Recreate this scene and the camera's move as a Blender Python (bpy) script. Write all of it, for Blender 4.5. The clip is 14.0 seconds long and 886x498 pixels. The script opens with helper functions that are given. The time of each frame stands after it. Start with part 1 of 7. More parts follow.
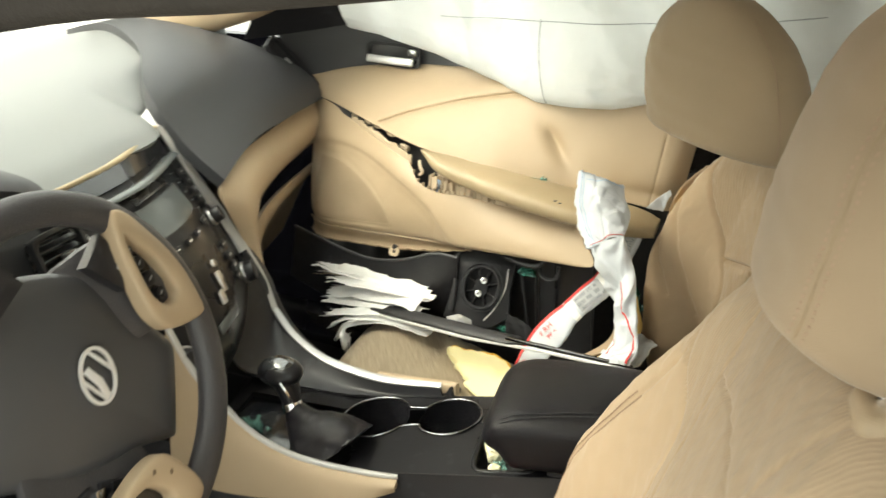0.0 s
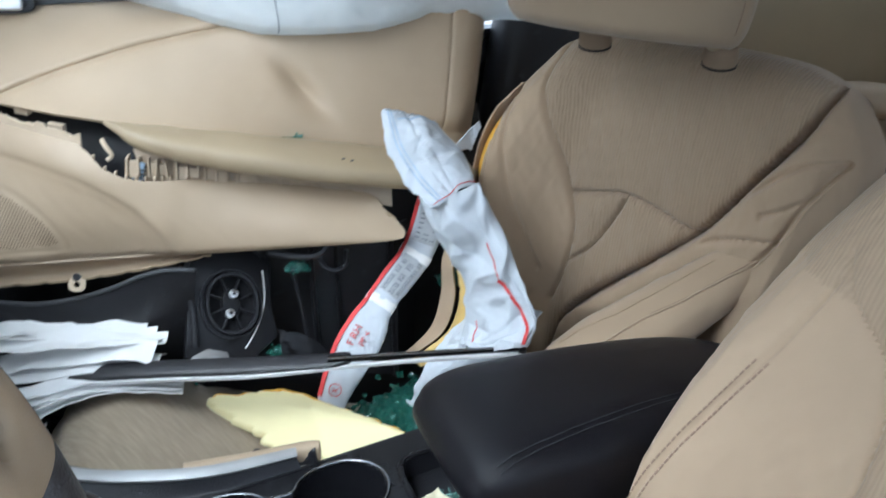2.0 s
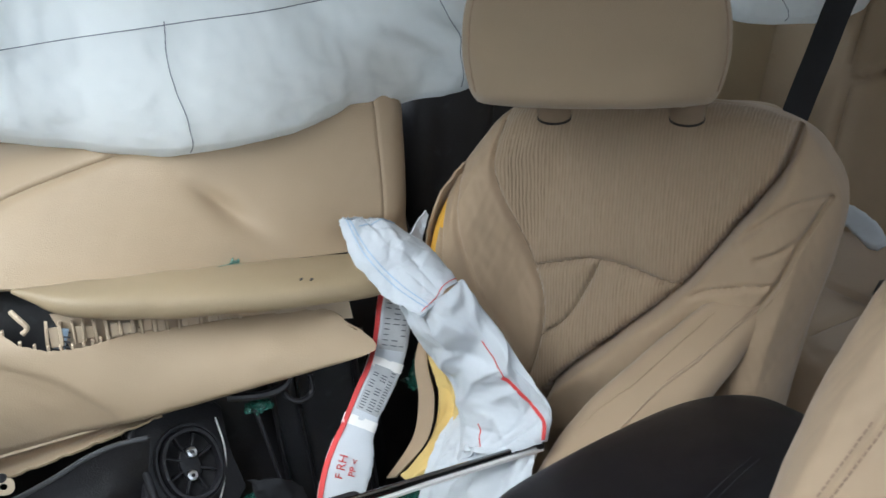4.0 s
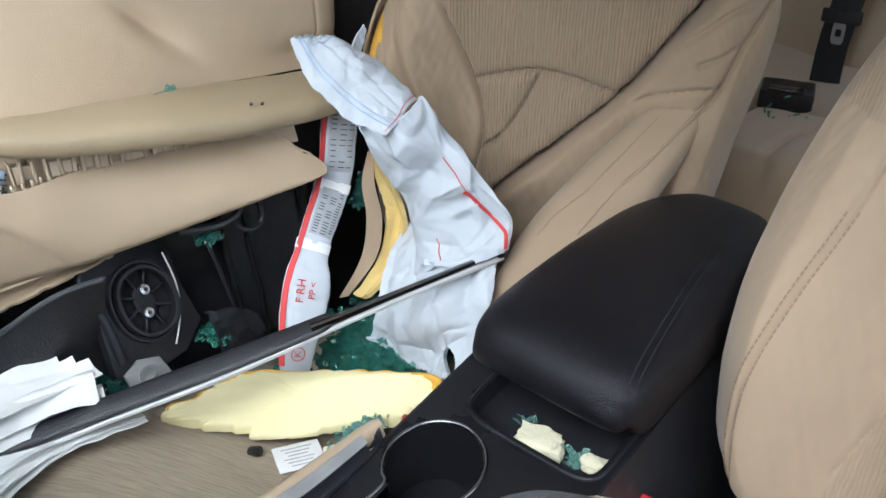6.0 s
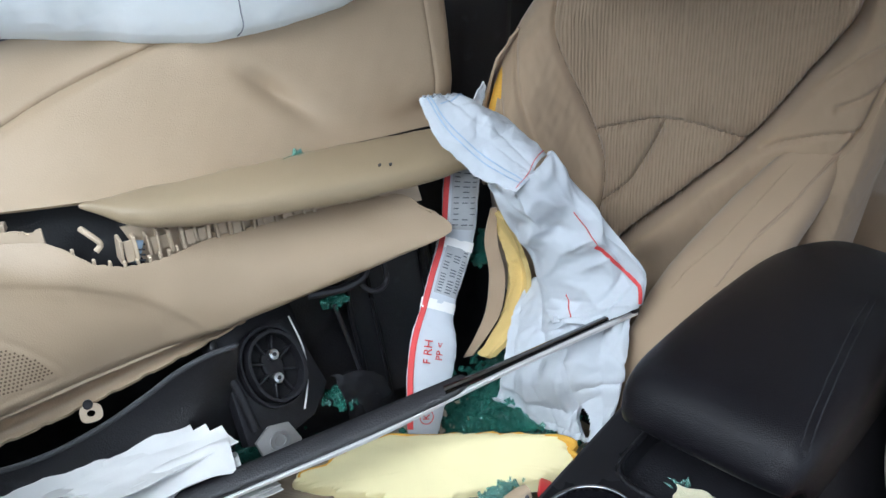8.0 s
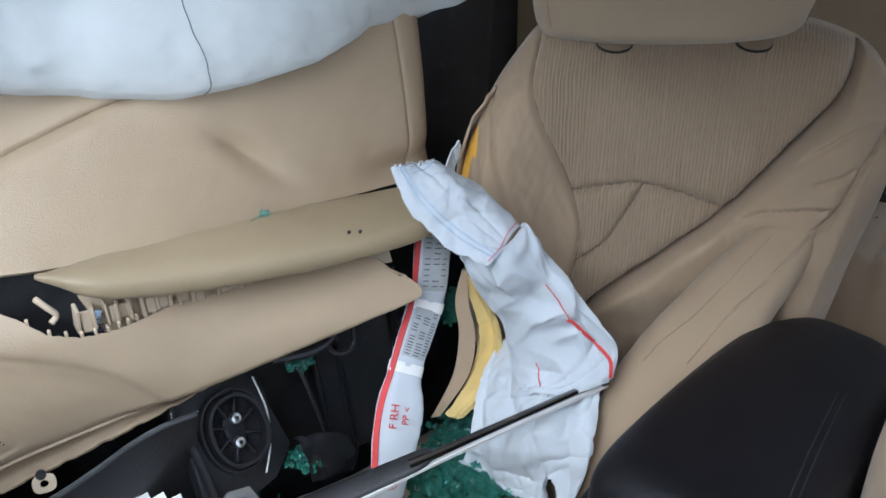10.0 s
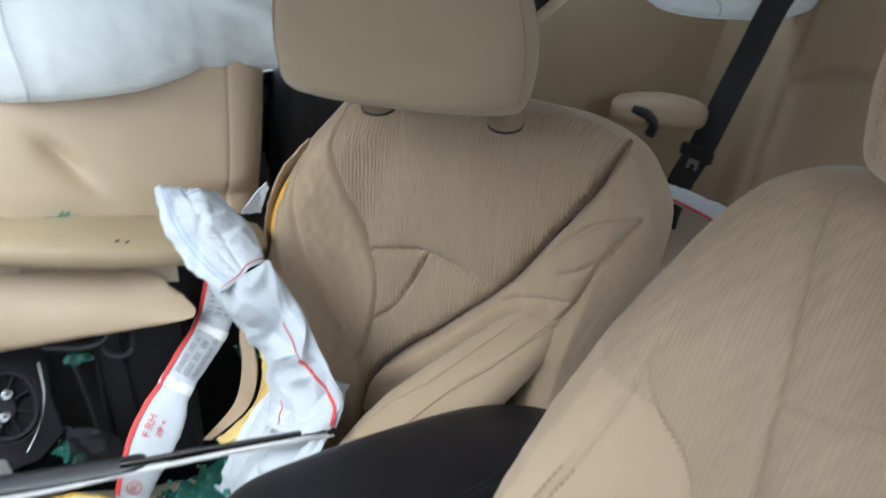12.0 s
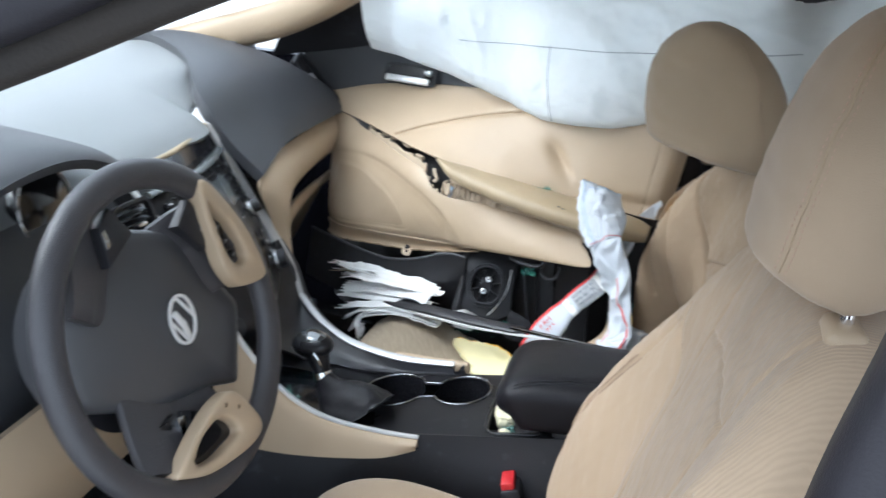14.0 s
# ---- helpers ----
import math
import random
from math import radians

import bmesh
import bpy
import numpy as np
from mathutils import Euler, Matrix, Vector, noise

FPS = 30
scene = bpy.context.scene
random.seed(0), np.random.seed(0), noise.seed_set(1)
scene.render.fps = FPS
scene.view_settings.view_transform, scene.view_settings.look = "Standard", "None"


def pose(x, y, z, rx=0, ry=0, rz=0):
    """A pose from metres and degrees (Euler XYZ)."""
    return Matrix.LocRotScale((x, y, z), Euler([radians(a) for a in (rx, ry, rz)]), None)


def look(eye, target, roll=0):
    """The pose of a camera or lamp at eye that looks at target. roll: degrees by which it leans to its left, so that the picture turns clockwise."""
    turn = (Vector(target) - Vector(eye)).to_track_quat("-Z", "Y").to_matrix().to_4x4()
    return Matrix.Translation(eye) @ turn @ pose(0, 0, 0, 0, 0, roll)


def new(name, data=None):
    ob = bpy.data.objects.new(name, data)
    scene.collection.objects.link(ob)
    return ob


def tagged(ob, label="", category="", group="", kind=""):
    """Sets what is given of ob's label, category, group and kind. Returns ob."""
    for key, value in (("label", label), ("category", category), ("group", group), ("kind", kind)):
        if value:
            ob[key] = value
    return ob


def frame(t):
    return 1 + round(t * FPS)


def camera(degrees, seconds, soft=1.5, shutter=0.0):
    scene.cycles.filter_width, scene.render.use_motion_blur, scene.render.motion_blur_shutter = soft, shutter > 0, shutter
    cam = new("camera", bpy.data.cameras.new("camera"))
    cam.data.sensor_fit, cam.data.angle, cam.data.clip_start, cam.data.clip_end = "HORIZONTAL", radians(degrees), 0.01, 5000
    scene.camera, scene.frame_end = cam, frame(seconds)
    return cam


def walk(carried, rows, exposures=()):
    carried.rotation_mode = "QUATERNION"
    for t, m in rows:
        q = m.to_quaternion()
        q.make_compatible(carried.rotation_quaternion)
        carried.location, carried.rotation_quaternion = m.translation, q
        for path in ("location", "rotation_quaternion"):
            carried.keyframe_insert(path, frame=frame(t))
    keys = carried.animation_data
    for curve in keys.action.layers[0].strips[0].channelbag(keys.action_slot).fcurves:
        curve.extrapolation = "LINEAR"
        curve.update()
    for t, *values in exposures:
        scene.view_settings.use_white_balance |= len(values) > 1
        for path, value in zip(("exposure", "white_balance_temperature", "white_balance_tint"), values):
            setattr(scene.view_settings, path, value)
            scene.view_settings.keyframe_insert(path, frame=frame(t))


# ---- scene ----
cam = camera(51.1, 14.0, shutter=0.3)
PATH = [
    (0, (0.257, -1.077, 1.439), (-0.197, 0.689, 0.618), 2.2),
    (0.5, (0.052, -0.921, 1.391), (-0.004, 0.878, 0.519), 1.4),
    (1, (-0.036, -0.746, 1.31), (0.133, 1.013, 0.375), 1.9),
    (1.5, (-0.128, -0.676, 1.227), (0.314, 1.069, 0.354), 4.3),
    (2, (-0.215, -0.674, 1.219), (0.482, 1.038, 0.455), 4.3),
    (2.5, (-0.251, -0.68, 1.207), (0.697, 0.982, 0.626), 2.4),
    (5, (-0.43, -0.372, 1.271), (0.757, 0.996, 0.423), -0.8),
    (5.5, (-0.45, -0.38, 1.262), (0.805, 0.811, 0.261), 1.8),
    (6, (-0.476, -0.37, 1.259), (0.808, 0.752, 0.214), 0.4),
    (6.5, (-0.488, -0.335, 1.262), (0.788, 0.767, 0.187), -1.7),
    (7, (-0.503, -0.317, 1.255), (0.822, 0.855, 0.323), -3.7),
    (7.5, (-0.509, -0.311, 1.252), (0.735, 0.946, 0.318), -3.9),
    (10, (-0.455, -0.264, 1.328), (0.796, 0.944, 0.34), -1.1),
    (10.5, (-0.373, -0.312, 1.342), (0.943, 0.896, 0.443), -0.9),
    (11, (-0.318, -0.352, 1.331), (1.066, 0.905, 0.621), 0.3),
    (11.5, (-0.243, -0.423, 1.31), (1.071, 0.907, 0.598), 2.0),
    (12, (-0.153, -0.599, 1.306), (0.877, 0.918, 0.505), 3.9),
    (12.5, (-0.077, -0.827, 1.281), (0.508, 0.933, 0.531), 4.4),
    (13, (-0.004, -1.063, 1.301), (0.278, 0.793, 0.611), 6.2),
    (13.5, (0.105, -1.2, 1.407), (0.116, 0.651, 0.651), 5.9),
    (14, (0.228, -1.282, 1.432), (-0.174, 0.532, 0.693), 5.2),
]
walk(cam, [(t, look(eye, target, roll)) for t, eye, target, roll in PATH],
     [(0.0, 0.50, 7700, 2), (0.5, 0.1, 5900, 4), (1.0, -0.08, 5700, 5), (1.5, 0.12, 5400, 5), (2.5, -0.28, 5600, 7), (5.0, -0.16, 6000, 7), (5.5, -0.13, 5650, 8), (6.0, -0.06, 5750, 8), (7.5, -0.18, 5650, 8), (10.0, -0.35, 5500, 9), (10.5, -0.24, 5900, 7), (11.0, 0.04, 6100, 8), (11.5, 0.14, 5800, 6), (12.0, 0.14, 5750, 6), (12.5, -0.03, 5700, 6), (13.0, 0.06, 5600, 8), (14.0, 0.28, 5750, 8)])

# ---- world and light ----
world = bpy.data.worlds.new("sky")
scene.world = world
world.use_nodes = True
wn = world.node_tree.nodes
sky = wn.new("ShaderNodeTexSky")
sky.sky_type, sky.sun_disc = "NISHITA", False
sky.sun_elevation, sky.sun_rotation = radians(42), radians(260)
sky.air_density, sky.dust_density = 1.0, 4.0
soft_sky = wn.new("ShaderNodeMix")
soft_sky.data_type = "RGBA"
soft_sky.inputs[0].default_value = 0.85
soft_sky.inputs[7].default_value = (6.2, 6.6, 7.0, 1)
# an overcast sky is brightest overhead
up_co = wn.new("ShaderNodeTexCoord")
up_z = wn.new("ShaderNodeSeparateXYZ")
up_map = wn.new("ShaderNodeMapRange")
up_map.inputs["To Min"].default_value, up_map.inputs["To Max"].default_value = 0.85, 1.55
cloud = wn.new("ShaderNodeMix")
cloud.data_type, cloud.blend_type = "RGBA", "MULTIPLY"
cloud.inputs[0].default_value = 1.0
world.node_tree.links.new(up_co.outputs["Generated"], up_z.inputs[0])
world.node_tree.links.new(up_z.outputs["Z"], up_map.inputs["Value"])
world.node_tree.links.new(soft_sky.outputs[2], cloud.inputs[6])
world.node_tree.links.new(up_map.outputs[0], cloud.inputs[7])
world.node_tree.links.new(sky.outputs[0], soft_sky.inputs[6])
world.node_tree.links.new(cloud.outputs[2], wn["Background"].inputs[0])
wn["Background"].inputs[1].default_value = 0.27
sun = new("sun", bpy.data.lights.new("sun", "SUN"))
sun.data.energy, sun.data.angle, sun.data.color = 2.3, radians(40), (1, 0.98, 0.95)
sun.matrix_world = look((-2.8, -1.0, 3.6), (0, 0, 0.5))


# ---- mesh helpers ----
def cr1(p, n):
    """Smooth line through the rows of p, n samples."""
    p = np.asarray(p, float)
    k = len(p)
    t = np.linspace(0, k - 1, n)
    i = np.minimum(t.astype(int), k - 2)
    f = (t - i).reshape((-1,) + (1,) * (p.ndim - 1))
    a, b, c, d = p[np.maximum(i - 1, 0)], p[i], p[i + 1], p[np.minimum(i + 2, k - 1)]
    return 0.5 * (2 * b + (c - a) * f + (2 * a - 5 * b + 4 * c - d) * f ** 2 + (3 * b - a - 3 * c + d) * f ** 3)


def surf(ctrl, nu, nv):
    """Smooth grid nu x nv through rows of control points."""
    g = cr1(np.asarray(ctrl, float), nu)
    return cr1(g.transpose(1, 0, 2), nv).transpose(1, 0, 2)


def normals(g):
    du, dv = np.gradient(g, axis=0), np.gradient(g, axis=1)
    n = np.cross(du, dv)
    return n / (np.linalg.norm(n, axis=2, keepdims=True) + 1e-9)


def grid_faces(nu, nv, closed=False, base=0, flip=False):
    i, j = np.meshgrid(np.arange(nu - 1), np.arange(nv if closed else nv - 1), indexing="ij")
    k = (j + 1) % nv
    f = np.stack([i * nv + j, (i + 1) * nv + j, (i + 1) * nv + k, i * nv + k], -1).reshape(-1, 4) + base
    return (f[:, ::-1] if flip else f).tolist()


def slab(g, th):
    """A closed sheet: g and g moved th against its normal, with rims."""
    nu, nv = g.shape[:2]
    back = g - normals(g) * th
    v = np.concatenate([g.reshape(-1, 3), back.reshape(-1, 3)])
    m = nu * nv
    f = grid_faces(nu, nv) + grid_faces(nu, nv, base=m, flip=True)
    ring = [j for j in range(nv)] + [i * nv + nv - 1 for i in range(1, nu)] + [(nu - 1) * nv + j for j in range(nv - 2, -1, -1)] + [i * nv for i in range(nu - 2, 0, -1)]
    f += [(a, b, b + m, a + m) for a, b in zip(ring, ring[1:] + ring[:1])]
    return v, f


def tube_grid(g, cap=True):
    """Faces of a grid whose second axis is a closed ring."""
    nu, nv = g.shape[:2]
    v, f = g.reshape(-1, 3), grid_faces(nu, nv, True)
    if cap:
        f += [tuple(range(nv)), tuple(range((nu - 1) * nv + nv - 1, (nu - 1) * nv - 1, -1))]
    return v, f


def sweep(path, n, ry, rz, seg=12, up=(0, 0, 1), e=1.0, shape=None):
    """Grid of rings along a smooth path. ry, rz: half width and half height, numbers or rows along the path."""
    p = cr1(path, n)
    t = np.gradient(p, axis=0)
    t /= np.linalg.norm(t, axis=1, keepdims=True)
    up = np.asarray(up, float)
    ups = cr1(up, n) if up.ndim == 2 else np.tile(up, (n, 1))
    s = np.cross(t, ups)
    s /= np.linalg.norm(s, axis=1, keepdims=True)
    w = np.cross(s, t)
    ry = cr1(np.reshape(ry, (-1, 1)), n)[:, 0] if np.ndim(ry) else np.full(n, ry)
    rz = cr1(np.reshape(rz, (-1, 1)), n)[:, 0] if np.ndim(rz) else np.full(n, rz)
    a = np.linspace(0, 2 * np.pi, seg, endpoint=False)
    ca, sa = np.cos(a), np.sin(a)
    ca, sa = np.sign(ca) * abs(ca) ** e, np.sign(sa) * abs(sa) ** e
    return p[:, None] + s[:, None] * (ry[:, None] * ca)[..., None] + w[:, None] * (rz[:, None] * sa)[..., None]


def waves(p, scale, seed, octaves=3):
    """Smooth made-up unevenness of points p, about -1 to 1."""
    r = np.random.RandomState(seed)
    out, amp = np.zeros(p.shape[:-1]), 1.0
    q = p * scale
    for _ in range(octaves):
        for _ in range(3):
            d = r.normal(size=3)
            out += amp / 3 * np.sin(q @ d * 2.2 + 1.3 * np.sin(q @ r.normal(size=3) * 1.7 + r.uniform(0, 6)) + r.uniform(0, 6))
        q, amp = q * 2.1, amp * 0.5
    return out


def smooth_mesh(name, v, f, angle=40):
    me = bpy.data.meshes.new(name)
    me.from_pydata([tuple(map(float, q)) for q in v], [], [tuple(map(int, q)) for q in f])
    bm = bmesh.new()
    bm.from_mesh(me)
    bmesh.ops.recalc_face_normals(bm, faces=bm.faces)
    bm.to_mesh(me)
    bm.free()
    me.shade_smooth()
    me.set_sharp_from_angle(angle=radians(angle))
    return me


def part(name, vf, material, parent=None, label="", angle=40, rib=None):
    """One mesh object from (vertices, faces) or a bmesh, under a thing or a part."""
    if isinstance(vf, bmesh.types.BMesh):
        me = bpy.data.meshes.new(name)
        bmesh.ops.recalc_face_normals(vf, faces=vf.faces)
        vf.to_mesh(me)
        vf.free()
        me.shade_smooth()
        me.set_sharp_from_angle(angle=radians(angle))
    else:
        me = smooth_mesh(name, *vf, angle)
    me.materials.append(material)
    if rib is not None:
        at = me.attributes.new("rib", "FLOAT", "POINT")
        at.data.foreach_set("value", np.asarray(rib(vf[0]), np.float32))
    ob = new(name, me)
    ob.parent = parent
    if label:
        ob["label"] = label
    return ob


def thing(name, label, category, m=None, group="", kind=""):
    ob = new(name)
    ob.empty_display_size = 0.05
    if m is not None:
        ob.matrix_world = m
    return tagged(ob, label, category, group, kind)


def box(sx, sy, sz, m=None, bevel=0.004, seg=2):
    bm = bmesh.new()
    bmesh.ops.create_cube(bm, size=1, matrix=Matrix.Diagonal((sx, sy, sz, 1)))
    if bevel:
        bmesh.ops.bevel(bm, geom=bm.edges[:], offset=min(bevel, 0.45 * min(sx, sy, sz)), segments=seg, affect="EDGES", profile=0.5)
    bm.transform(m or Matrix())
    return bm


def rod(r, h, m=None, seg=24, bevel=0.0, r2=None):
    bm = bmesh.new()
    bmesh.ops.create_cone(bm, cap_ends=True, segments=seg, radius1=r, radius2=r if r2 is None else r2, depth=h)
    if bevel:
        bmesh.ops.bevel(bm, geom=[e for e in bm.edges if all(abs(q.co.z) > h * 0.49 for q in e.verts)], offset=bevel, segments=2, affect="EDGES", profile=0.5)
    bm.transform(m or Matrix())
    return bm


def plate(outline, th, m=None, bevel=0.002):
    """A flat plate with the outline, th thick."""
    bm = bmesh.new()
    f = bm.faces.new([bm.verts.new((x, y, 0)) for x, y in outline])
    r = bmesh.ops.extrude_face_region(bm, geom=[f])
    up = [q for q in r["geom"] if isinstance(q, bmesh.types.BMVert)]
    bmesh.ops.translate(bm, verts=up, vec=(0, 0, th))
    if bevel:
        bmesh.ops.bevel(bm, geom=[e for e in bm.edges if all(q.co.z > th * 0.9 for q in e.verts)], offset=bevel, segments=2, affect="EDGES", profile=0.5)
    bm.transform(m or Matrix())
    return bm


def ring_plate(outer, inner, th, m=None):
    """A plate with one hole; both outlines have as many points."""
    n = len(outer)
    v = [(*q, z) for z in (0, th) for loop in (outer, inner) for q in loop]
    f = []
    for i in range(n):
        j = (i + 1) % n
        f += [(i, j, n + j, n + i), (2 * n + i, 3 * n + i, 3 * n + j, 2 * n + j), (i, 2 * n + i, 2 * n + j, j), (n + i, n + j, 3 * n + j, 3 * n + i)]
    bm = bmesh.new()
    vs = [bm.verts.new(q) for q in v]
    for q in f:
        bm.faces.new([vs[k] for k in q])
    bm.transform(m or Matrix())
    return bm


def oval(rx, ry, n=32, e=1.0, cx=0.0, cy=0.0):
    out = []
    for i in range(n):
        a = 2 * math.pi * i / n
        c, s = math.cos(a), math.sin(a)
        out.append((cx + rx * math.copysign(abs(c) ** e, c), cy + ry * math.copysign(abs(s) ** e, s)))
    return out


def frame_of(origin, xdir, zdir):
    """A pose with x along xdir and z near zdir."""
    x = Vector(xdir).normalized()
    z = Vector(zdir)
    z = (z - x * z.dot(x)).normalized()
    y = z.cross(x)
    return Matrix.Translation(origin) @ Matrix((x, y, z)).transposed().to_4x4()


# ---- materials ----
def material(name, colour, rough=0.6, vary=0.12, scale=6.0, bump=0.15, grain=400.0, metal=0.0, coat=0.0, spec=0.5, stretch=(1, 1, 1), streak=0.0, sheen=0.0, voronoi=False, spots=0.0):
    m = bpy.data.materials.new(name)
    m.use_nodes = True
    nt = m.node_tree
    n, k = nt.nodes, nt.links.new
    b = n["Principled BSDF"]
    b.inputs["Roughness"].default_value, b.inputs["Metallic"].default_value = rough, metal
    b.inputs["Coat Weight"].default_value, b.inputs["Specular IOR Level"].default_value = coat, spec
    b.inputs["Sheen Weight"].default_value = sheen
    co = n.new("ShaderNodeTexCoord")
    mp = n.new("ShaderNodeMapping")
    mp.inputs["Scale"].default_value = stretch
    k(co.outputs["Object"], mp.inputs[0])
    big = n.new("ShaderNodeTexNoise")
    big.inputs["Scale"].default_value, big.inputs["Detail"].default_value = scale, 5
    k(co.outputs["Object"], big.inputs["Vector"])
    if voronoi:
        fine = n.new("ShaderNodeTexVoronoi")
        fine.inputs["Scale"].default_value = grain
    else:
        fine = n.new("ShaderNodeTexNoise")
        fine.inputs["Scale"].default_value, fine.inputs["Detail"].default_value = grain, 3
    k(mp.outputs[0], fine.inputs["Vector"])
    mix = n.new("ShaderNodeMix")
    mix.data_type, mix.blend_type = "RGBA", "MULTIPLY"
    mix.inputs[0].default_value = 1.0
    mix.inputs[6].default_value = (*colour, 1)
    ramp = n.new("ShaderNodeMapRange")
    ramp.inputs["From Min"].default_value, ramp.inputs["From Max"].default_value = 0.25, 0.75
    ramp.inputs["To Min"].default_value, ramp.inputs["To Max"].default_value = 1 - vary, 1 + vary
    k(big.outputs[0], ramp.inputs["Value"])
    tone = ramp.outputs[0]
    if streak:
        r2 = n.new("ShaderNodeMapRange")
        r2.inputs["From Min"].default_value, r2.inputs["From Max"].default_value = 0.35, 0.65
        r2.inputs["To Min"].default_value, r2.inputs["To Max"].default_value = 1 - streak, 1 + streak
        k(fine.outputs[0], r2.inputs["Value"])
        mul = n.new("ShaderNodeMath")
        mul.operation = "MULTIPLY"
        k(tone, mul.inputs[0])
        k(r2.outputs[0], mul.inputs[1])
        tone = mul.outputs[0]
    if spots:
        sp = n.new("ShaderNodeTexNoise")
        sp.inputs["Scale"].default_value, sp.inputs["Detail"].default_value = 38, 4
        k(co.outputs["Object"], sp.inputs["Vector"])
        r3 = n.new("ShaderNodeMapRange")
        r3.inputs["From Min"].default_value, r3.inputs["From Max"].default_value = 0.62, 0.75
        r3.inputs["To Min"].default_value, r3.inputs["To Max"].default_value = 1, 1 + spots
        k(sp.outputs[0], r3.inputs["Value"])
        mul = n.new("ShaderNodeMath")
        mul.operation = "MULTIPLY"
        k(tone, mul.inputs[0])
        k(r3.outputs[0], mul.inputs[1])
        tone = mul.outputs[0]
    k(tone, mix.inputs[7])
    k(mix.outputs[2], b.inputs["Base Color"])
    rr = n.new("ShaderNodeMapRange")
    rr.inputs["To Min"].default_value, rr.inputs["To Max"].default_value = max(rough - 0.08, 0.02), min(rough + 0.1, 1)
    k(big.outputs[0], rr.inputs["Value"])
    k(rr.outputs[0], b.inputs["Roughness"])
    if bump:
        bp = n.new("ShaderNodeBump")
        bp.inputs["Strength"].default_value, bp.inputs["Distance"].default_value = bump, 0.002
        k(fine.outputs[0], bp.inputs["Height"])
        k(bp.outputs[0], b.inputs["Normal"])
    return m


def seat_cloth(name, colour, lift, low):
    """Plain fine cloth that turns into crinkled ribs where the mesh says rib."""
    m = material(name, colour, 0.86, 0.08, 6, 0.0, sheen=0.25)
    n, k = m.node_tree.nodes, m.node_tree.links.new
    b = n["Principled BSDF"]
    co = n.new("ShaderNodeTexCoord")
    at = n.new("ShaderNodeAttribute")
    at.attribute_name = "rib"
    mp = n.new("ShaderNodeMapping")
    mp.inputs["Scale"].default_value = (0.5, 1, 0.12)
    ribs = n.new("ShaderNodeTexWave")
    ribs.bands_direction = "Y"
    ribs.inputs["Scale"].default_value, ribs.inputs["Distortion"].default_value = 80, 4.5
    ribs.inputs["Detail"].default_value, ribs.inputs["Detail Scale"].default_value = 3.0, 1.3
    weave = n.new("ShaderNodeTexNoise")
    weave.inputs["Scale"].default_value, weave.inputs["Detail"].default_value = 900, 2
    k(co.outputs["Object"], mp.inputs[0])
    k(mp.outputs[0], ribs.inputs["Vector"])
    k(co.outputs["Object"], weave.inputs["Vector"])
    h = n.new("ShaderNodeMath")
    h.operation = "MULTIPLY"
    k(ribs.outputs["Fac"], h.inputs[0])
    k(at.outputs["Fac"], h.inputs[1])
    s = n.new("ShaderNodeMath")
    s.operation = "MULTIPLY_ADD"
    s.inputs[1].default_value = 0.12
    k(weave.outputs[0], s.inputs[0])
    k(h.outputs[0], s.inputs[2])
    bp = n.new("ShaderNodeBump")
    bp.inputs["Strength"].default_value, bp.inputs["Distance"].default_value = lift, 0.002
    k(s.outputs[0], bp.inputs["Height"])
    k(bp.outputs[0], b.inputs["Normal"])
    old = b.inputs["Base Color"].links[0].from_socket
    tone = n.new("ShaderNodeMapRange")
    tone.inputs["From Min"].default_value, tone.inputs["From Max"].default_value = 0.0, 0.8
    tone.inputs["To Min"].default_value, tone.inputs["To Max"].default_value = low, 0.93
    k(ribs.outputs["Fac"], tone.inputs["Value"])
    fade = n.new("ShaderNodeMix")
    fade.data_type = "FLOAT"
    fade.inputs[2].default_value = 1.0
    k(at.outputs["Fac"], fade.inputs[0])
    k(tone.outputs[0], fade.inputs[3])
    mul = n.new("ShaderNodeMix")
    mul.data_type, mul.blend_type = "RGBA", "MULTIPLY"
    mul.inputs[0].default_value = 1.0
    k(old, mul.inputs[6])
    k(fade.outputs[0], mul.inputs[7])
    k(mul.outputs[2], b.inputs["Base Color"])
    return m


TAN = material("tan_vinyl", (0.425, 0.325, 0.218), 0.48, 0.07, 5, 0.12, 700, voronoi=True)
TAN_DARK = material("tan_armrest_vinyl", (0.36, 0.28, 0.175), 0.45, 0.08, 7, 0.12, 700, voronoi=True)
CLOTH = material("tan_seat_cloth", (0.41, 0.305, 0.205), 0.85, 0.08, 6, 0.3, 900, sheen=0.25)
SEATCLOTH = seat_cloth("tan_front_seat_cloth", (0.395, 0.293, 0.194), 0.45, 0.82)
# same fabric as SEATCLOTH, lightened to imitate stronger light on the driver seat
DRIVERCLOTH = seat_cloth("lit_driver_seat_cloth", (0.45, 0.336, 0.226), 0.2, 0.85)
RIB_LONG = material("grey_tan_striped_cloth", (0.34, 0.275, 0.195), 0.9, 0.1, 6, 0.6, 1.0, stretch=(420, 26, 100), streak=0.14, sheen=0.2)
REAR = material("olive_tan_cloth", (0.48, 0.375, 0.255), 0.8, 0.08, 6, 0.2, 600, sheen=0.15)
# CLOTH darkened: shade on the passenger headrest put into its colour
SHADE = material("shaded_headrest_cloth", (0.31, 0.235, 0.155), 0.85, 0.07, 7, 0.25, 900, sheen=0.2)
BLACK = material("black_plastic", (0.014, 0.014, 0.017), 0.42, 0.25, 9, 0.15, 500, voronoi=True, spots=1.2)
GREY = material("charcoal_dash_plastic", (0.056, 0.058, 0.064), 0.5, 0.12, 5, 0.15, 650, voronoi=True)
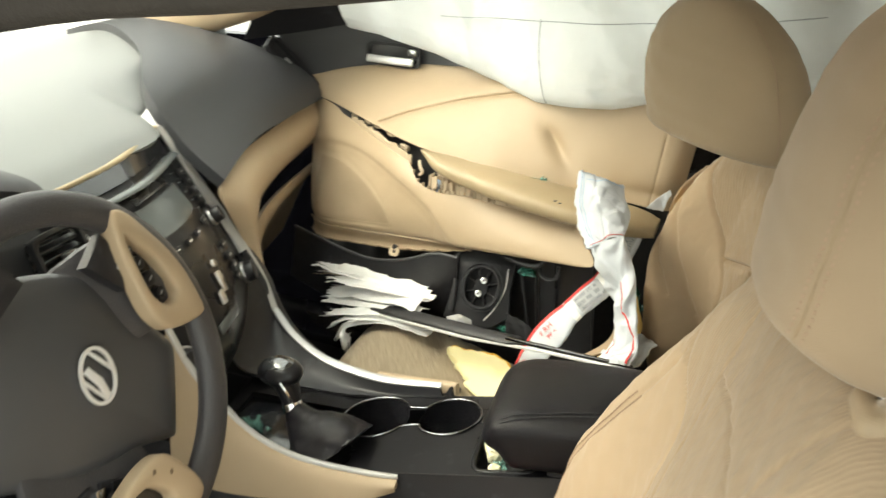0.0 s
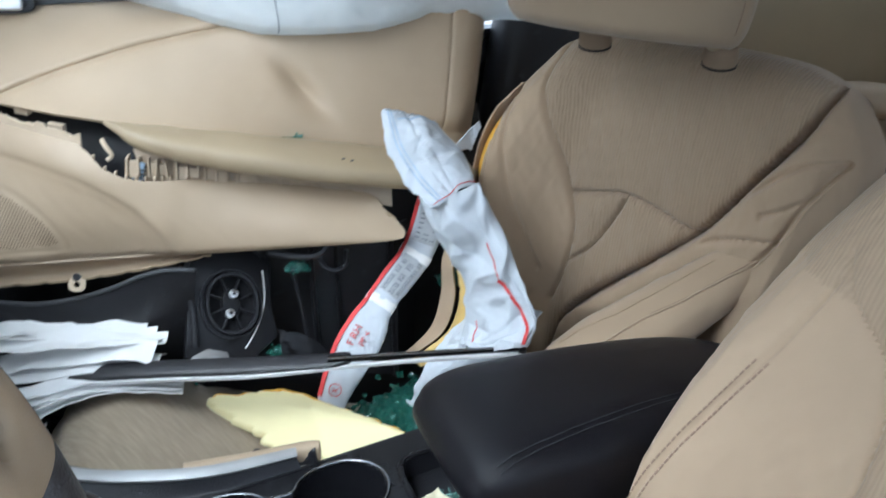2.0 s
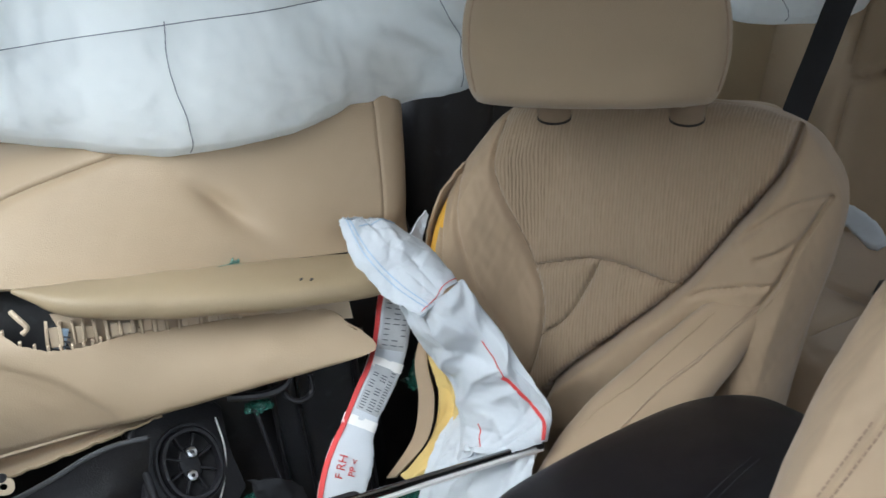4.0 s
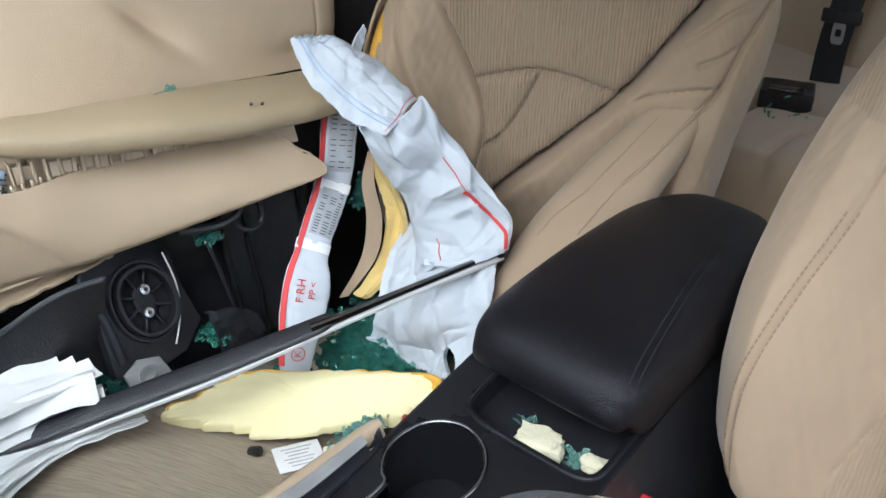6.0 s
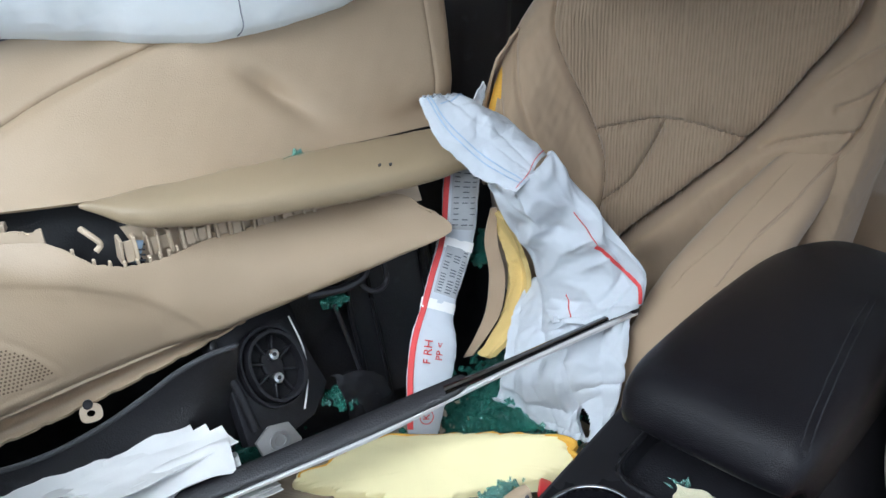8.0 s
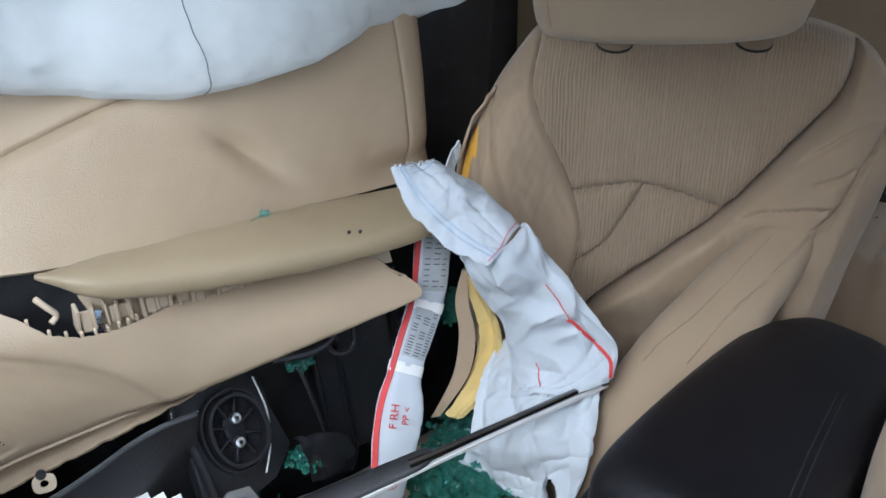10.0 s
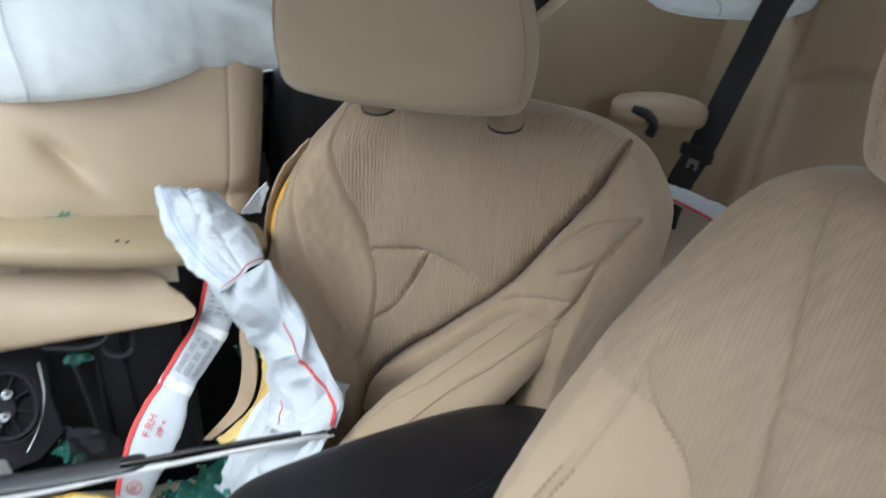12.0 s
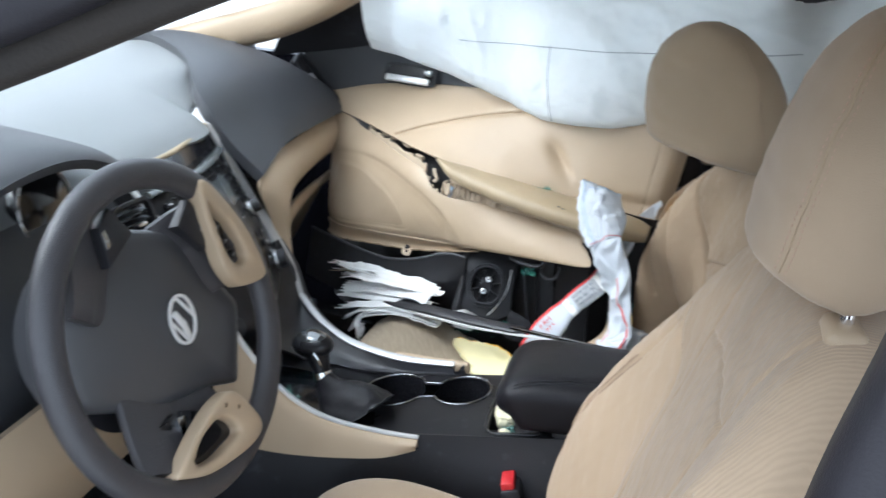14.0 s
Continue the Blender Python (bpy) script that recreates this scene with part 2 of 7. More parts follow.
# dash plastic with the sky's reflection put into a pale base colour
PALE = material("sky_glare_dash_top", (0.23, 0.24, 0.24), 0.45, 0.08, 4, 0.15, 650, voronoi=True)
SATIN = material("satin_black_plastic", (0.011, 0.011, 0.013), 0.28, 0.2, 8, 0.05, 300, spots=1.0, spec=0.3)
GLOSS = material("gloss_black_plastic", (0.01, 0.01, 0.012), 0.12, 0.1, 8, 0.0, coat=0.4)
MIRRORBLACK = material("mirror_black_plastic", (0.02, 0.022, 0.024), 0.04, 0.05, 8, 0.0, coat=1.0, spec=1.0)
LEATHER = material("black_leatherette", (0.008, 0.0075, 0.010), 0.36, 0.15, 8, 0.25, 900, spec=0.27, voronoi=True)
WHEEL = material("charcoal_wheel_leather", (0.048, 0.046, 0.050), 0.38, 0.12, 8, 0.2, 500, voronoi=True)
HUBPAD = material("charcoal_hub_plastic", (0.060, 0.060, 0.064), 0.33, 0.08, 8, 0.06, 700, voronoi=True)
CARPET = material("black_carpet", (0.010, 0.010, 0.012), 0.95, 0.3, 30, 0.8, 900)
CHROME = material("brushed_silver", (0.72, 0.72, 0.72), 0.28, 0.08, 30, 0.02, 200, metal=1.0)
EMBLEM = material("bright_satin_chrome", (0.90, 0.90, 0.90), 0.35, 0.04, 30, 0.02, 200, metal=0.45)
MIRROR = material("bright_chrome", (0.85, 0.85, 0.86), 0.1, 0.03, 20, 0.0, metal=1.0)
STEEL = material("galvanised_steel", (0.45, 0.46, 0.47), 0.35, 0.15, 25, 0.1, 300, metal=0.9)
def see_through(m, share):
    """Lets part of the light shine through a cloth."""
    n, k = m.node_tree.nodes, m.node_tree.links.new
    b = n["Principled BSDF"]
    t = n.new("ShaderNodeBsdfTranslucent")
    t.inputs[0].default_value = (0.85, 0.88, 0.88, 1)
    x = n.new("ShaderNodeMixShader")
    x.inputs[0].default_value = share
    k(b.outputs[0], x.inputs[1])
    k(t.outputs[0], x.inputs[2])
    k(x.outputs[0], n["Material Output"].inputs[0])
    return m


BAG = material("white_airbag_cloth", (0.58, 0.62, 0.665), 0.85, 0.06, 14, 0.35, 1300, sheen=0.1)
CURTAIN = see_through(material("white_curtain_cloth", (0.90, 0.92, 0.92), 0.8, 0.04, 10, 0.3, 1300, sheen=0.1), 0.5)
RED = material("red_print", (0.62, 0.06, 0.06), 0.7, 0.15, 30, 0.1, 800)
GREYPRINT = material("grey_print", (0.42, 0.44, 0.46), 0.7, 0.1, 60, 0.1, 800)
INK = material("dark_print", (0.10, 0.11, 0.13), 0.7, 0.1, 60, 0.0)
THREAD = material("grey_thread", (0.16, 0.18, 0.22), 0.8, 0.2, 60, 0.0)
BLUETHREAD = material("pale_blue_thread", (0.38, 0.50, 0.64), 0.8, 0.2, 60, 0.0)
HOLE = material("dark_perforation", (0.16, 0.115, 0.075), 0.9, 0.1, 60, 0.0)
TANDARK = material("seam_shade_and_guide_brown", (0.24, 0.175, 0.115), 0.8, 0.1, 60, 0.0)
SILVER = material("silver_painted_plastic", (0.56, 0.56, 0.55), 0.42, 0.08, 30, 0.02, 200, metal=0.35)
STRIP = material("dimmed_silver_trim", (0.36, 0.36, 0.355), 0.4, 0.1, 30, 0.02, 200, metal=0.5)
DARKCHROME = material("dark_chrome", (0.30, 0.30, 0.31), 0.14, 0.05, 20, 0.0, metal=1.0)
SEAMTHREAD = material("brown_seam_thread", (0.33, 0.235, 0.168), 0.8, 0.1, 60, 0.0)
PINKTHREAD = material("pinkish_thread", (0.50, 0.34, 0.25), 0.8, 0.1, 60, 0.0)
TANTHREAD = material("tan_thread", (0.42, 0.32, 0.21), 0.8, 0.1, 60, 0.0)
FOAM = material("pale_yellow_foam", (0.96, 0.86, 0.49), 0.95, 0.04, 14, 0.25, 700)
FOAM_EDGE = material("aged_yellow_foam", (0.78, 0.44, 0.06), 0.9, 0.12, 20, 0.6, 350)
FOAM_LIP = material("yellowed_foam_lip", (0.74, 0.56, 0.22), 0.9, 0.12, 20, 0.4, 500)
CREAM = material("cream_foam", (0.80, 0.74, 0.52), 0.9, 0.06, 40, 0.7, 300)
PAPER = material("white_paper", (0.86, 0.86, 0.85), 0.75, 0.06, 20, 0.05, 300)
BEIGEPAPER = material("beige_paper", (0.52, 0.42, 0.31), 0.8, 0.08, 20, 0.05, 300)
RAW = material("raw_tan_plastic", (0.58, 0.47, 0.34), 0.55, 0.1, 20, 0.05, 300)
BELT = material("black_webbing", (0.022, 0.023, 0.028), 0.75, 0.15, 30, 0.5, 1.0, stretch=(900, 900, 60))
REDPLASTIC = material("red_plastic", (0.60, 0.025, 0.03), 0.35, 0.1, 20, 0.02, 300)
PAINT = material("dark_body_paint", (0.012, 0.012, 0.020), 0.25, 0.1, 5, 0.0, coat=0.6)
PILLAR = material("grey_purple_weatherstrip", (0.013, 0.012, 0.017), 0.5, 0.15, 12, 0.2, 400)
RUBBER = material("brown_black_rubber", (0.020, 0.016, 0.013), 0.8, 0.25, 25, 0.4, 300)
BOUNCE = material("pale_bounce_ground", (0.50, 0.49, 0.47), 0.9, 0.25, 2, 0.6, 120)
LINER = material("beige_headliner", (0.60, 0.55, 0.47), 0.95, 0.06, 8, 0.3, 700)
SCREEN = material("lcd_screen", (0.10, 0.11, 0.11), 0.2, 0.05, 10, 0.0, coat=0.3)


def glass_material(name, colour, rough=0.05, trans=1.0):
    m = bpy.data.materials.new(name)
    m.use_nodes = True
    b = m.node_tree.nodes["Principled BSDF"]
    b.inputs["Base Color"].default_value = (*colour, 1)
    b.inputs["Roughness"].default_value, b.inputs["Transmission Weight"].default_value = rough, trans
    return m


SHARD = glass_material("green_glass", (0.13, 0.50, 0.40), 0.06, 0.8)
SHARD_PALE = glass_material("pale_green_glass", (0.45, 0.80, 0.72), 0.05, 0.75)
PANE = glass_material("clear_glass", (0.95, 0.98, 0.97), 0.0, 1.0)
TINTED = glass_material("tinted_glass", (0.86, 0.90, 0.88), 0.0, 1.0)

# ---- ground and body shell ----
# added ground, its pale colour chosen to reflect light up into the cabin
part("ground", box(160, 160, 0.2, Matrix.Translation((0, 0, -0.1)), 0), BOUNCE)
tagged(bpy.data.objects["ground"], "unseen ground made pale to bounce light into the car", "ground", kind="structure")

floor = part("floor", slab(surf([[(-1.0, y, 0.45), (-0.75, y, 0.33), (0.2, y, 0.31), (0.6, y, 0.36), (1.6, y, 0.34)] for y in (-0.74, 0, 0.74)], 14, 30), 0.05), CARPET)
tagged(floor, "black carpeted car floor with footwells", "floor", kind="structure")

ceiling = part("ceiling", slab(surf([[(x, y, 1.45 - 0.06 * (abs(y) / 0.6) ** 2 - 0.05 * max(0, -x - 0.0) * 2 - 0.1 * max(0, x - 0.9)) for y in (-0.58, -0.3, 0, 0.3, 0.58)] for x in (-0.25, 0.1, 0.4, 0.75, 1.1, 1.36)], 24, 24), -0.03), LINER)
tagged(ceiling, "beige fabric headliner under the roof", "ceiling", kind="structure")
roof = part("roof", slab(surf([[(x, y, 1.52 - 0.05 * (abs(y) / 0.62) ** 2 - 0.05 * max(0, -x) * 2 - 0.1 * max(0, x - 0.9)) for y in (-0.66, -0.3, 0, 0.3, 0.62)] for x in (-0.3, 0.1, 0.4, 0.75, 1.1, 1.40)], 24, 24), 0.012), PAINT)
tagged(roof, "dark painted steel car roof", "roof", kind="structure")


def rail(name, pts, ry, rz, mat, label, up=(0, 0, 1), e=0.7, n=24, parent=None):
    ob = part(name, tube_grid(sweep(pts, n, ry, rz, 16, up, e)), mat, parent)
    if parent is None:
        tagged(ob, label, "car body", kind="structure")
    return ob


# driver's side: frame of the door opening, pillars, sill
rail("trim_window_frame", [(-0.85, -0.79, 1.062), (-0.45, -0.79, 1.227), (-0.18, -0.79, 1.348), (-0.1, -0.79, 1.386), (-0.03, -0.79, 1.418), (0.0, -0.79, 1.426), (0.05, -0.79, 1.436), (0.1, -0.79, 1.437), (0.18, -0.79, 1.452), (0.3, -0.79, 1.472), (0.5, -0.79, 1.485)], 0.035, 0.038, PILLAR, "grey weatherstripped door opening frame", e=0.55)
rail("trim_glass_run", [(-0.85, -0.775, 1.014), (-0.45, -0.775, 1.179), (-0.18, -0.775, 1.300), (-0.1, -0.775, 1.338), (-0.03, -0.775, 1.370), (0.0, -0.775, 1.378), (0.05, -0.775, 1.388), (0.1, -0.775, 1.394), (0.18, -0.775, 1.406), (0.3, -0.775, 1.422), (0.5, -0.775, 1.436)], 0.024, 0.015, RUBBER, "fuzzy dark rubber door seal under the frame", e=0.6)
rail("wall_roof_rail", [(-1.05, -0.70, 1.10), (-0.45, -0.69, 1.345), (-0.1, -0.68, 1.455), (0.3, -0.68, 1.51), (0.9, -0.66, 1.49), (1.6, -0.64, 1.38)], 0.06, 0.035, PAINT, "dark painted roof rail and windscreen pillar")
rail("wall_b_pillar", [(0.355, -0.745, 0.40), (0.385, -0.745, 0.85), (0.405, -0.735, 1.07), (0.43, -0.725, 1.21), (0.47, -0.70, 1.48)], 0.035, 0.042, PILLAR, "grey trimmed centre pillar with dark door seal", up=(1, 0, 0), e=0.6)
rail("wall_b_pillar_skin", [(0.44, -0.775, 0.40), (0.455, -0.775, 0.85), (0.478, -0.765, 1.07), (0.5, -0.75, 1.21), (0.54, -0.72, 1.44)], 0.02, 0.05, PAINT, "black painted outer skin of the centre pillar", up=(1, 0, 0), e=0.6)
rail("wall_sill_left", [(-1.0, -0.77, 0.33), (1.5, -0.77, 0.33)], 0.06, 0.09, PAINT, "dark painted door sill")
wall_left = part("wall_door_left", slab(surf([[(-0.98 + 0.42 * d + o, -0.84 - 0.91 * d + 0.4 * o, z) for d in (0.0, 0.4, 0.8, 1.1)] for o, z in ((-0.02, 0.32), (-0.06, 0.6), (-0.04, 0.85), (0.0, 0.95))], 14, 14), 0.05), PAINT)
tagged(wall_left, "dark painted driver door swung wide open", "car door", kind="structure")
wall_rear_left = part("wall_door_rear_left", slab(surf([[(x, y, z) for x in (0.42, 0.8, 1.2, 1.6)] for y, z in ((-0.80, 0.32), (-0.84, 0.6), (-0.80, 0.85), (-0.74, 0.95))], 14, 14), 0.05), TAN)
tagged(wall_rear_left, "tan trimmed rear door behind the driver", "car door", kind="structure")
rail("wall_c_pillar_left", [(1.45, -0.72, 0.9), (1.6, -0.66, 1.15), (1.75, -0.6, 1.38)], 0.05, 0.12, TAN, "tan trimmed rear pillar", up=(1, 0, 0))
# passenger's side
rail("wall_roof_rail_right", [(-1.05, 0.74, 1.08), (-0.5, 0.68, 1.3), (-0.1, 0.62, 1.41), (0.3, 0.6, 1.445), (0.9, 0.62, 1.44), (1.6, 0.62, 1.36)], 0.05, 0.035, PAINT, "dark painted roof rail bent inwards")
rail("wall_a_pillar_trim", [(-1.0, 0.70, 0.985), (-0.70, 0.69, 1.085), (-0.56, 0.675, 1.145), (-0.32, 0.63, 1.29), (-0.15, 0.59, 1.37)], 0.045, 0.04, TAN, "tan windscreen pillar trim")
rail("wall_b_pillar_right", [(0.42, 0.60, 0.40), (0.42, 0.585, 0.85), (0.44, 0.58, 1.1), (0.5, 0.6, 1.42)], 0.045, 0.075, BLACK, "black inner skin of the crushed centre pillar", up=(1, 0, 0), e=0.6)
sail = part("trim_sail_panel", slab(surf([[(-0.70, 0.82, 1.01), (-0.52, 0.81, 1.05), (-0.36, 0.785, 1.09)], [(-0.66, 0.79, 1.08), (-0.51, 0.775, 1.13), (-0.38, 0.755, 1.17)], [(-0.60, 0.72, 1.15), (-0.50, 0.70, 1.21), (-0.40, 0.68, 1.25)]], 16, 16), 0.02), BLACK)
tagged(sail, "black plastic corner panel in front of the door window", "trim panel", kind="structure")
# TAN_DARK puts the shade on this tan door into its colour
wall_rr = part("wall_door_rear_right", slab(surf([[(x, y + 0.10 * max(0, (x - 0.5)) * 1.4, z + rise * max(0, z - 0.85) * 4) for x, rise in ((0.645, 0.0), (0.78, 0.0), (0.95, 0.12), (1.15, 0.28), (1.4, 0.32), (1.7, 0.32))] for y, z in ((0.58, 0.32), (0.57, 0.6), (0.56, 0.85), (0.56, 0.97), (0.57, 1.022))], 24, 30), -0.05), TAN_DARK)
tagged(wall_rr, "tan rear passenger door trim, darkened for shade behind the front seat", "car door", kind="structure")
pillar_side = part("wall_b_pillar_side", slab(surf([[(x, 0.615 + 0.06 * (x - 0.48), z) for x in (0.46, 0.56, 0.66)] for z in (0.36, 0.7, 1.0, 1.2)], 10, 8), -0.02), BLACK)
tagged(pillar_side, "black rear face of the centre pillar", "car body", kind="structure")
for z in (1.112, 1.134):
    rail("trim_window_strip", [(0.50, 0.642, z + 0.002), (0.60, 0.642, z), (0.72, 0.642, z - 0.002)], 0.003, 0.0035, CHROME, "chromed strip along the rear door window")
rail("wall_c_pillar_right", [(1.45, 0.68, 0.9), (1.6, 0.64, 1.15), (1.75, 0.58, 1.38)], 0.05, 0.12, TAN, "tan trimmed rear pillar", up=(1, 0, 0))
rear_frame = part("wall_rear_door_frame", slab(surf([[(x, 0.665 + 0.16 * max(0.0, x - 0.8), z) for x in (0.48, 0.8, 1.1, 1.4, 1.75)] for z in (0.98, 1.08, 1.17)], 8, 12), -0.02), BLACK)
tagged(rear_frame, "black upper frame of the rear passenger door", "car body", kind="structure")
rail("wall_sill_right", [(-1.0, 0.75, 0.33), (-0.3, 0.68, 0.33), (0.3, 0.62, 0.33), (1.5, 0.75, 0.33)], 0.06, 0.09, PAINT, "dark painted door sill pushed inwards")
outer = part("wall_door_right", slab(surf([[(x, y + o, z) for x, y in ((-0.9, 0.86), (-0.5, 0.86), (-0.25, 0.74), (0.0, 0.62), (0.2, 0.58), (0.42, 0.62))] for o, z in ((-0.05, 0.32), (0.0, 0.55), (0.02, 0.8), (0.0, 1.0))], 16, 24), -0.02), PAINT)
tagged(outer, "dark painted passenger door skin dented deep inwards", "car door", kind="structure")
firewall = part("wall_firewall", slab(surf([[(x, y, z) for y in (-0.75, 0, 0.80)] for x, z in ((-1.02, 0.30), (-1.08, 0.6), (-1.02, 0.95))], 10, 10), 0.03), CARPET)
tagged(firewall, "black carpeted bulkhead of the footwells", "bulkhead", kind="structure")
part("wall_rear", slab(surf([[(1.75, y, z) for y in (-0.72, 0, 0.72)] for z in (0.3, 0.6, 0.95)], 6, 6), 0.03), CARPET)
tagged(bpy.data.objects["wall_rear"], "black trimmed boot bulkhead", "bulkhead", kind="structure")
shelf = part("trim_parcel_shelf", slab(surf([[(x, y, 0.98 + 0.02 * (x - 1.4)) for y in (-0.66, 0, 0.66)] for x in (1.60, 1.75, 1.98)], 6, 6), 0.03), BLACK)
tagged(shelf, "black parcel shelf behind the rear seat", "shelf", kind="structure")
bonnet = part("wall_bonnet", slab(surf([[(x, y, 1.0 - 0.08 * (abs(y) / 0.7) ** 2 + z) for y in (-0.78, -0.4, 0, 0.4, 0.78)] for x, z in ((-2.4, -0.18), (-1.8, -0.06), (-1.3, 0.0), (-1.08, 0.02))], 12, 16), 0.02), PAINT)
tagged(bonnet, "dark painted bonnet beyond the windscreen", "bonnet", kind="structure")
ws = part("window_1", slab(surf([[(-1.12, -0.70, 1.03), (-1.18, 0, 1.03), (-1.10, 0.72, 1.03)], [(-0.72, -0.65, 1.23), (-0.78, 0, 1.25), (-0.72, 0.66, 1.22)], [(-0.28, -0.58, 1.395), (-0.32, 0, 1.425), (-0.28, 0.56, 1.39)]], 12, 16), 0.005), PANE)
ws.visible_shadow = False
tagged(ws, "clear windscreen glass", "window", kind="structure")
# out of view; added to cut the light reaching the rear seat
rw = part("window_2", slab(surf([[(1.38, -0.58, 1.40), (1.40, 0, 1.44), (1.38, 0.58, 1.40)], [(1.66, -0.60, 1.24), (1.68, 0, 1.28), (1.66, 0.60, 1.24)], [(1.94, -0.62, 1.02), (1.98, 0, 1.05), (1.94, 0.62, 1.02)]], 12, 16), 0.005), TINTED)
tagged(rw, "unseen tinted rear screen added to dim the rear seat", "window", kind="structure")


# ---- seats ----
def groove(y, z, lines, width, depth):
    """Depth of stitched seams along lines of (y, z) points."""
    out = np.zeros_like(y)
    for line in lines:
        p = cr1(line, 40)
        d = np.full(y.shape, 9.0)
        for a, b in zip(p[:-1], p[1:]):
            ab = b - a
            t = np.clip(((y - a[0]) * ab[0] + (z - a[1]) * ab[1]) / (ab @ ab + 1e-9), 0, 1)
            d = np.minimum(d, np.hypot(y - a[0] - t * ab[0], z - a[1] - t * ab[1]))
        out = np.maximum(out, depth * np.exp(-(d / width) ** 2))
    return out


def backrest_grid(heights, seams, creases, folds, lean, seed, deep=1.0, nu=250, nf=300, nb=60):
    """Closed rings of a seat back. heights: z, outboard edge, inboard edge, bolster reach outboard and inboard, half depth."""
    h = cr1(heights, nu)
    h[:, 5] = np.maximum(h[:, 5], 0.002)
    u = np.linspace(1, -1, nf, endpoint=False)
    u = np.sign(u) * (1 - (1 - abs(u)) ** 1.5)
    w = np.linspace(-1, 1, nb, endpoint=False)
    w = np.sign(w) * (1 - (1 - abs(w)) ** 1.5)
    ce = np.concatenate([u, w])
    se = np.clip(1 - abs(ce) ** 3.2, 0, 1) ** 0.31 * np.concatenate([np.ones(nf), -np.ones(nb)])
    z = np.repeat(h[:, :1], nf + nb, 1)
    mid, half = (h[:, 1] + h[:, 2]) / 2, (h[:, 1] - h[:, 2]) / 2
    y = mid[:, None] + half[:, None] * ce[None]
    x = -h[:, 5:6] * se[None]
    front = np.clip(se, 0, 1)[None]
    w = abs(ce[None])
    t = np.clip((w - 0.42) / 0.45, 0, 1)
    bol = np.where(ce[None] > 0, h[:, 3:4], h[:, 4:5]) * t * t * (3 - 2 * t) * (1 - 0.3 * np.clip((w - 0.85) / 0.15, 0, 1))
    x = x - bol * np.clip(front * 2.5, 0, 1)
    fm = np.clip(front * 2.0, 0, 1)
    x = x + fm * (deep * groove(y, z, seams, 0.0026, 0.008) + deep * groove(y, z, seams, 0.013, 0.0035) + groove(y, z, creases, 0.0045, 0.026) + groove(y, z, creases, 0.012, 0.008) + groove(y, z, folds, 0.0030, 0.0055))
    p = np.stack([x, y, z], -1)
    x = x + 0.003 * waves(p, 14, seed) * fm + 0.0012 * waves(p * (1, 1, 0.4), 45, seed + 1) * fm
    x = x + lean * (z - 0.55)
    return np.stack([x, y, z], -1)


def split_seat(g, inside):
    """Faces of the closed ring grid, split by the test inside(y, z, x) at each face's middle."""
    v, f = tube_grid(g)
    mid = np.array([v[list(q)].mean(0) for q in f])
    keep = inside(mid)
    return (v, [q for q, k in zip(f, keep) if not k]), (v, [q for q, k in zip(f, keep) if k])


def compact(vf):
    v, f = vf
    used = sorted({i for q in f for i in q})
    at = {i: k for k, i in enumerate(used)}
    return v[used], [tuple(at[i] for i in q) for q in f]


def headrest(parent, cx, cy, z0, w, h, d, lean, mat, stitched=True):
    n, m = 44, 64
    t = np.linspace(0, 1, n)
    wid = w / 2 * (0.92 + 0.08 * np.sin(np.clip(t / 0.30, 0, 1) * np.pi / 2)) * np.clip(1 - np.clip((t - 0.25) / 0.75, 0, 1) ** 2.3, 0.0004, 1) ** 0.56
    bot = np.sqrt(np.clip(1 - np.clip((0.10 - t) / 0.10, 0, 1) ** 2, 0.0004, 1))
    dep = d / 2 * np.sqrt(np.clip(1 - np.clip((t - 0.25) / 0.75, 0, 1) ** 2.4, 0.0004, 1)) * bot
    wid = wid * (0.93 + 0.07 * bot)
    a = np.linspace(0, 2 * np.pi, m, endpoint=False)
    c, s = np.cos(a), np.sin(a)
    c, s = np.sign(c) * abs(c) ** 0.72, np.sign(s) * abs(s) ** 0.8
    z = z0 + h * t
    g = np.stack([cx + lean * h * t[:, None] + dep[:, None] * s[None] + 0.012 * c[None] ** 2, cy + wid[:, None] * c[None], np.repeat(z[:, None], m, 1)], -1)
    g[..., 0] += 0.0015 * waves(g, 30, 5)
    ob = part("headrest", tube_grid(g), mat, parent, "padded cloth headrest with stitched side seams")
    for j in (int(m * 0.625), int(m * 0.875)) if stitched else (int(m * 0.57), int(m * 0.93)):
        rows = g[4:-5, j] + np.sign(g[4:-5, j] - [cx + 0.05, cy, 0]) * (0.0004, 0.0004, 0)
        part("seam", tube_grid(sweep(rows, 60, 0.0009 if stitched else 0.0006, 0.0006, 6)), TANTHREAD if stitched else SEAMTHREAD, ob)
        for side in (-1, 1) if stitched else ():
            row = g[4:-5, (j + side) % m]
            row = row * 0.7 + g[4:-5, j] * 0.3 + np.sign(row - [cx + 0.05, cy, 0]) * (0.0003, 0.0003, 0)
            for k in range(len(row) - 1):
                part("stitch", tube_grid(sweep([row[k] * 0.75 + row[k + 1] * 0.25, row[k] * 0.25 + row[k + 1] * 0.75], 3, 0.0005, 0.0005, 5)), PINKTHREAD, ob)
    return ob


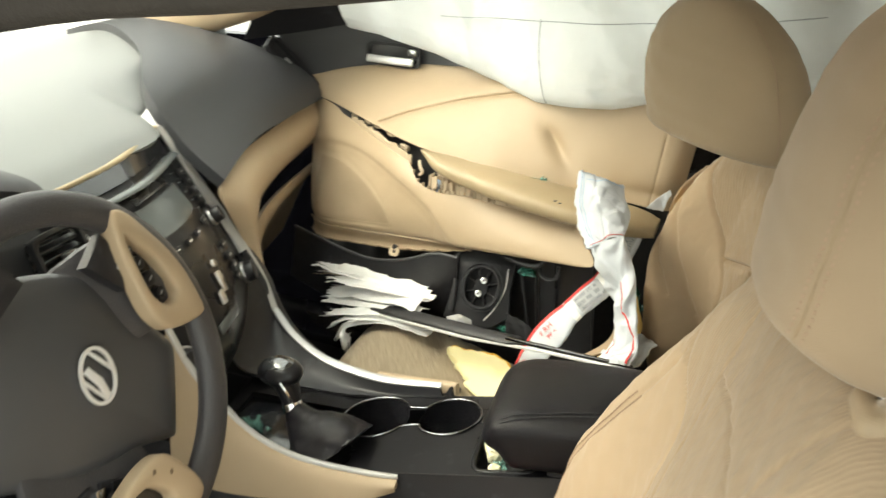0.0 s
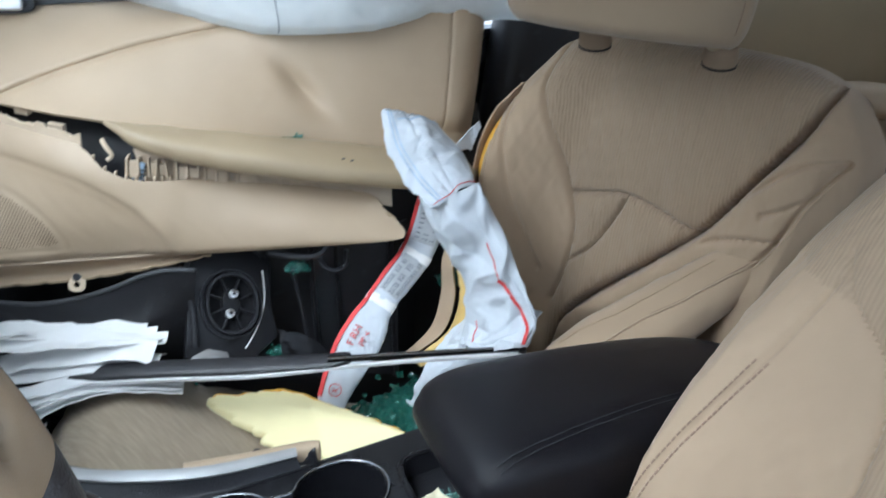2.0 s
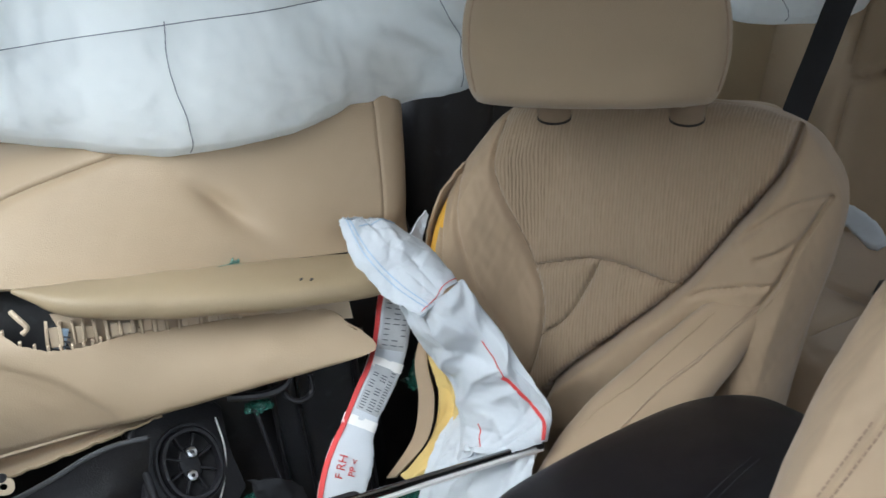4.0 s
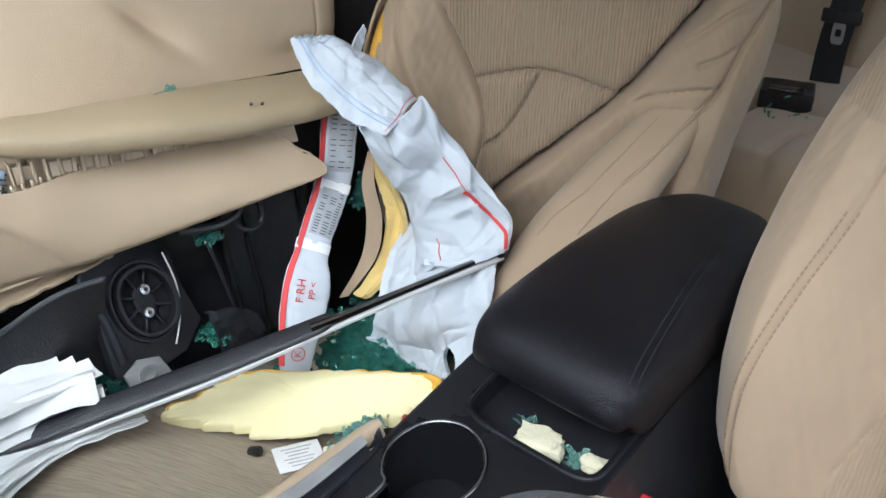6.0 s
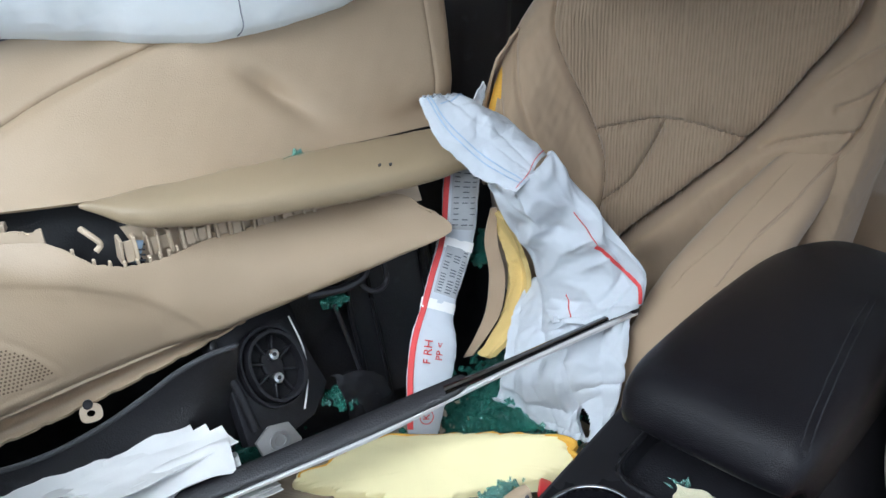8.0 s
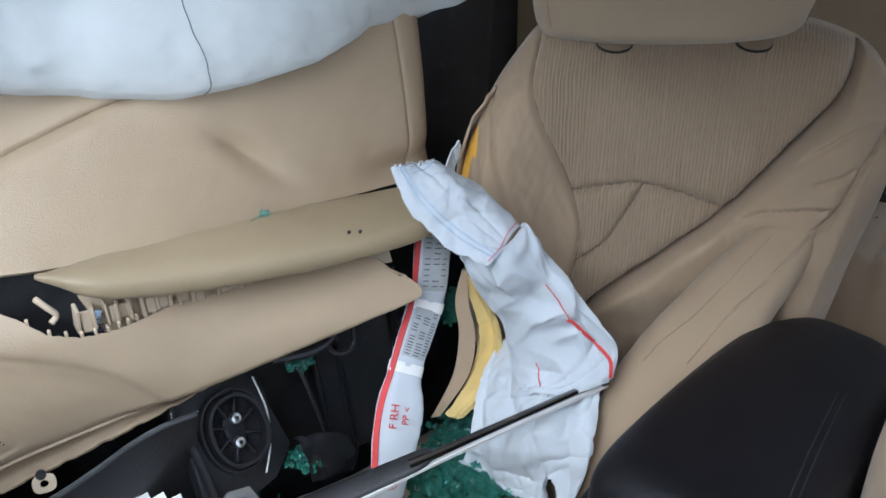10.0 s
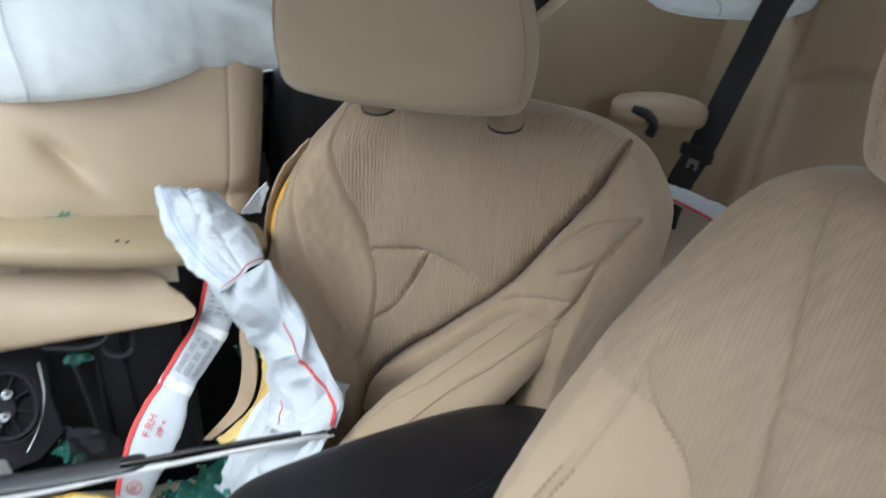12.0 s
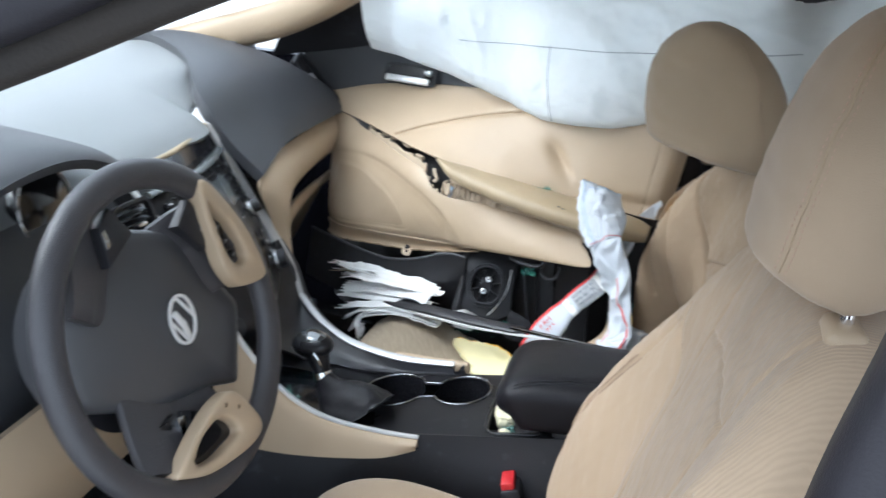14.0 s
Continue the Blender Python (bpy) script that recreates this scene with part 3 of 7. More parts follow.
# passenger seat, shoved inwards and twisted; x towards the rear, y outboard
SEAT = thing("front_seat", "tan cloth passenger seat shoved sideways with a burst side seam", "car seat", pose(0.402, 0.207, 0, 0, 0, 26.5), group="front seats")
LEFT_SEAM = [(0.158, 1.045), (0.158, 1.019), (0.156, 0.967), (0.131, 0.896), (0.10, 0.816), (0.10, 0.757), (0.115, 0.70)]
ARCH = [(0.108, 0.848), (0.071, 0.858), (0.029, 0.866), (-0.013, 0.858), (-0.064, 0.845)]
VEE = [(0.029, 0.866), (0.042, 0.834), (0.068, 0.786), (0.10, 0.757)]
CREASE = [(-0.175, 1.045), (-0.166, 0.991), (-0.137, 0.944), (-0.073, 0.849), (-0.007, 0.782), (0.085, 0.69), (0.10, 0.6)]
WRINKLES = [[(0.205, 0.96), (0.185, 0.88), (0.155, 0.79), (0.135, 0.74)], [(0.225, 0.93), (0.20, 0.84), (0.17, 0.76)]]
FOLDS = [[(-0.077, 0.84), (-0.105, 0.856), (-0.138, 0.869), (-0.175, 0.878)], [(-0.125, 0.913), (-0.151, 0.937), (-0.181, 0.962), (-0.211, 0.967)], [(-0.12, 0.925), (-0.15, 0.955), (-0.165, 0.98)], [(-0.15, 0.90), (-0.175, 0.915), (-0.20, 0.935)]]
RSEAM = [(-0.214, 0.966), (-0.203, 0.947), (-0.19, 0.921), (-0.178, 0.887), (-0.161, 0.856), (-0.135, 0.825), (-0.1, 0.79)]
g = backrest_grid([(0.56, 0.20, -0.16, 0.05, 0.05, 0.07), (0.64, 0.225, -0.18, 0.07, 0.055, 0.075), (0.74, 0.235, -0.195, 0.085, 0.06, 0.075), (0.82, 0.24, -0.208, 0.085, 0.06, 0.07), (0.90, 0.235, -0.225, 0.07, 0.05, 0.065), (0.96, 0.212, -0.228, 0.05, 0.035, 0.06), (1.0, 0.187, -0.208, 0.03, 0.02, 0.056), (1.025, 0.166, -0.184, 0.015, 0.01, 0.048), (1.043, 0.13, -0.14, 0.0, 0.0, 0.032), (1.05, 0.08, -0.09, 0.0, 0.0, 0.003)],
                  [LEFT_SEAM, ARCH, VEE, RSEAM], [CREASE], FOLDS, 0.03, 3)
g[..., 0] += groove(g[..., 1], g[..., 2], WRINKLES, 0.0032, 0.007) * (g[..., 0] < 0.0)
g[..., 0] += 0.055
# the inner bolster is squashed over the centre panel
over = np.interp(g[..., 2], [0.6, 0.69, 0.782, 0.849, 0.944, 0.991, 1.045], [0.10, 0.085, -0.007, -0.073, -0.137, -0.166, -0.175]) - g[..., 1]
g[..., 0] -= 0.026 * np.clip((over + 0.001) / 0.004, 0, 1) * np.exp(-np.clip(over, 0, 1) / 0.055) * (g[..., 0] < 0.05) * np.clip((1.02 - g[..., 2]) / 0.10, 0, 1) * np.clip((g[..., 2] - 0.60) / 0.05, 0, 1)


def centre_cloth(mid):
    seam = np.interp(mid[:, 2], [0.70, 0.757, 0.816, 0.896, 0.967, 1.05], [0.115, 0.10, 0.10, 0.131, 0.156, 0.158])
    inner = np.interp(mid[:, 2], [0.6, 0.69, 0.782, 0.849, 0.944, 0.991, 1.045], [0.10, 0.085, -0.007, -0.073, -0.137, -0.166, -0.175])
    return (mid[:, 1] < seam) & (mid[:, 1] > inner) & (mid[:, 0] < 0.05) & (mid[:, 2] > 0.6)


def rib_passenger(v):
    seam = np.interp(v[:, 2], [0.70, 0.757, 0.816, 0.896, 0.967, 1.05], [0.115, 0.10, 0.10, 0.131, 0.156, 0.158])
    inner = np.interp(v[:, 2], [0.6, 0.69, 0.782, 0.849, 0.944, 0.991, 1.045], [0.10, 0.085, -0.007, -0.073, -0.137, -0.166, -0.175])
    return np.clip((seam - v[:, 1]) / 0.004, 0, 1) * np.clip((v[:, 1] - inner) / 0.004, 0, 1) * (v[:, 0] < 0.06)


outer_part, inner_part = split_seat(g, centre_cloth)
back = part("backrest", compact(outer_part), SEATCLOTH, SEAT, "plain tan cloth back with wrinkled side bolsters", 70, rib_passenger)
part("centre_panel", compact(inner_part), SEATCLOTH, back, "crinkled ribbed cloth panel", 70, rib_passenger)
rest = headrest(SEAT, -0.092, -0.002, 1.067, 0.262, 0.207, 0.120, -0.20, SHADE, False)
rest.matrix_local = Matrix.Translation((-0.140, -0.010, 0)) @ pose(0, 0, 0, 0, 0, 17) @ Matrix.Translation((0.140, 0.010, 0))
for x, y in ((-0.028, 0.066), (0.008, -0.068)):
    gm = pose(x - 0.030, y, 1.056, 0, -14, 16)
    guide = part("post_guide", tube_grid(sweep([tuple(gm @ Vector((0, 0, z))) for z in (-0.011, -0.009, 0.002, 0.010, 0.0125)], 14, [0.017, 0.018, 0.018, 0.017, 0.013], [0.017, 0.018, 0.018, 0.017, 0.013], 28, (1, 0, 0))), TANDARK, SEAT, "round brownish plastic headrest guide")
    part("guide_slot", tube_grid(sweep([tuple(gm @ Vector((0, 0, z))) for z in (-0.0125, -0.010)], 4, 0.0185, 0.0185, 28, (1, 0, 0))), RUBBER, guide, "dark slot under the guide")
    part("headrest_post", tube_grid(sweep([(x - 0.018, y, 1.040), (x - 0.035, y, 1.062), (x - 0.085, y * 0.85 - 0.004, 1.088), (x - 0.10, y * 0.8 - 0.006, 1.12)], 20, 0.0085, 0.0085, 12)), TAN_DARK, SEAT, "brownish sleeved post")


def sewn_line(ys, grid, limit, mat, parent, radius=0.0011, lift=0.0):
    """A thread lying in a seam of a seat back, along (y, z) points of its front."""
    front = (grid[..., 0] < limit).ravel()
    p, q = grid.reshape(-1, 3)[front], []
    for y, z in cr1(ys, 50):
        d = (p[:, 1] - y) ** 2 + (p[:, 2] - z) ** 2
        q.append((p[np.argmin(d), 0] - lift, y, z))
    q = np.array(q)
    q[:, 0] = np.convolve(np.pad(q[:, 0], 2, "edge"), np.ones(5) / 5, "valid")
    return part("seam", tube_grid(sweep(q, 100, radius, radius, 6)), mat, parent)


# dark tubes draw the shade in these seams; RSEAM gets plain thread
for line in (LEFT_SEAM[1:], ARCH, VEE):
    sewn_line(line, g, 0.05, TANDARK, back, 0.0010, -0.0002)
for off in (0.0, 0.007):
    sewn_line([(y - off, z + off * 0.4) for y, z in RSEAM[1:]], g, 0.05, TANTHREAD, back, 0.0007, 0.0004)
# burst side: bare foam and the torn flap
part("bare_foam", tube_grid(sweep([(0.010, 0.198, 0.955), (-0.010, 0.212, 0.92), (-0.026, 0.219, 0.885), (-0.031, 0.223, 0.85), (-0.028, 0.223, 0.815)], 26, [0.005, 0.010, 0.013, 0.013, 0.006], 0.012, 12, (1, 0, 0))), FOAM_EDGE, SEAT, "bare yellow foam in the burst seam")
flap = surf([[(-0.005, 0.200, 0.968), (0.03, 0.195, 0.968)], [(-0.030, 0.228, 0.92), (0.02, 0.224, 0.92)], [(-0.042, 0.237, 0.86), (0.02, 0.235, 0.86)], [(-0.040, 0.238, 0.78), (0.02, 0.236, 0.78)]], 30, 10)
part("torn_flap", slab(flap + 0.002 * waves(flap, 40, 7)[..., None], 0.003), CLOTH, SEAT, "torn edge of the seat cover")
# the cushion and its inner bolster
gc = sweep([(-0.245, 0.315, 0.49), (-0.24, 0.315, 0.50), (-0.21, 0.313, 0.51), (-0.14, 0.308, 0.49), (0.0, 0.30, 0.45), (0.14, 0.29, 0.43), (0.26, 0.28, 0.43)], 70, [0.10, 0.14, 0.165, 0.17, 0.17, 0.17, 0.17], [0.04, 0.065, 0.08, 0.08, 0.075, 0.07, 0.07], 60, (0, 0, 1), 0.55)
gc[..., 2] -= groove(gc[..., 0], gc[..., 1], [[(-0.10, 0.14), (-0.06, 0.30), (-0.10, 0.48)], [(0.02, 0.16), (-0.02, 0.26), (-0.06, 0.30)]], 0.006, 0.006) * (gc[..., 2] > 0.46)
gc[..., 2] += 0.003 * waves(gc, 14, 21)
to_seat = np.array(SEAT.matrix_world.inverted())


def seat_local(q):
    return q @ to_seat[:3, :3].T + to_seat[:3, 3]


part("cushion", tube_grid(seat_local(gc)), RIB_LONG, SEAT, "soiled grey tan striped cloth seat cushion", 60)
bol = sweep([(0.20, 0.130, 0.52), (0.235, 0.130, 0.62), (0.290, 0.122, 0.70), (0.366, 0.102, 0.765), (0.442, 0.077, 0.832), (0.502, 0.050, 0.896), (0.545, 0.040, 0.945)], 60, [0.04, 0.050, 0.052, 0.047, 0.034, 0.018, 0.004], [0.03, 0.035, 0.034, 0.029, 0.022, 0.014, 0.004], 30, (-0.6, 0, 0.8), 0.8)
bol = bol + 0.001 * waves(bol, 30, 8)[..., None]
bol[..., 0] += 0.002 * (0.5 - abs(waves(bol * (1, 1, 0.6), 22, 9)))
part("inner_bolster", tube_grid(seat_local(bol)), SEATCLOTH, SEAT, "squashed inner bolster with a double seam", 60)
for shift, name_, mat_ in ((0.0, "piping", CLOTH), (0.004, "stitch_line", SEAMTHREAD), (0.046, "stitch_line", TANTHREAD)):
    # rows of thread along the bolster, the last one lower on its outer face
    row = []
    for x, y, z in cr1([(0.279, 0.099, 0.739), (0.314, 0.090, 0.766), (0.352, 0.076, 0.793), (0.396, 0.061, 0.823), (0.438, 0.045, 0.856)], 40):
        want = np.array((x - 0.45 * shift, y + 0.9 * shift, z - 0.15 * shift))
        d = np.linalg.norm(bol - want, axis=2)
        k = np.unravel_index(np.argmin(d), d.shape)
        row.append(bol[k] + (-0.0007, -0.0004, 0.0007))
    row = np.array(row)
    row = np.stack([np.convolve(np.pad(row[:, c], 4, "edge"), np.ones(9) / 9, "valid") for c in range(3)], -1)
    part(name_, tube_grid(sweep(seat_local(row), 70, 0.0014 if mat_ is CLOTH else 0.0006, 0.0014 if mat_ is CLOTH else 0.0006, 6)), mat_, SEAT)

# ---- driver's seat ----
DRV = thing("front_seat", "tan cloth driver seat with a ribbed centre, undamaged", "car seat", pose(0.30, -0.40, 0.06, 0, 0, 0), group="front seats")
EDGE_IN = [(0.205, 0.915), (0.185, 0.885), (0.150, 0.855), (0.130, 0.81), (0.124, 0.76), (0.130, 0.70), (0.145, 0.65), (0.165, 0.59)]
RIDGE = [(0.202, 0.895), (0.218, 0.82), (0.237, 0.75), (0.252, 0.67), (0.246, 0.60), (0.236, 0.55)]
SPINE = [(0.140, 1.05), (0.126, 0.997), (0.113, 0.948), (0.103, 0.90), (0.095, 0.85), (0.092, 0.75), (0.092, 0.62)]
D_SEAMS = [EDGE_IN, RIDGE, SPINE, [(-y, z) for y, z in EDGE_IN], [(-y, z) for y, z in RIDGE], [(-y, z) for y, z in SPINE], [(0.107, 0.926), (0.062, 0.934), (0.018, 0.938), (-0.05, 0.935), (-0.107, 0.926)]]
gd = backrest_grid([(0.50, 0.22, -0.22, 0.05, 0.05, 0.07), (0.58, 0.28, -0.245, 0.085, 0.075, 0.075), (0.70, 0.297, -0.265, 0.09, 0.09, 0.078), (0.80, 0.292, -0.262, 0.068, 0.066, 0.075), (0.90, 0.272, -0.25, 0.036, 0.036, 0.068), (0.98, 0.240, -0.225, 0.015, 0.015, 0.06), (1.03, 0.210, -0.195, 0.005, 0.005, 0.05), (1.055, 0.170, -0.16, 0, 0, 0.035), (1.065, 0.10, -0.09, 0, 0, 0.003)],
                   D_SEAMS, [], [], 0.24, 11, 0.45)


def rib_limit(z):
    return np.interp(z, [0.55, 0.59, 0.65, 0.70, 0.76, 0.81, 0.855, 0.885, 0.905], [0.17, 0.165, 0.145, 0.13, 0.124, 0.13, 0.15, 0.185, 0.32])


def centre_cloth_driver(mid):
    front = mid[:, 0] - 0.24 * (mid[:, 2] - 0.55) < 0.0
    return (abs(mid[:, 1]) < rib_limit(mid[:, 2])) & front & (mid[:, 2] > 0.55)


a_part, b_part = split_seat(gd, centre_cloth_driver)


def rib_driver(v):
    return np.clip((rib_limit(v[:, 2]) - abs(v[:, 1])) / 0.004, 0, 1) * (v[:, 0] - 0.24 * (v[:, 2] - 0.55) < 0.03)


dback = part("backrest", compact(a_part), DRIVERCLOTH, DRV, "plain tan cloth back with firm side bolsters", 70, rib_driver)
part("centre_panel", compact(b_part), DRIVERCLOTH, dback, "crinkled ribbed cloth panel", 70, rib_driver)
headrest(DRV, 0.088, -0.012, 1.070, 0.29, 0.24, 0.135, 0.12, CLOTH)
for y in (-0.13, 0.05):
    part("post_guide", box(0.035, 0.052, 0.022, pose(0.105, y, 1.052, 0, 0, 0), 0.010, 3), TAN, DRV, "tan plastic headrest guide")
    part("headrest_post", rod(0.006, 0.07, pose(0.105, y, 1.08)), MIRROR, DRV, "chromed post")
# raised thread along the bolster ridge
front_d = (gd[..., 0] - 0.24 * (gd[..., 2] - 0.55) < 0.02).ravel()
flat_d, norm_d = gd.reshape(-1, 3)[front_d], normals(gd).reshape(-1, 3)[front_d]
norm_d = norm_d * np.where(norm_d[:, :1] > 0, -1, 1)
for side in (0.0045, -0.0045):
    pts = []
    for y, z in cr1(RIDGE, 70):
        d = (flat_d[:, 1] - y - side) ** 2 + (flat_d[:, 2] - z) ** 2
        k = np.argsort(d)[:6]
        w = 1 / (d[k] + 1e-6)
        w = w / w.sum()
        pts.append((w[:, None] * (flat_d[k] + norm_d[k] * 0.0008)).sum(0))
    pts = np.array(pts)
    pts = np.stack([np.convolve(np.pad(pts[:, c], 2, "edge"), np.ones(5) / 5, "valid") for c in range(3)], -1)
    for i in range(13, 69):
        q0, q1 = pts[i] * 0.9 + pts[i + 1] * 0.1, pts[i] * 0.2 + pts[i + 1] * 0.8
        part("stitch", tube_grid(sweep([q0, (q0 + q1) / 2, q1], 4, 0.0009, 0.0009, 5)), SEAMTHREAD, dback)
gq = sweep([(-0.46, 0, 0.42), (-0.44, 0, 0.45), (-0.36, 0, 0.465), (-0.2, 0, 0.45), (0.0, 0, 0.43)], 50, [0.12, 0.2, 0.235, 0.24, 0.24], [0.04, 0.075, 0.085, 0.08, 0.07], 60, (0, 0, 1), 0.55)
gq[..., 2] += 0.03 * np.clip((abs(gq[..., 1]) - 0.14) / 0.08, 0, 1) * (gq[..., 2] > 0.45)
part("cushion", tube_grid(gq), CLOTH, DRV, "tan cloth seat cushion with raised sides", 60)

# ---- centre console ----
CON = thing("centre_console", "black plastic centre console with tan and silver side trims", "console")


def flat_deck(x0, x1, holes, z, y0, y1, th=0.004, step=0.004):
    """A deck cut out by round-cornered holes, made of small faces."""
    xs, ys = np.arange(x0, x1 + 1e-6, step), np.arange(y0, y1 + 1e-6, step)
    gx, gy = np.meshgrid(xs, ys, indexing="ij")
    cx, cy = (gx[:-1, :-1] + gx[1:, 1:]) / 2, (gy[:-1, :-1] + gy[1:, 1:]) / 2
    ok = np.ones(cx.shape, bool)
    for hole in holes:
        ok &= ~hole(cx, cy)
    nv = len(ys)
    f = [q for q, k in zip(grid_faces(len(xs), nv), ok.reshape(-1)) if k]
    v = np.stack([gx, gy, np.full(gx.shape, z)], -1).reshape(-1, 3)
    return compact((v, f))


CUPS = [(-0.126, 0.043, 0.052), (-0.012, 0.045, 0.046)]
ZC = 0.612


def in_cups(x, y):
    out = np.zeros(x.shape, bool)
    for cx, cy, r in CUPS:
        out |= np.hypot(x - cx, y - cy) < r + 0.0005
    return out | ((abs(x + 0.066) < 0.034) & (abs(y - 0.044) < 0.0215))


def in_tray(x, y):
    return (abs(x - 0.096) / 0.0465) ** 5.7 + (abs(y + 0.010) / 0.0755) ** 5.7 < 1


def in_gate(x, y):
    return (x > -0.34) & (x < -0.175) & (abs(y + 0.005) < 0.07)


part("deck", flat_deck(-0.36, 0.16, [in_cups, in_tray, in_gate], ZC, -0.096, 0.104), SATIN, CON, "dusty satin black console top")
for s in (-1, 1):
    yo, yt = (-0.096, -0.12) if s < 0 else (0.104, 0.125)
    side = surf([[(x, yo, ZC + 0.0005), (x, yo + s * 0.004, ZC - 0.02), (x, yt, 0.5), (x, yt + s * 0.015, 0.34)] for x in (-0.45, -0.2, 0.1, 0.45)], 20, 16)
    part("side_panel", slab(side, s * 0.004), BLACK, CON)
part("rear_body", box(0.42, 0.20, 0.26, pose(0.36, 0.004, 0.475), 0.012), BLACK, CON)
# cup wells with bright rims
for cx, cy, r in CUPS:
    a = np.linspace(0, 2 * np.pi, 48, endpoint=False)
    rings = [(r, 0.0), (r * 0.985, -0.004), (r * 0.9, -0.055), (r * 0.86, -0.065), (0.002, -0.066)]
    w = np.array([[(cx + q * np.cos(t), cy + q * np.sin(t), ZC + z) for t in a] for q, z in rings])
    if cx < -0.08:
        gap = lambda t: abs((t + np.pi) % (2 * np.pi) - np.pi) < 0.5
    else:
        gap = lambda t: abs((t % (2 * np.pi)) - np.pi) < 0.5
    v, f = w.reshape(-1, 3), grid_faces(len(rings), 48, True)
    f = [q for q in f if not (gap(math.atan2(v[q[0]][1] - cy, v[q[0]][0] - cx)) and v[list(q)][:, 2].min() > ZC - 0.055)]
    part("cup_well", (v, f), GLOSS, CON, "round gloss black cup holder")
rim = []
for t in np.linspace(0.50, 2 * math.pi - 0.50, 24):
    rim.append((CUPS[0][0] + 0.054 * math.cos(t), CUPS[0][1] + 0.054 * math.sin(t), ZC + 0.002))
for t in np.linspace(math.pi + 0.50, 3 * math.pi - 0.50, 24):
    rim.append((CUPS[1][0] + 0.048 * math.cos(t), CUPS[1][1] + 0.048 * math.sin(t), ZC + 0.002))
rim.append(rim[0])
part("cup_rim", tube_grid(sweep(rim, 220, 0.0018, 0.0014, 10)), DARKCHROME, CON, "chromed rim round both cup holders")
# tray
part("tray_floor", box(0.092, 0.150, 0.003, pose(0.096, -0.010, ZC - 0.026), 0), BLACK, CON, "shallow black tray littered with crumbs")
part("tray_lip", tube_grid(sweep([(0.096 + x, -0.010 + y, ZC + 0.0005) for x, y in oval(0.0465, 0.0755, 40, 0.35)] + [(0.096 + 0.0465, -0.010, ZC + 0.0005)], 160, 0.0035, 0.0022, 10)), SATIN, CON)
v, f = np.array([[(0.096 + x, -0.010 + y, ZC - 0.001 - z) for x, y in oval(0.0445, 0.0735, 40, 0.35)] for z in (0, 0.026)]), grid_faces(2, 40, True)
part("tray_wall", (v.reshape(-1, 3), f), BLACK, CON)
# trims along both edges
EDGE_LINE = [(-0.553, 0.198, 0.985), (-0.49, 0.228, 0.870), (-0.43, 0.226, 0.785), (-0.395, 0.222, 0.735), (-0.371, 0.215, 0.682), (-0.320, 0.178, 0.660), (-0.263, 0.148, 0.647), (-0.211, 0.134, 0.641), (-0.131, 0.113, 0.646), (-0.041, 0.106, 0.658)]
part("passenger_trim", tube_grid(sweep([(x, y + 0.006, z - 0.010) for x, y, z in EDGE_LINE[2:]] + [(-0.02, 0.104, 0.652)], 60, [0.014, 0.014, 0.014, 0.012, 0.010, 0.009, 0.007, 0.006, 0.005], 0.010, 14, (0, 0, 1), 0.6)), BLACK, CON, "black edge trim")
part("broken_trim_end", tube_grid(sweep([(-0.15, 0.126, 0.640), (-0.08, 0.118, 0.646), (-0.03, 0.112, 0.653), (-0.016, 0.108, 0.655)], 30, [0.006, 0.008, 0.008, 0.006], 0.010, 14, (0, 0, 1), 0.6)), TAN, CON, "tan outer trim with a broken end")
# one strip in two tones: lower run dimmed, upper run lit by colour
part("silver_strip", tube_grid(sweep(EDGE_LINE[4:], 60, [0.006, 0.006, 0.0065, 0.007, 0.0065, 0.0055], 0.003, 10, (0.3, -0.5, 0.8), 0.6)), STRIP, CON, "silver strip sweeping down from the dash")
part("silver_strip", tube_grid(sweep(EDGE_LINE[:5], 50, [0.009, 0.009, 0.008, 0.0065, 0.006], 0.0032, 10, (0.3, -0.5, 0.8), 0.6)), SILVER, CON, "upper end of the silver strip in its lit tone")
inner_line = [(-0.39, 0.06, 0.69), (-0.365, 0.07, 0.645), (-0.335, 0.085, 0.625), (-0.30, 0.095, 0.612), (-0.255, 0.098, 0.612), (-0.205, 0.098, 0.612), (-0.13, 0.098, 0.622), (-0.03, 0.098, 0.640)]
swoop = surf([[(x, y, z - 0.006), (x * 0.55 + a * 0.45, y * 0.55 + b * 0.45, z * 0.45 + c * 0.55 - 0.008), (a, b, c)] for (x, y, z), (a, b, c) in zip(EDGE_LINE[2:], inner_line)], 60, 12)
part("swoop_panel", slab(swoop, 0.004), BLACK, CON, "black sweep between dash and console")
swall = surf([[(x, y + 0.008, z - 0.014), (x, y + 0.006, z * 0.6 + 0.2), (x, y * 0.5 + 0.07, 0.34)] for x, y, z in EDGE_LINE[2:]], 50, 14)
part("footwell_side", slab(swall, 0.004), CARPET, CON)
DRIVER_LINE = [(-0.385, -0.090, 0.800), (-0.355, -0.094, 0.749), (-0.324, -0.097, 0.713), (-0.296, -0.098, 0.688), (-0.275, -0.098, 0.669), (-0.237, -0.098, 0.646), (-0.182, -0.099, 0.632), (-0.098, -0.099, 0.630), (-0.046, -0.098, 0.633)]
FOOT = [0.575, 0.568, 0.565, 0.565, 0.566, 0.57, 0.580, 0.600, 0.618]
tanp = surf([[(x, y - 0.004, z), (x, y - 0.009, z * 0.93 + f_ * 0.07), (x, y - 0.016, z * 0.65 + f_ * 0.35), (x, y - 0.024 * min(1.0, (z - f_) / 0.03), f_)] for (x, y, z), f_ in zip(DRIVER_LINE, FOOT)], 60, 18)
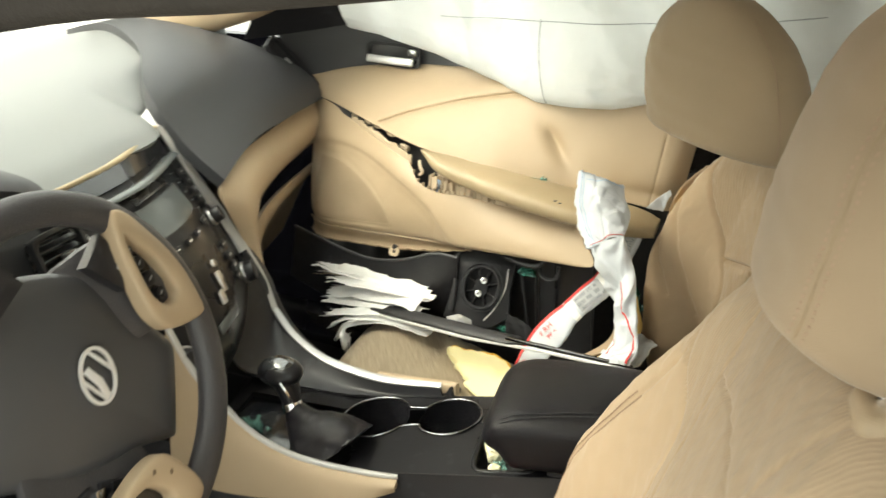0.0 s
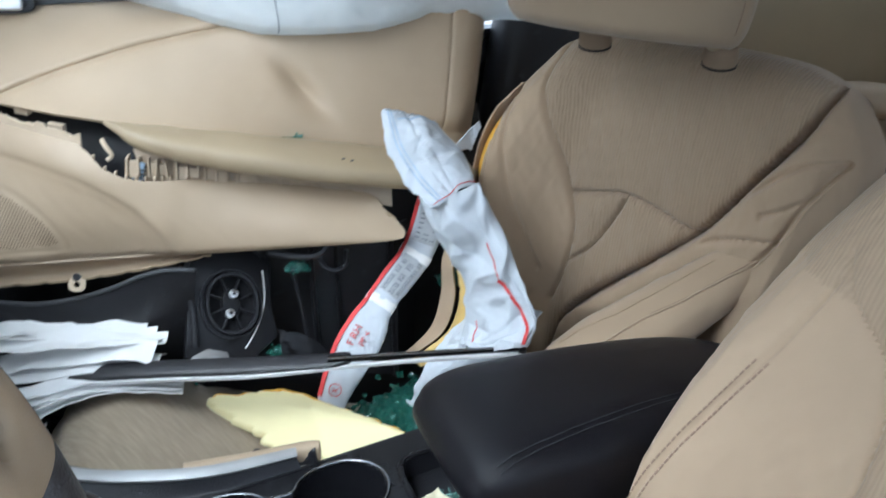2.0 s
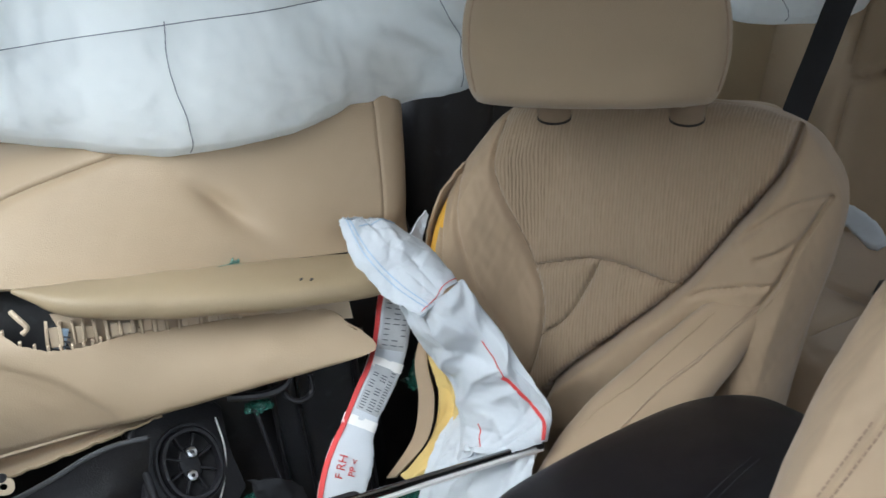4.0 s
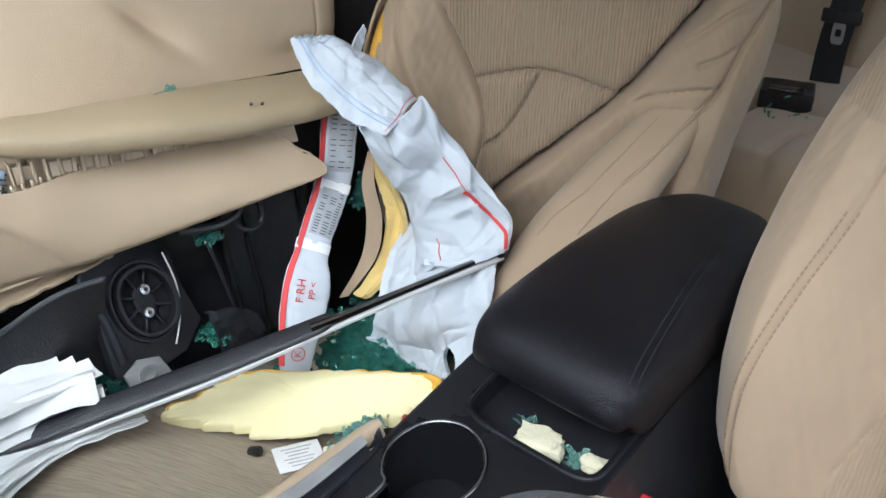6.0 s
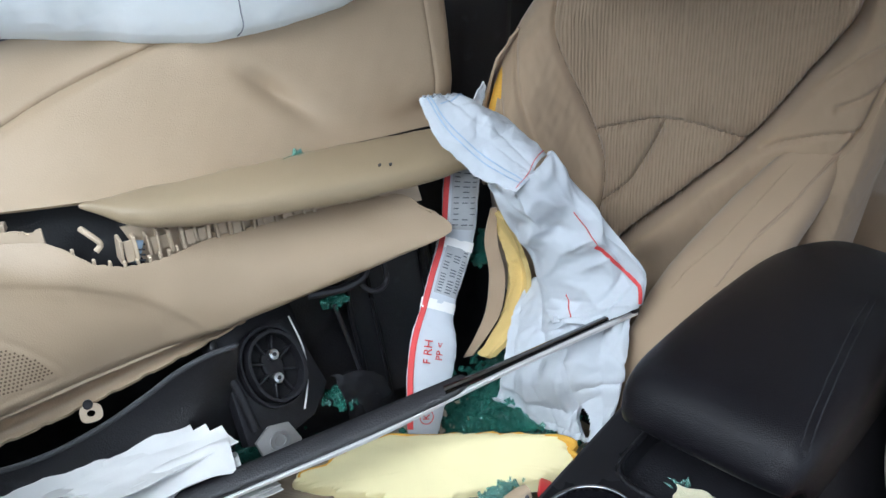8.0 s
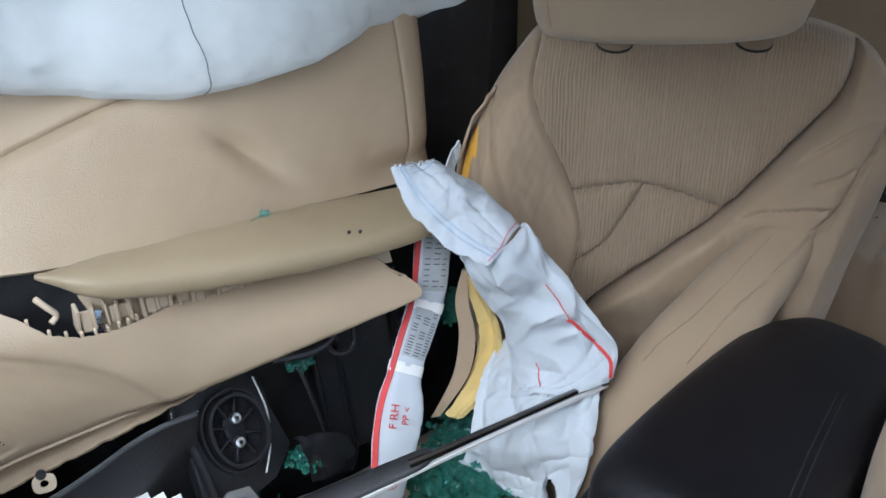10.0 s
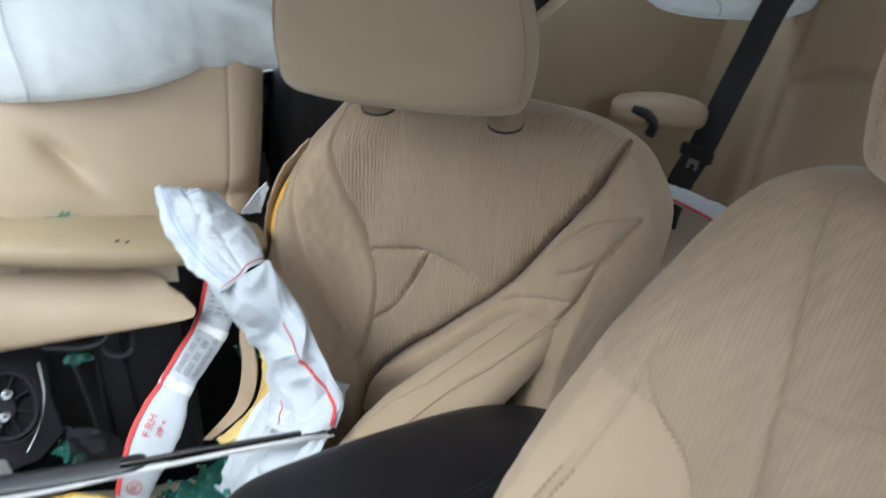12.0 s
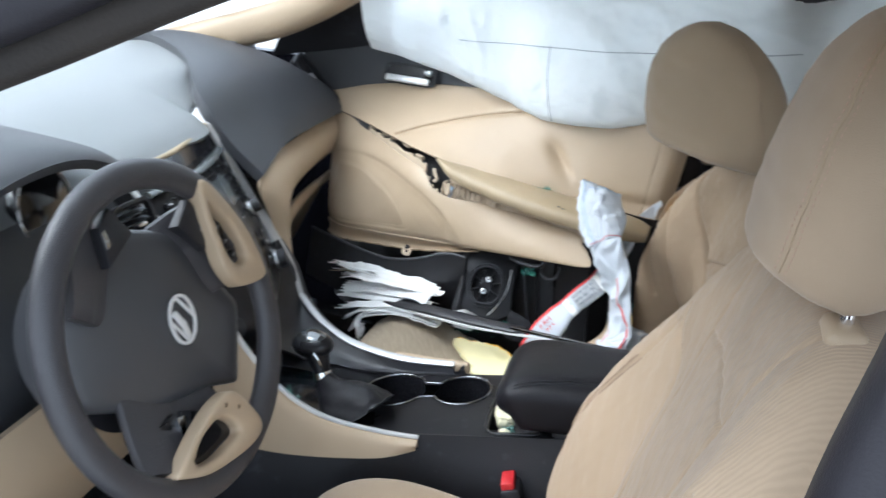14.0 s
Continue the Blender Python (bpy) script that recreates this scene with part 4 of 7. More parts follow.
part("driver_trim", slab(tanp, -0.010), TAN, CON, "tan knee panel along the console edge")
part("silver_strip", tube_grid(sweep([(x, y, z + 0.002) for x, y, z in DRIVER_LINE], 70, [0.007, 0.007, 0.006, 0.006, 0.005, 0.005, 0.005, 0.005, 0.004], 0.003, 10, (0, 0.2, 1), 0.6)), SILVER, CON, "silver strip on the tan panel")
part("gate_floor", box(0.17, 0.14, 0.004, pose(-0.257, -0.005, ZC - 0.012), 0.001), GLOSS, CON, "gloss black gear gate panel")
for i in range(3):
    part("gate_mark", box(0.008, 0.006, 0.0006, pose(-0.27 + 0.028 * i, -0.048, ZC - 0.0093), 0), PAPER, CON)

# the console rises towards the armrest
for ob in CON.children:
    if ob.name.split(".")[0] in ("deck", "side_panel", "cup_well", "cup_rim", "tray_floor", "tray_lip", "tray_wall"):
        for q in ob.data.vertices:
            q.co.z += 0.20 * max(0.0, q.co.x + 0.18) * min(1.0, max(0.0, (q.co.z - 0.36) / 0.15))

SHIFT = thing("gear_lever", "black gear lever with a chrome ringed knob and leather boot", "gear lever")
bootg = sweep([(-0.165, -0.046, ZC - 0.006), (-0.182, -0.040, ZC + 0.010), (-0.212, -0.028, ZC + 0.028), (-0.232, -0.021, ZC + 0.045)], 40, [0.052, 0.042, 0.024, 0.015], [0.074, 0.056, 0.028, 0.015], 48, (1, 0, 0), 0.7)
bootg = bootg + normals(bootg) * (0.005 * (0.5 - abs(waves(bootg * (1, 1, 2.2), 20, 4))) * np.linspace(1, 0.3, 40)[:, None])[..., None]
part("boot", tube_grid(bootg), LEATHER, SHIFT, "folded black leatherette boot", 70)
part("collar", tube_grid(sweep([(-0.231, -0.0215, ZC + 0.043), (-0.236, -0.0185, ZC + 0.054)], 6, 0.0155, 0.0155, 24, (1, 0, 0))), MIRROR, SHIFT, "chrome ring")
def egg(c, r, m, n=20, k=32):
    """An egg-shaped grid round c with radii r, turned by m."""
    a, b = np.linspace(-1.55, 1.55, n)[:, None], np.linspace(0, 2 * math.pi, k, endpoint=False)[None]
    g = np.stack([np.cos(a) * np.cos(b) * r[0], np.cos(a) * np.sin(b) * r[1], np.sin(a) * r[2] + 0 * b], -1)
    return g @ np.array(m).T + np.array(c)


part("neck", tube_grid(sweep([(-0.234, -0.020, ZC + 0.048), (-0.239, -0.016, ZC + 0.062), (-0.246, -0.010, ZC + 0.076), (-0.252, -0.006, ZC + 0.088)], 20, [0.0135, 0.0155, 0.021, 0.024], [0.0135, 0.0150, 0.018, 0.020], 26, (1, 0, 0))), SATIN, SHIFT, "curved black neck of the knob")
tilt = pose(0, 0, 0, 8, -10, -18).to_3x3()
knob = part("knob", tube_grid(egg((-0.260, -0.003, ZC + 0.093), (0.039, 0.027, 0.021), tilt)), SATIN, SHIFT, "palm shaped black knob")
part("knob_cap", tube_grid(egg((-0.262, -0.003, ZC + 0.0985), (0.0335, 0.0225, 0.0175), tilt)), MIRRORBLACK, knob, "mirror black cap")
part("knob_band", tube_grid(sweep([(-0.246, -0.034, ZC + 0.094), (-0.236, -0.034, ZC + 0.080), (-0.229, -0.031, ZC + 0.062), (-0.225, -0.028, ZC + 0.052)], 20, 0.0016, 0.0016, 6)), MIRROR, knob, "thin chrome band")

ARM = thing("console_armrest", "black leatherette console armrest lid with stitched edge", "armrest")
gl = sweep([(0.082, -0.012, 0.704), (0.087, -0.012, 0.711), (0.105, -0.012, 0.718), (0.15, -0.012, 0.724), (0.25, -0.012, 0.730), (0.34, -0.012, 0.732), (0.40, -0.014, 0.730), (0.425, -0.015, 0.725), (0.432, -0.015, 0.720)], 70, [0.078, 0.086, 0.092, 0.093, 0.090, 0.082, 0.06, 0.035, 0.01], [0.018, 0.033, 0.041, 0.042, 0.042, 0.041, 0.036, 0.026, 0.008], 60, (0, 0, 1), 0.42)
up_face = gl[..., 2] > 0.735
gl[..., 2] += 0.004 * (1 - ((gl[..., 1] + 0.012) / 0.09) ** 2) * up_face
gl[..., 2] -= groove(gl[..., 0], gl[..., 1], [[(0.085, -0.092), (0.13, -0.083), (0.215, -0.068), (0.30, -0.055)]], 0.0022, 0.003) * up_face
part("lid", tube_grid(gl), LEATHER, ARM, "padded black leatherette lid", 60)
for off in (0.0035, -0.0035):
    row = []
    for x, y in cr1([(0.088, -0.0915 + off), (0.13, -0.083 + off), (0.215, -0.068 + off), (0.30, -0.055 + off)], 24):
        d = (gl[..., 0] - x) ** 2 + (gl[..., 1] - y) ** 2 + np.where(gl[..., 2] > 0.725, 0, 9)
        row.append((x, y, gl[np.unravel_index(np.argmin(d), d.shape)][2] + 0.0008))
    row = np.array(row)
    row[:, 2] = np.convolve(np.pad(row[:, 2], 2, "edge"), np.ones(5) / 5, "valid")
    part("stitching", tube_grid(sweep(row, 60, 0.0007, 0.0007, 6)), BELT, ARM)
part("lid_base", box(0.30, 0.165, 0.09, pose(0.30, -0.010, 0.660), 0.014), BLACK, ARM, "black plastic bin under the lid")
part("latch", box(0.012, 0.05, 0.02, pose(0.148, -0.01, 0.665), 0.003), BLACK, ARM)

# ---- dashboard ----
DASH = thing("dashboard", "charcoal and tan dashboard with silver edged centre stack", "dashboard")
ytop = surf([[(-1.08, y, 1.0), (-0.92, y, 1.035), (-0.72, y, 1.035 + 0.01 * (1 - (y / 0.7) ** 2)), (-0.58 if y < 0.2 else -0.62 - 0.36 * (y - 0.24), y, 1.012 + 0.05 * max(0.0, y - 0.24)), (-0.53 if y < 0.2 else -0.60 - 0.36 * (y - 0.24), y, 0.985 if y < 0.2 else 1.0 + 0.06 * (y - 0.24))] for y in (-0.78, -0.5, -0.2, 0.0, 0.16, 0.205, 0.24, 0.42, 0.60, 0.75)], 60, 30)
# pale colour here imitates sky glare on the flat top
part("top_pad", slab(ytop, -0.02), PALE, DASH, "dash top painted light grey for sky glare under the windscreen")
pad = surf([[(-1.08, 0.70, 0.99), (-1.06, 0.73, 0.985), (-1.02, 0.76, 0.97), (-0.98, 0.80, 0.93)],
            [(-0.92, 0.62, 1.032), (-0.90, 0.68, 1.036), (-0.88, 0.74, 1.02), (-0.86, 0.80, 0.985)],
            [(-0.72, 0.425, 1.040), (-0.72, 0.52, 1.050), (-0.71, 0.65, 1.03), (-0.70, 0.79, 0.98)],
            [(-0.60, 0.235, 1.020), (-0.60, 0.45, 1.029), (-0.59, 0.65, 0.995), (-0.575, 0.775, 0.95)],
            [(-0.53, 0.21, 0.95), (-0.535, 0.45, 0.965), (-0.535, 0.62, 0.945), (-0.53, 0.765, 0.92)],
            [(-0.462, 0.215, 0.89), (-0.49, 0.38, 0.912), (-0.505, 0.55, 0.905), (-0.518, 0.765, 0.893)]], 50, 44)
part("passenger_pad", slab(pad, -0.02), GREY, DASH, "charcoal grained pad above the glove box")
band = surf([[(-0.390, 0.224, 0.703), (-0.428, 0.231, 0.787), (-0.452, 0.208, 0.885), (-0.47, 0.30, 0.912), (-0.50, 0.50, 0.904), (-0.517, 0.765, 0.892)],
             [(-0.386, 0.229, 0.701), (-0.411, 0.246, 0.782), (-0.425, 0.245, 0.86), (-0.445, 0.33, 0.882), (-0.478, 0.52, 0.875), (-0.495, 0.775, 0.862)],
             [(-0.388, 0.233, 0.699), (-0.413, 0.257, 0.778), (-0.425, 0.285, 0.83), (-0.45, 0.37, 0.842), (-0.478, 0.54, 0.84), (-0.50, 0.785, 0.83)],
             [(-0.394, 0.236, 0.697), (-0.432, 0.265, 0.772), (-0.455, 0.31, 0.80), (-0.475, 0.385, 0.805), (-0.50, 0.55, 0.808), (-0.52, 0.79, 0.803)]], 30, 60)
part("wing_trim", slab(band, 0.01), TAN, DASH, "tan wing sweeping from console to door")
glove = surf([[(-0.455, 0.315, 0.755), (-0.475, 0.40, 0.775), (-0.50, 0.55, 0.768), (-0.52, 0.775, 0.755)],
              [(-0.45, 0.325, 0.73), (-0.47, 0.41, 0.755), (-0.495, 0.55, 0.75), (-0.515, 0.775, 0.74)],
              [(-0.48, 0.34, 0.68), (-0.50, 0.42, 0.70), (-0.52, 0.55, 0.71), (-0.54, 0.77, 0.72)],
              [(-0.60, 0.34, 0.56), (-0.60, 0.42, 0.56), (-0.60, 0.55, 0.56), (-0.61, 0.77, 0.57)]], 30, 30)
part("glove_box_lid", slab(glove, 0.01), TAN, DASH, "tan glove box lid hanging slightly open")
part("under_dash", slab(surf([[(-0.62, y, 0.80), (-0.70, y, 0.62), (-0.98, y, 0.52)] for y in (-0.74, -0.3, 0.0, 0.4, 0.80)], 14, 20), 0.01), CARPET, DASH)
low = surf([[(-0.53, y, 0.985), (-0.50, y, 0.93), (-0.47, y, 0.80), (-0.49, y, 0.66), (-0.6, y, 0.55)] for y in (-0.78, -0.6, -0.3, -0.16)], 20, 24)
part("driver_panel", slab(low, -0.012), GREY, DASH, "charcoal lower panel behind the wheel")
kneepad = surf([[(-0.44, y, 0.80), (-0.42, y, 0.72), (-0.45, y, 0.62)] for y in (-0.74, -0.5, -0.2, -0.12)], 14, 20)
part("knee_panel", slab(kneepad, 0.012), TAN, DASH, "tan knee panel under the wheel")
hood = surf([[(-0.62, -0.60, 1.03), (-0.50, -0.60, 1.03), (-0.47, -0.60, 1.0)], [(-0.64, -0.5, 1.075), (-0.49, -0.5, 1.075), (-0.455, -0.5, 1.06)], [(-0.65, -0.38, 1.085), (-0.49, -0.38, 1.085), (-0.45, -0.38, 1.072)], [(-0.64, -0.27, 1.07), (-0.49, -0.27, 1.06), (-0.46, -0.27, 1.045)], [(-0.62, -0.18, 1.03), (-0.51, -0.18, 1.02), (-0.48, -0.18, 0.99)]], 30, 16)
part("cluster_hood", slab(hood, 0.015), GREY, DASH, "arched hood over the instruments")
for y in (-0.47, -0.29):
    gauge = part("gauge", rod(0.055, 0.02, pose(-0.535, y, 0.985, 0, 75, 0), 32, 0.002), GLOSS, DASH, "round dark gauge")
    part("gauge_ring", tube_grid(sweep([(-0.525 - 0.055 * 0.26 * math.sin(t), y + 0.055 * math.cos(t), 0.987 + 0.055 * math.sin(t)) for t in np.linspace(0, 2 * math.pi, 25)], 60, 0.002, 0.002, 8)), CHROME, gauge)


def vent(parent, m, w, h, n, louvre=0.0):
    v = part("vent", ring_plate(oval(w / 2, h / 2, 32, 0.35), oval(w / 2 - 0.006, h / 2 - 0.006, 32, 0.35), 0.01, m), BLACK, parent, "black air vent with louvres")
    part("backing", plate(oval(w / 2 - 0.004, h / 2 - 0.004, 32, 0.35), 0.002, m @ pose(0, 0, -0.012), 0), GLOSS, v)
    for i in range(n):
        part("slat", box(w - 0.012, 0.0025, 0.014, m @ pose(0, -h / 2 + h * (i + 0.5) / n, -0.002, 25, 0, 0), 0.0006, 1), BLACK, v)
    part("slider", box(0.018, 0.006, 0.012, m @ pose(w * 0.1, 0, 0.005), 0.002), CHROME, v, "silver tipped slider")
    return v


vent(DASH, frame_of((-0.56, 0.735, 0.968), (-0.55, -0.35, 0.75), (0.8, -0.25, 0.55)), 0.15, 0.05, 5)
vent(DASH, frame_of((-0.475, -0.17, 0.93), (0.1, 1, 0), (0.9, 0, 0.4)), 0.085, 0.075, 6)
vent(DASH, frame_of((-0.475, -0.66, 0.93), (0, 1, 0), (0.9, 0, 0.4)), 0.10, 0.075, 6)

# centre stack: face, display, radio, climate controls
stack = surf([[(-0.535, -0.12, 0.981), (-0.53, 0.04, 0.981), (-0.557, 0.195, 0.989)], [(-0.455, -0.12, 0.90), (-0.44, 0.04, 0.90), (-0.505, 0.222, 0.885)], [(-0.40, -0.11, 0.80), (-0.378, 0.04, 0.80), (-0.455, 0.232, 0.80)], [(-0.375, -0.09, 0.72), (-0.35, 0.03, 0.72), (-0.42, 0.225, 0.735)], [(-0.39, -0.08, 0.66), (-0.37, 0.03, 0.66), (-0.41, 0.20, 0.66)]], 60, 50)
STACK = part("stack_face", slab(stack, 0.03), SATIN, DASH, "satin black centre stack full of buttons")
SN = normals(stack)
sgn = 1.0 if SN[30, 25, 0] > 0 else -1.0


def on_stack(u, v, off=0.0):
    """Pose on the stack's face: x across, y up, z out."""
    i, j = int(u * 59), int(v * 49)
    n = Vector(SN[i, j] * sgn)
    return frame_of(Vector(stack[i, j]) + n * off, Vector(stack[i, min(j + 2, 49)] - stack[i, j - 2]), n)


def stack_strip(name, u0, u1, v0, v1, off, thick, mat, label=""):
    """A piece of trim that follows the curved face of the stack."""
    rows, cols = range(int(u0 * 59), max(int(u1 * 59), int(u0 * 59) + 1) + 1), range(int(v0 * 49), int(v1 * 49) + 1)
    g = (stack + SN * sgn * off)[np.ix_(rows, cols)]
    return part(name, slab(g, thick), mat, STACK, label, 60)


def stack_line(row, col, off):
    return [tuple(stack[i, j] + SN[i, j] * sgn * off) for i, j in zip(row, col)]


part("display_hood", tube_grid(sweep(stack_line([0] * 13, range(0, 49, 4), 0.003), 50, [0.003, 0.004, 0.0055, 0.006, 0.005], 0.004, 10)), TAN_DARK, STACK, "tan trim over the display")
part("silver_edge", tube_grid(sweep(stack_line(range(0, 54, 4), [48] * 14, 0.005), 60, [0.008, 0.010, 0.009, 0.008, 0.007], 0.005, 10)), SILVER, STACK, "silver edge trim of the stack")
part("silver_edge", tube_grid(sweep(stack_line(range(0, 54, 4), [1] * 14, 0.005), 60, 0.006, 0.004, 10)), SILVER, STACK, "silver edge trim of the stack")
stack_strip("clock_display", 0.03, 0.085, 0.10, 0.88, 0.004, 0.003, GLOSS, "dark strip display")
part("silver_bar", tube_grid(sweep(stack_line([7] * 9, range(5, 46, 5), 0.005), 40, 0.009, 0.005, 12)), SCREEN, STACK, "rounded grey bar under the display")
part("disc_slot", box(0.11, 0.003, 0.002, on_stack(0.155, 0.52, 0.003), 0.0005), GLOSS, STACK)
screen = stack_strip("radio_screen", 0.175, 0.285, 0.36, 0.72, 0.003, 0.003, SCREEN, "grey unlit radio screen")
for k in range(5):
    for v in (0.86, 0.20):
        part("button", box(0.020, 0.009, 0.005, on_stack(0.17 + 0.034 * k, v, 0.004), 0.0015), BLACK, STACK)
        part("legend", box(0.008, 0.0014, 0.0006, on_stack(0.17 + 0.034 * k, v, 0.0068), 0), PAPER, STACK)
for k in range(5):
    part("button", box(0.020, 0.010, 0.005, on_stack(0.335, 0.28 + 0.11 * k, 0.004), 0.0015), BLACK, STACK)
    part("legend", box(0.009, 0.0015, 0.0006, on_stack(0.335, 0.28 + 0.11 * k, 0.0068), 0), PAPER, STACK)
for k in range(6):
    for v in (0.795, 0.925, 0.265):
        part("legend", box(0.0055, 0.0011, 0.0006, on_stack(0.155 + 0.034 * k, v, 0.0012), 0), GREYPRINT, STACK)
for u, v, r in ((0.37, 0.84, 0.013), (0.37, 0.16, 0.013), (0.67, 0.87, 0.017), (0.67, 0.13, 0.017)):
    kn = part("dial", rod(r, 0.02, on_stack(u, v, 0.012), 28, 0.002), BLACK, STACK, "ribbed black dial")
    part("dial_ring", rod(r + 0.002, 0.005, on_stack(u, v, 0.004), 28, 0.001), CHROME, kn)
for k in range(4):
    part("climate_button", box(0.026, 0.011, 0.005, on_stack(0.45 + 0.05 * k, 0.76, 0.004), 0.002), BLACK, STACK)
    part("legend", box(0.010, 0.0015, 0.0006, on_stack(0.45 + 0.05 * k, 0.76, 0.0068), 0), PAPER, STACK)
part("airflow_figure", plate(oval(0.006, 0.006, 16), 0.004, on_stack(0.435, 0.57, 0.004), 0.001), CHROME, STACK, "silver round airflow button")
part("airflow_figure", plate([(-0.004, -0.02), (0.004, -0.022), (0.006, -0.008), (0.012, -0.002), (0.010, 0.010), (-0.002, 0.012), (-0.004, 0.0)], 0.004, on_stack(0.49, 0.54, 0.004), 0.001), CHROME, STACK, "silver seated shaped airflow button")
part("airflow_figure", plate([(-0.008, -0.012), (0.004, -0.013), (0.006, 0.008), (-0.005, 0.009)], 0.004, on_stack(0.54, 0.50, 0.004), 0.001), CHROME, STACK)
part("lower_slot", box(0.07, 0.016, 0.004, on_stack(0.64, 0.49, 0.002), 0.004), SCREEN, STACK, "grey socket cover")

# ---- steering wheel ----
WM = frame_of((-0.276, -0.411, 0.918), (0.10, 1, 0), (math.cos(radians(21.5)), -0.09, math.sin(radians(21.5))))
TURN = 12.0
SW = thing("steering_wheel", "charcoal leather steering wheel with tan spoke inserts, turned slightly", "steering wheel", WM)
ringp = [(0.186 * math.cos(t), 0.186 * math.sin(t), 0) for t in np.linspace(0, 2 * math.pi, 41)]
part("rim", tube_grid(sweep(ringp, 120, 0.0185, 0.0155, 18)), WHEEL, SW, "thick charcoal leather rim")


def mirrored(p):
    """The matching point on the wheel's other half; the wheel is turned clockwise."""
    a = radians(2 * (90 - TURN))
    x, y = p
    return (x * math.cos(a) + y * math.sin(a), x * math.sin(a) - y * math.cos(a))


HUB_O = [(0.052, 0.114), (0.086, 0.094), (0.125, 0.038), (0.155, -0.010), (0.161, -0.022), (0.160, -0.036), (0.139, -0.074), (0.116, -0.112), (0.110, -0.118), (0.101, -0.116), (0.060, -0.101), (0.0, -0.089), (-0.06, -0.070), (-0.118, -0.038), (-0.133, 0.0), (-0.131, 0.05), (-0.112, 0.090), (-0.085, 0.114), (-0.03, 0.126), (0.01, 0.127)]
hub_line = cr1(HUB_O + HUB_O[:1], 97)[:-1]
hub_mid = np.array((0.005, 0.004))
hubg = np.array([np.concatenate([hub_mid + (hub_line - hub_mid) * q, np.full((96, 1), z)], 1) for q, z in ((0.99, -0.072), (1.0, -0.040), (0.995, -0.033), (0.975, -0.027), (0.94, -0.023), (0.85, -0.019), (0.6, -0.0155), (0.3, -0.0138), (0.02, -0.0132))])
hubg[..., 2] -= 1.1 * np.clip(0.03 - hubg[..., 0], 0, 0.2) ** 2
part("hub_pad", tube_grid(hubg), HUBPAD, SW, "smooth charcoal airbag pad")
EM = pose(0.029, 0.003, -0.0095, 0, 0, -TURN)
part("emblem", ring_plate(oval(0.031, 0.0235, 40, 1.0), oval(0.0272, 0.0197, 40, 1.0), 0.003, EM @ pose(0, 0, 0, 0, 0, 90)), EMBLEM, SW, "oval chromed maker badge")
for bar in ([(-0.017, 0.008), (-0.010, 0.012), (0.004, -0.004), (0.010, -0.022), (0.004, -0.026), (-0.003, -0.010)], [(-0.006, 0.0255), (-0.002, 0.0265), (0.0215, 0.004), (0.0195, 0.0)], [(-0.0205, 0.002), (-0.019, -0.004), (0.002, -0.0265), (0.006, -0.0255)]):
    part("emblem_bar", plate(bar, 0.003, EM, 0.0006), EMBLEM, SW)
part("column", rod(0.045, 0.16, pose(0.0, -0.01, -0.15), 28), BLACK, SW, "black column shroud")
part("back_cover", tube_grid(sweep([(0, 0, -0.12), (0, 0, -0.095), (0, 0, -0.070)], 12, [0.06, 0.10, 0.114], [0.06, 0.095, 0.104], 40, (0, 1, 0), 0.8)), BLACK, SW)


def loop_insert(name, outline, hole, z, label):
    """A padded tan ring with rounded edges and a dark finger slot."""
    o, h = cr1(np.array(outline + outline[:1]), 400)[:-1], cr1(np.array(hole + hole[:1]), 400)[:-1]
    mid, turn = h.mean(0), np.linspace(-math.pi, math.pi, 145)[:-1]

    def round_it(q):
        a = np.arctan2(q[:, 1] - mid[1], q[:, 0] - mid[0])
        k = np.argsort(a)
        r = np.interp(turn, a[k], np.linalg.norm(q - mid, axis=1)[k], period=2 * math.pi)
        return mid + r[:, None] * np.stack([np.cos(turn), np.sin(turn)], 1)

    o, h = round_it(o), round_it(h)
    rows = []
    for w, dz in ((0.0, -0.018), (0.0, -0.003), (0.05, 0.0), (0.14, 0.002), (0.5, 0.003), (0.84, 0.002), (0.94, 0.0), (1.0, -0.004), (1.0, -0.016)):
        rows.append(np.concatenate([o * (1 - w) + h * w, np.full((144, 1), z + dz)], 1))
    ob = part(name, tube_grid(np.array(rows), False), TAN, SW, label, 60)
    c = h.mean(0)
    part("insert_slot", plate([tuple(c + (q - c) * 1.04) for q in h], 0.002, pose(0, 0, z - 0.017), 0), GLOSS, ob)
    return ob


UP_O = [(0.112, 0.153), (0.126, 0.148), (0.140, 0.132), (0.164, 0.093), (0.176, 0.067), (0.183, 0.042), (0.187, 0.006), (0.180, -0.002), (0.156, -0.001), (0.128, 0.005), (0.115, 0.016), (0.105, 0.038), (0.103, 0.065), (0.101, 0.095), (0.103, 0.124), (0.106, 0.143)]
UP_H = [(0.116, 0.122), (0.126, 0.108), (0.143, 0.085), (0.151, 0.064), (0.156, 0.044), (0.150, 0.033), (0.135, 0.032), (0.123, 0.044), (0.117, 0.063), (0.115, 0.086), (0.114, 0.109)]
LO_O = [(-0.095, -0.142), (-0.057, -0.121), (-0.012, -0.104), (0.022, -0.098), (0.044, -0.102), (0.059, -0.119), (0.076, -0.152), (0.074, -0.170), (0.050, -0.177), (0.007, -0.175), (-0.047, -0.165)]
LO_H = [(-0.058, -0.138), (-0.036, -0.123), (-0.002, -0.118), (0.018, -0.127), (0.030, -0.141), (0.028, -0.152), (0.002, -0.155), (-0.026, -0.156), (-0.054, -0.149)]
upper_ring = loop_insert("upper_insert", UP_O, UP_H, 0.016, "tan spoke insert with a finger slot")
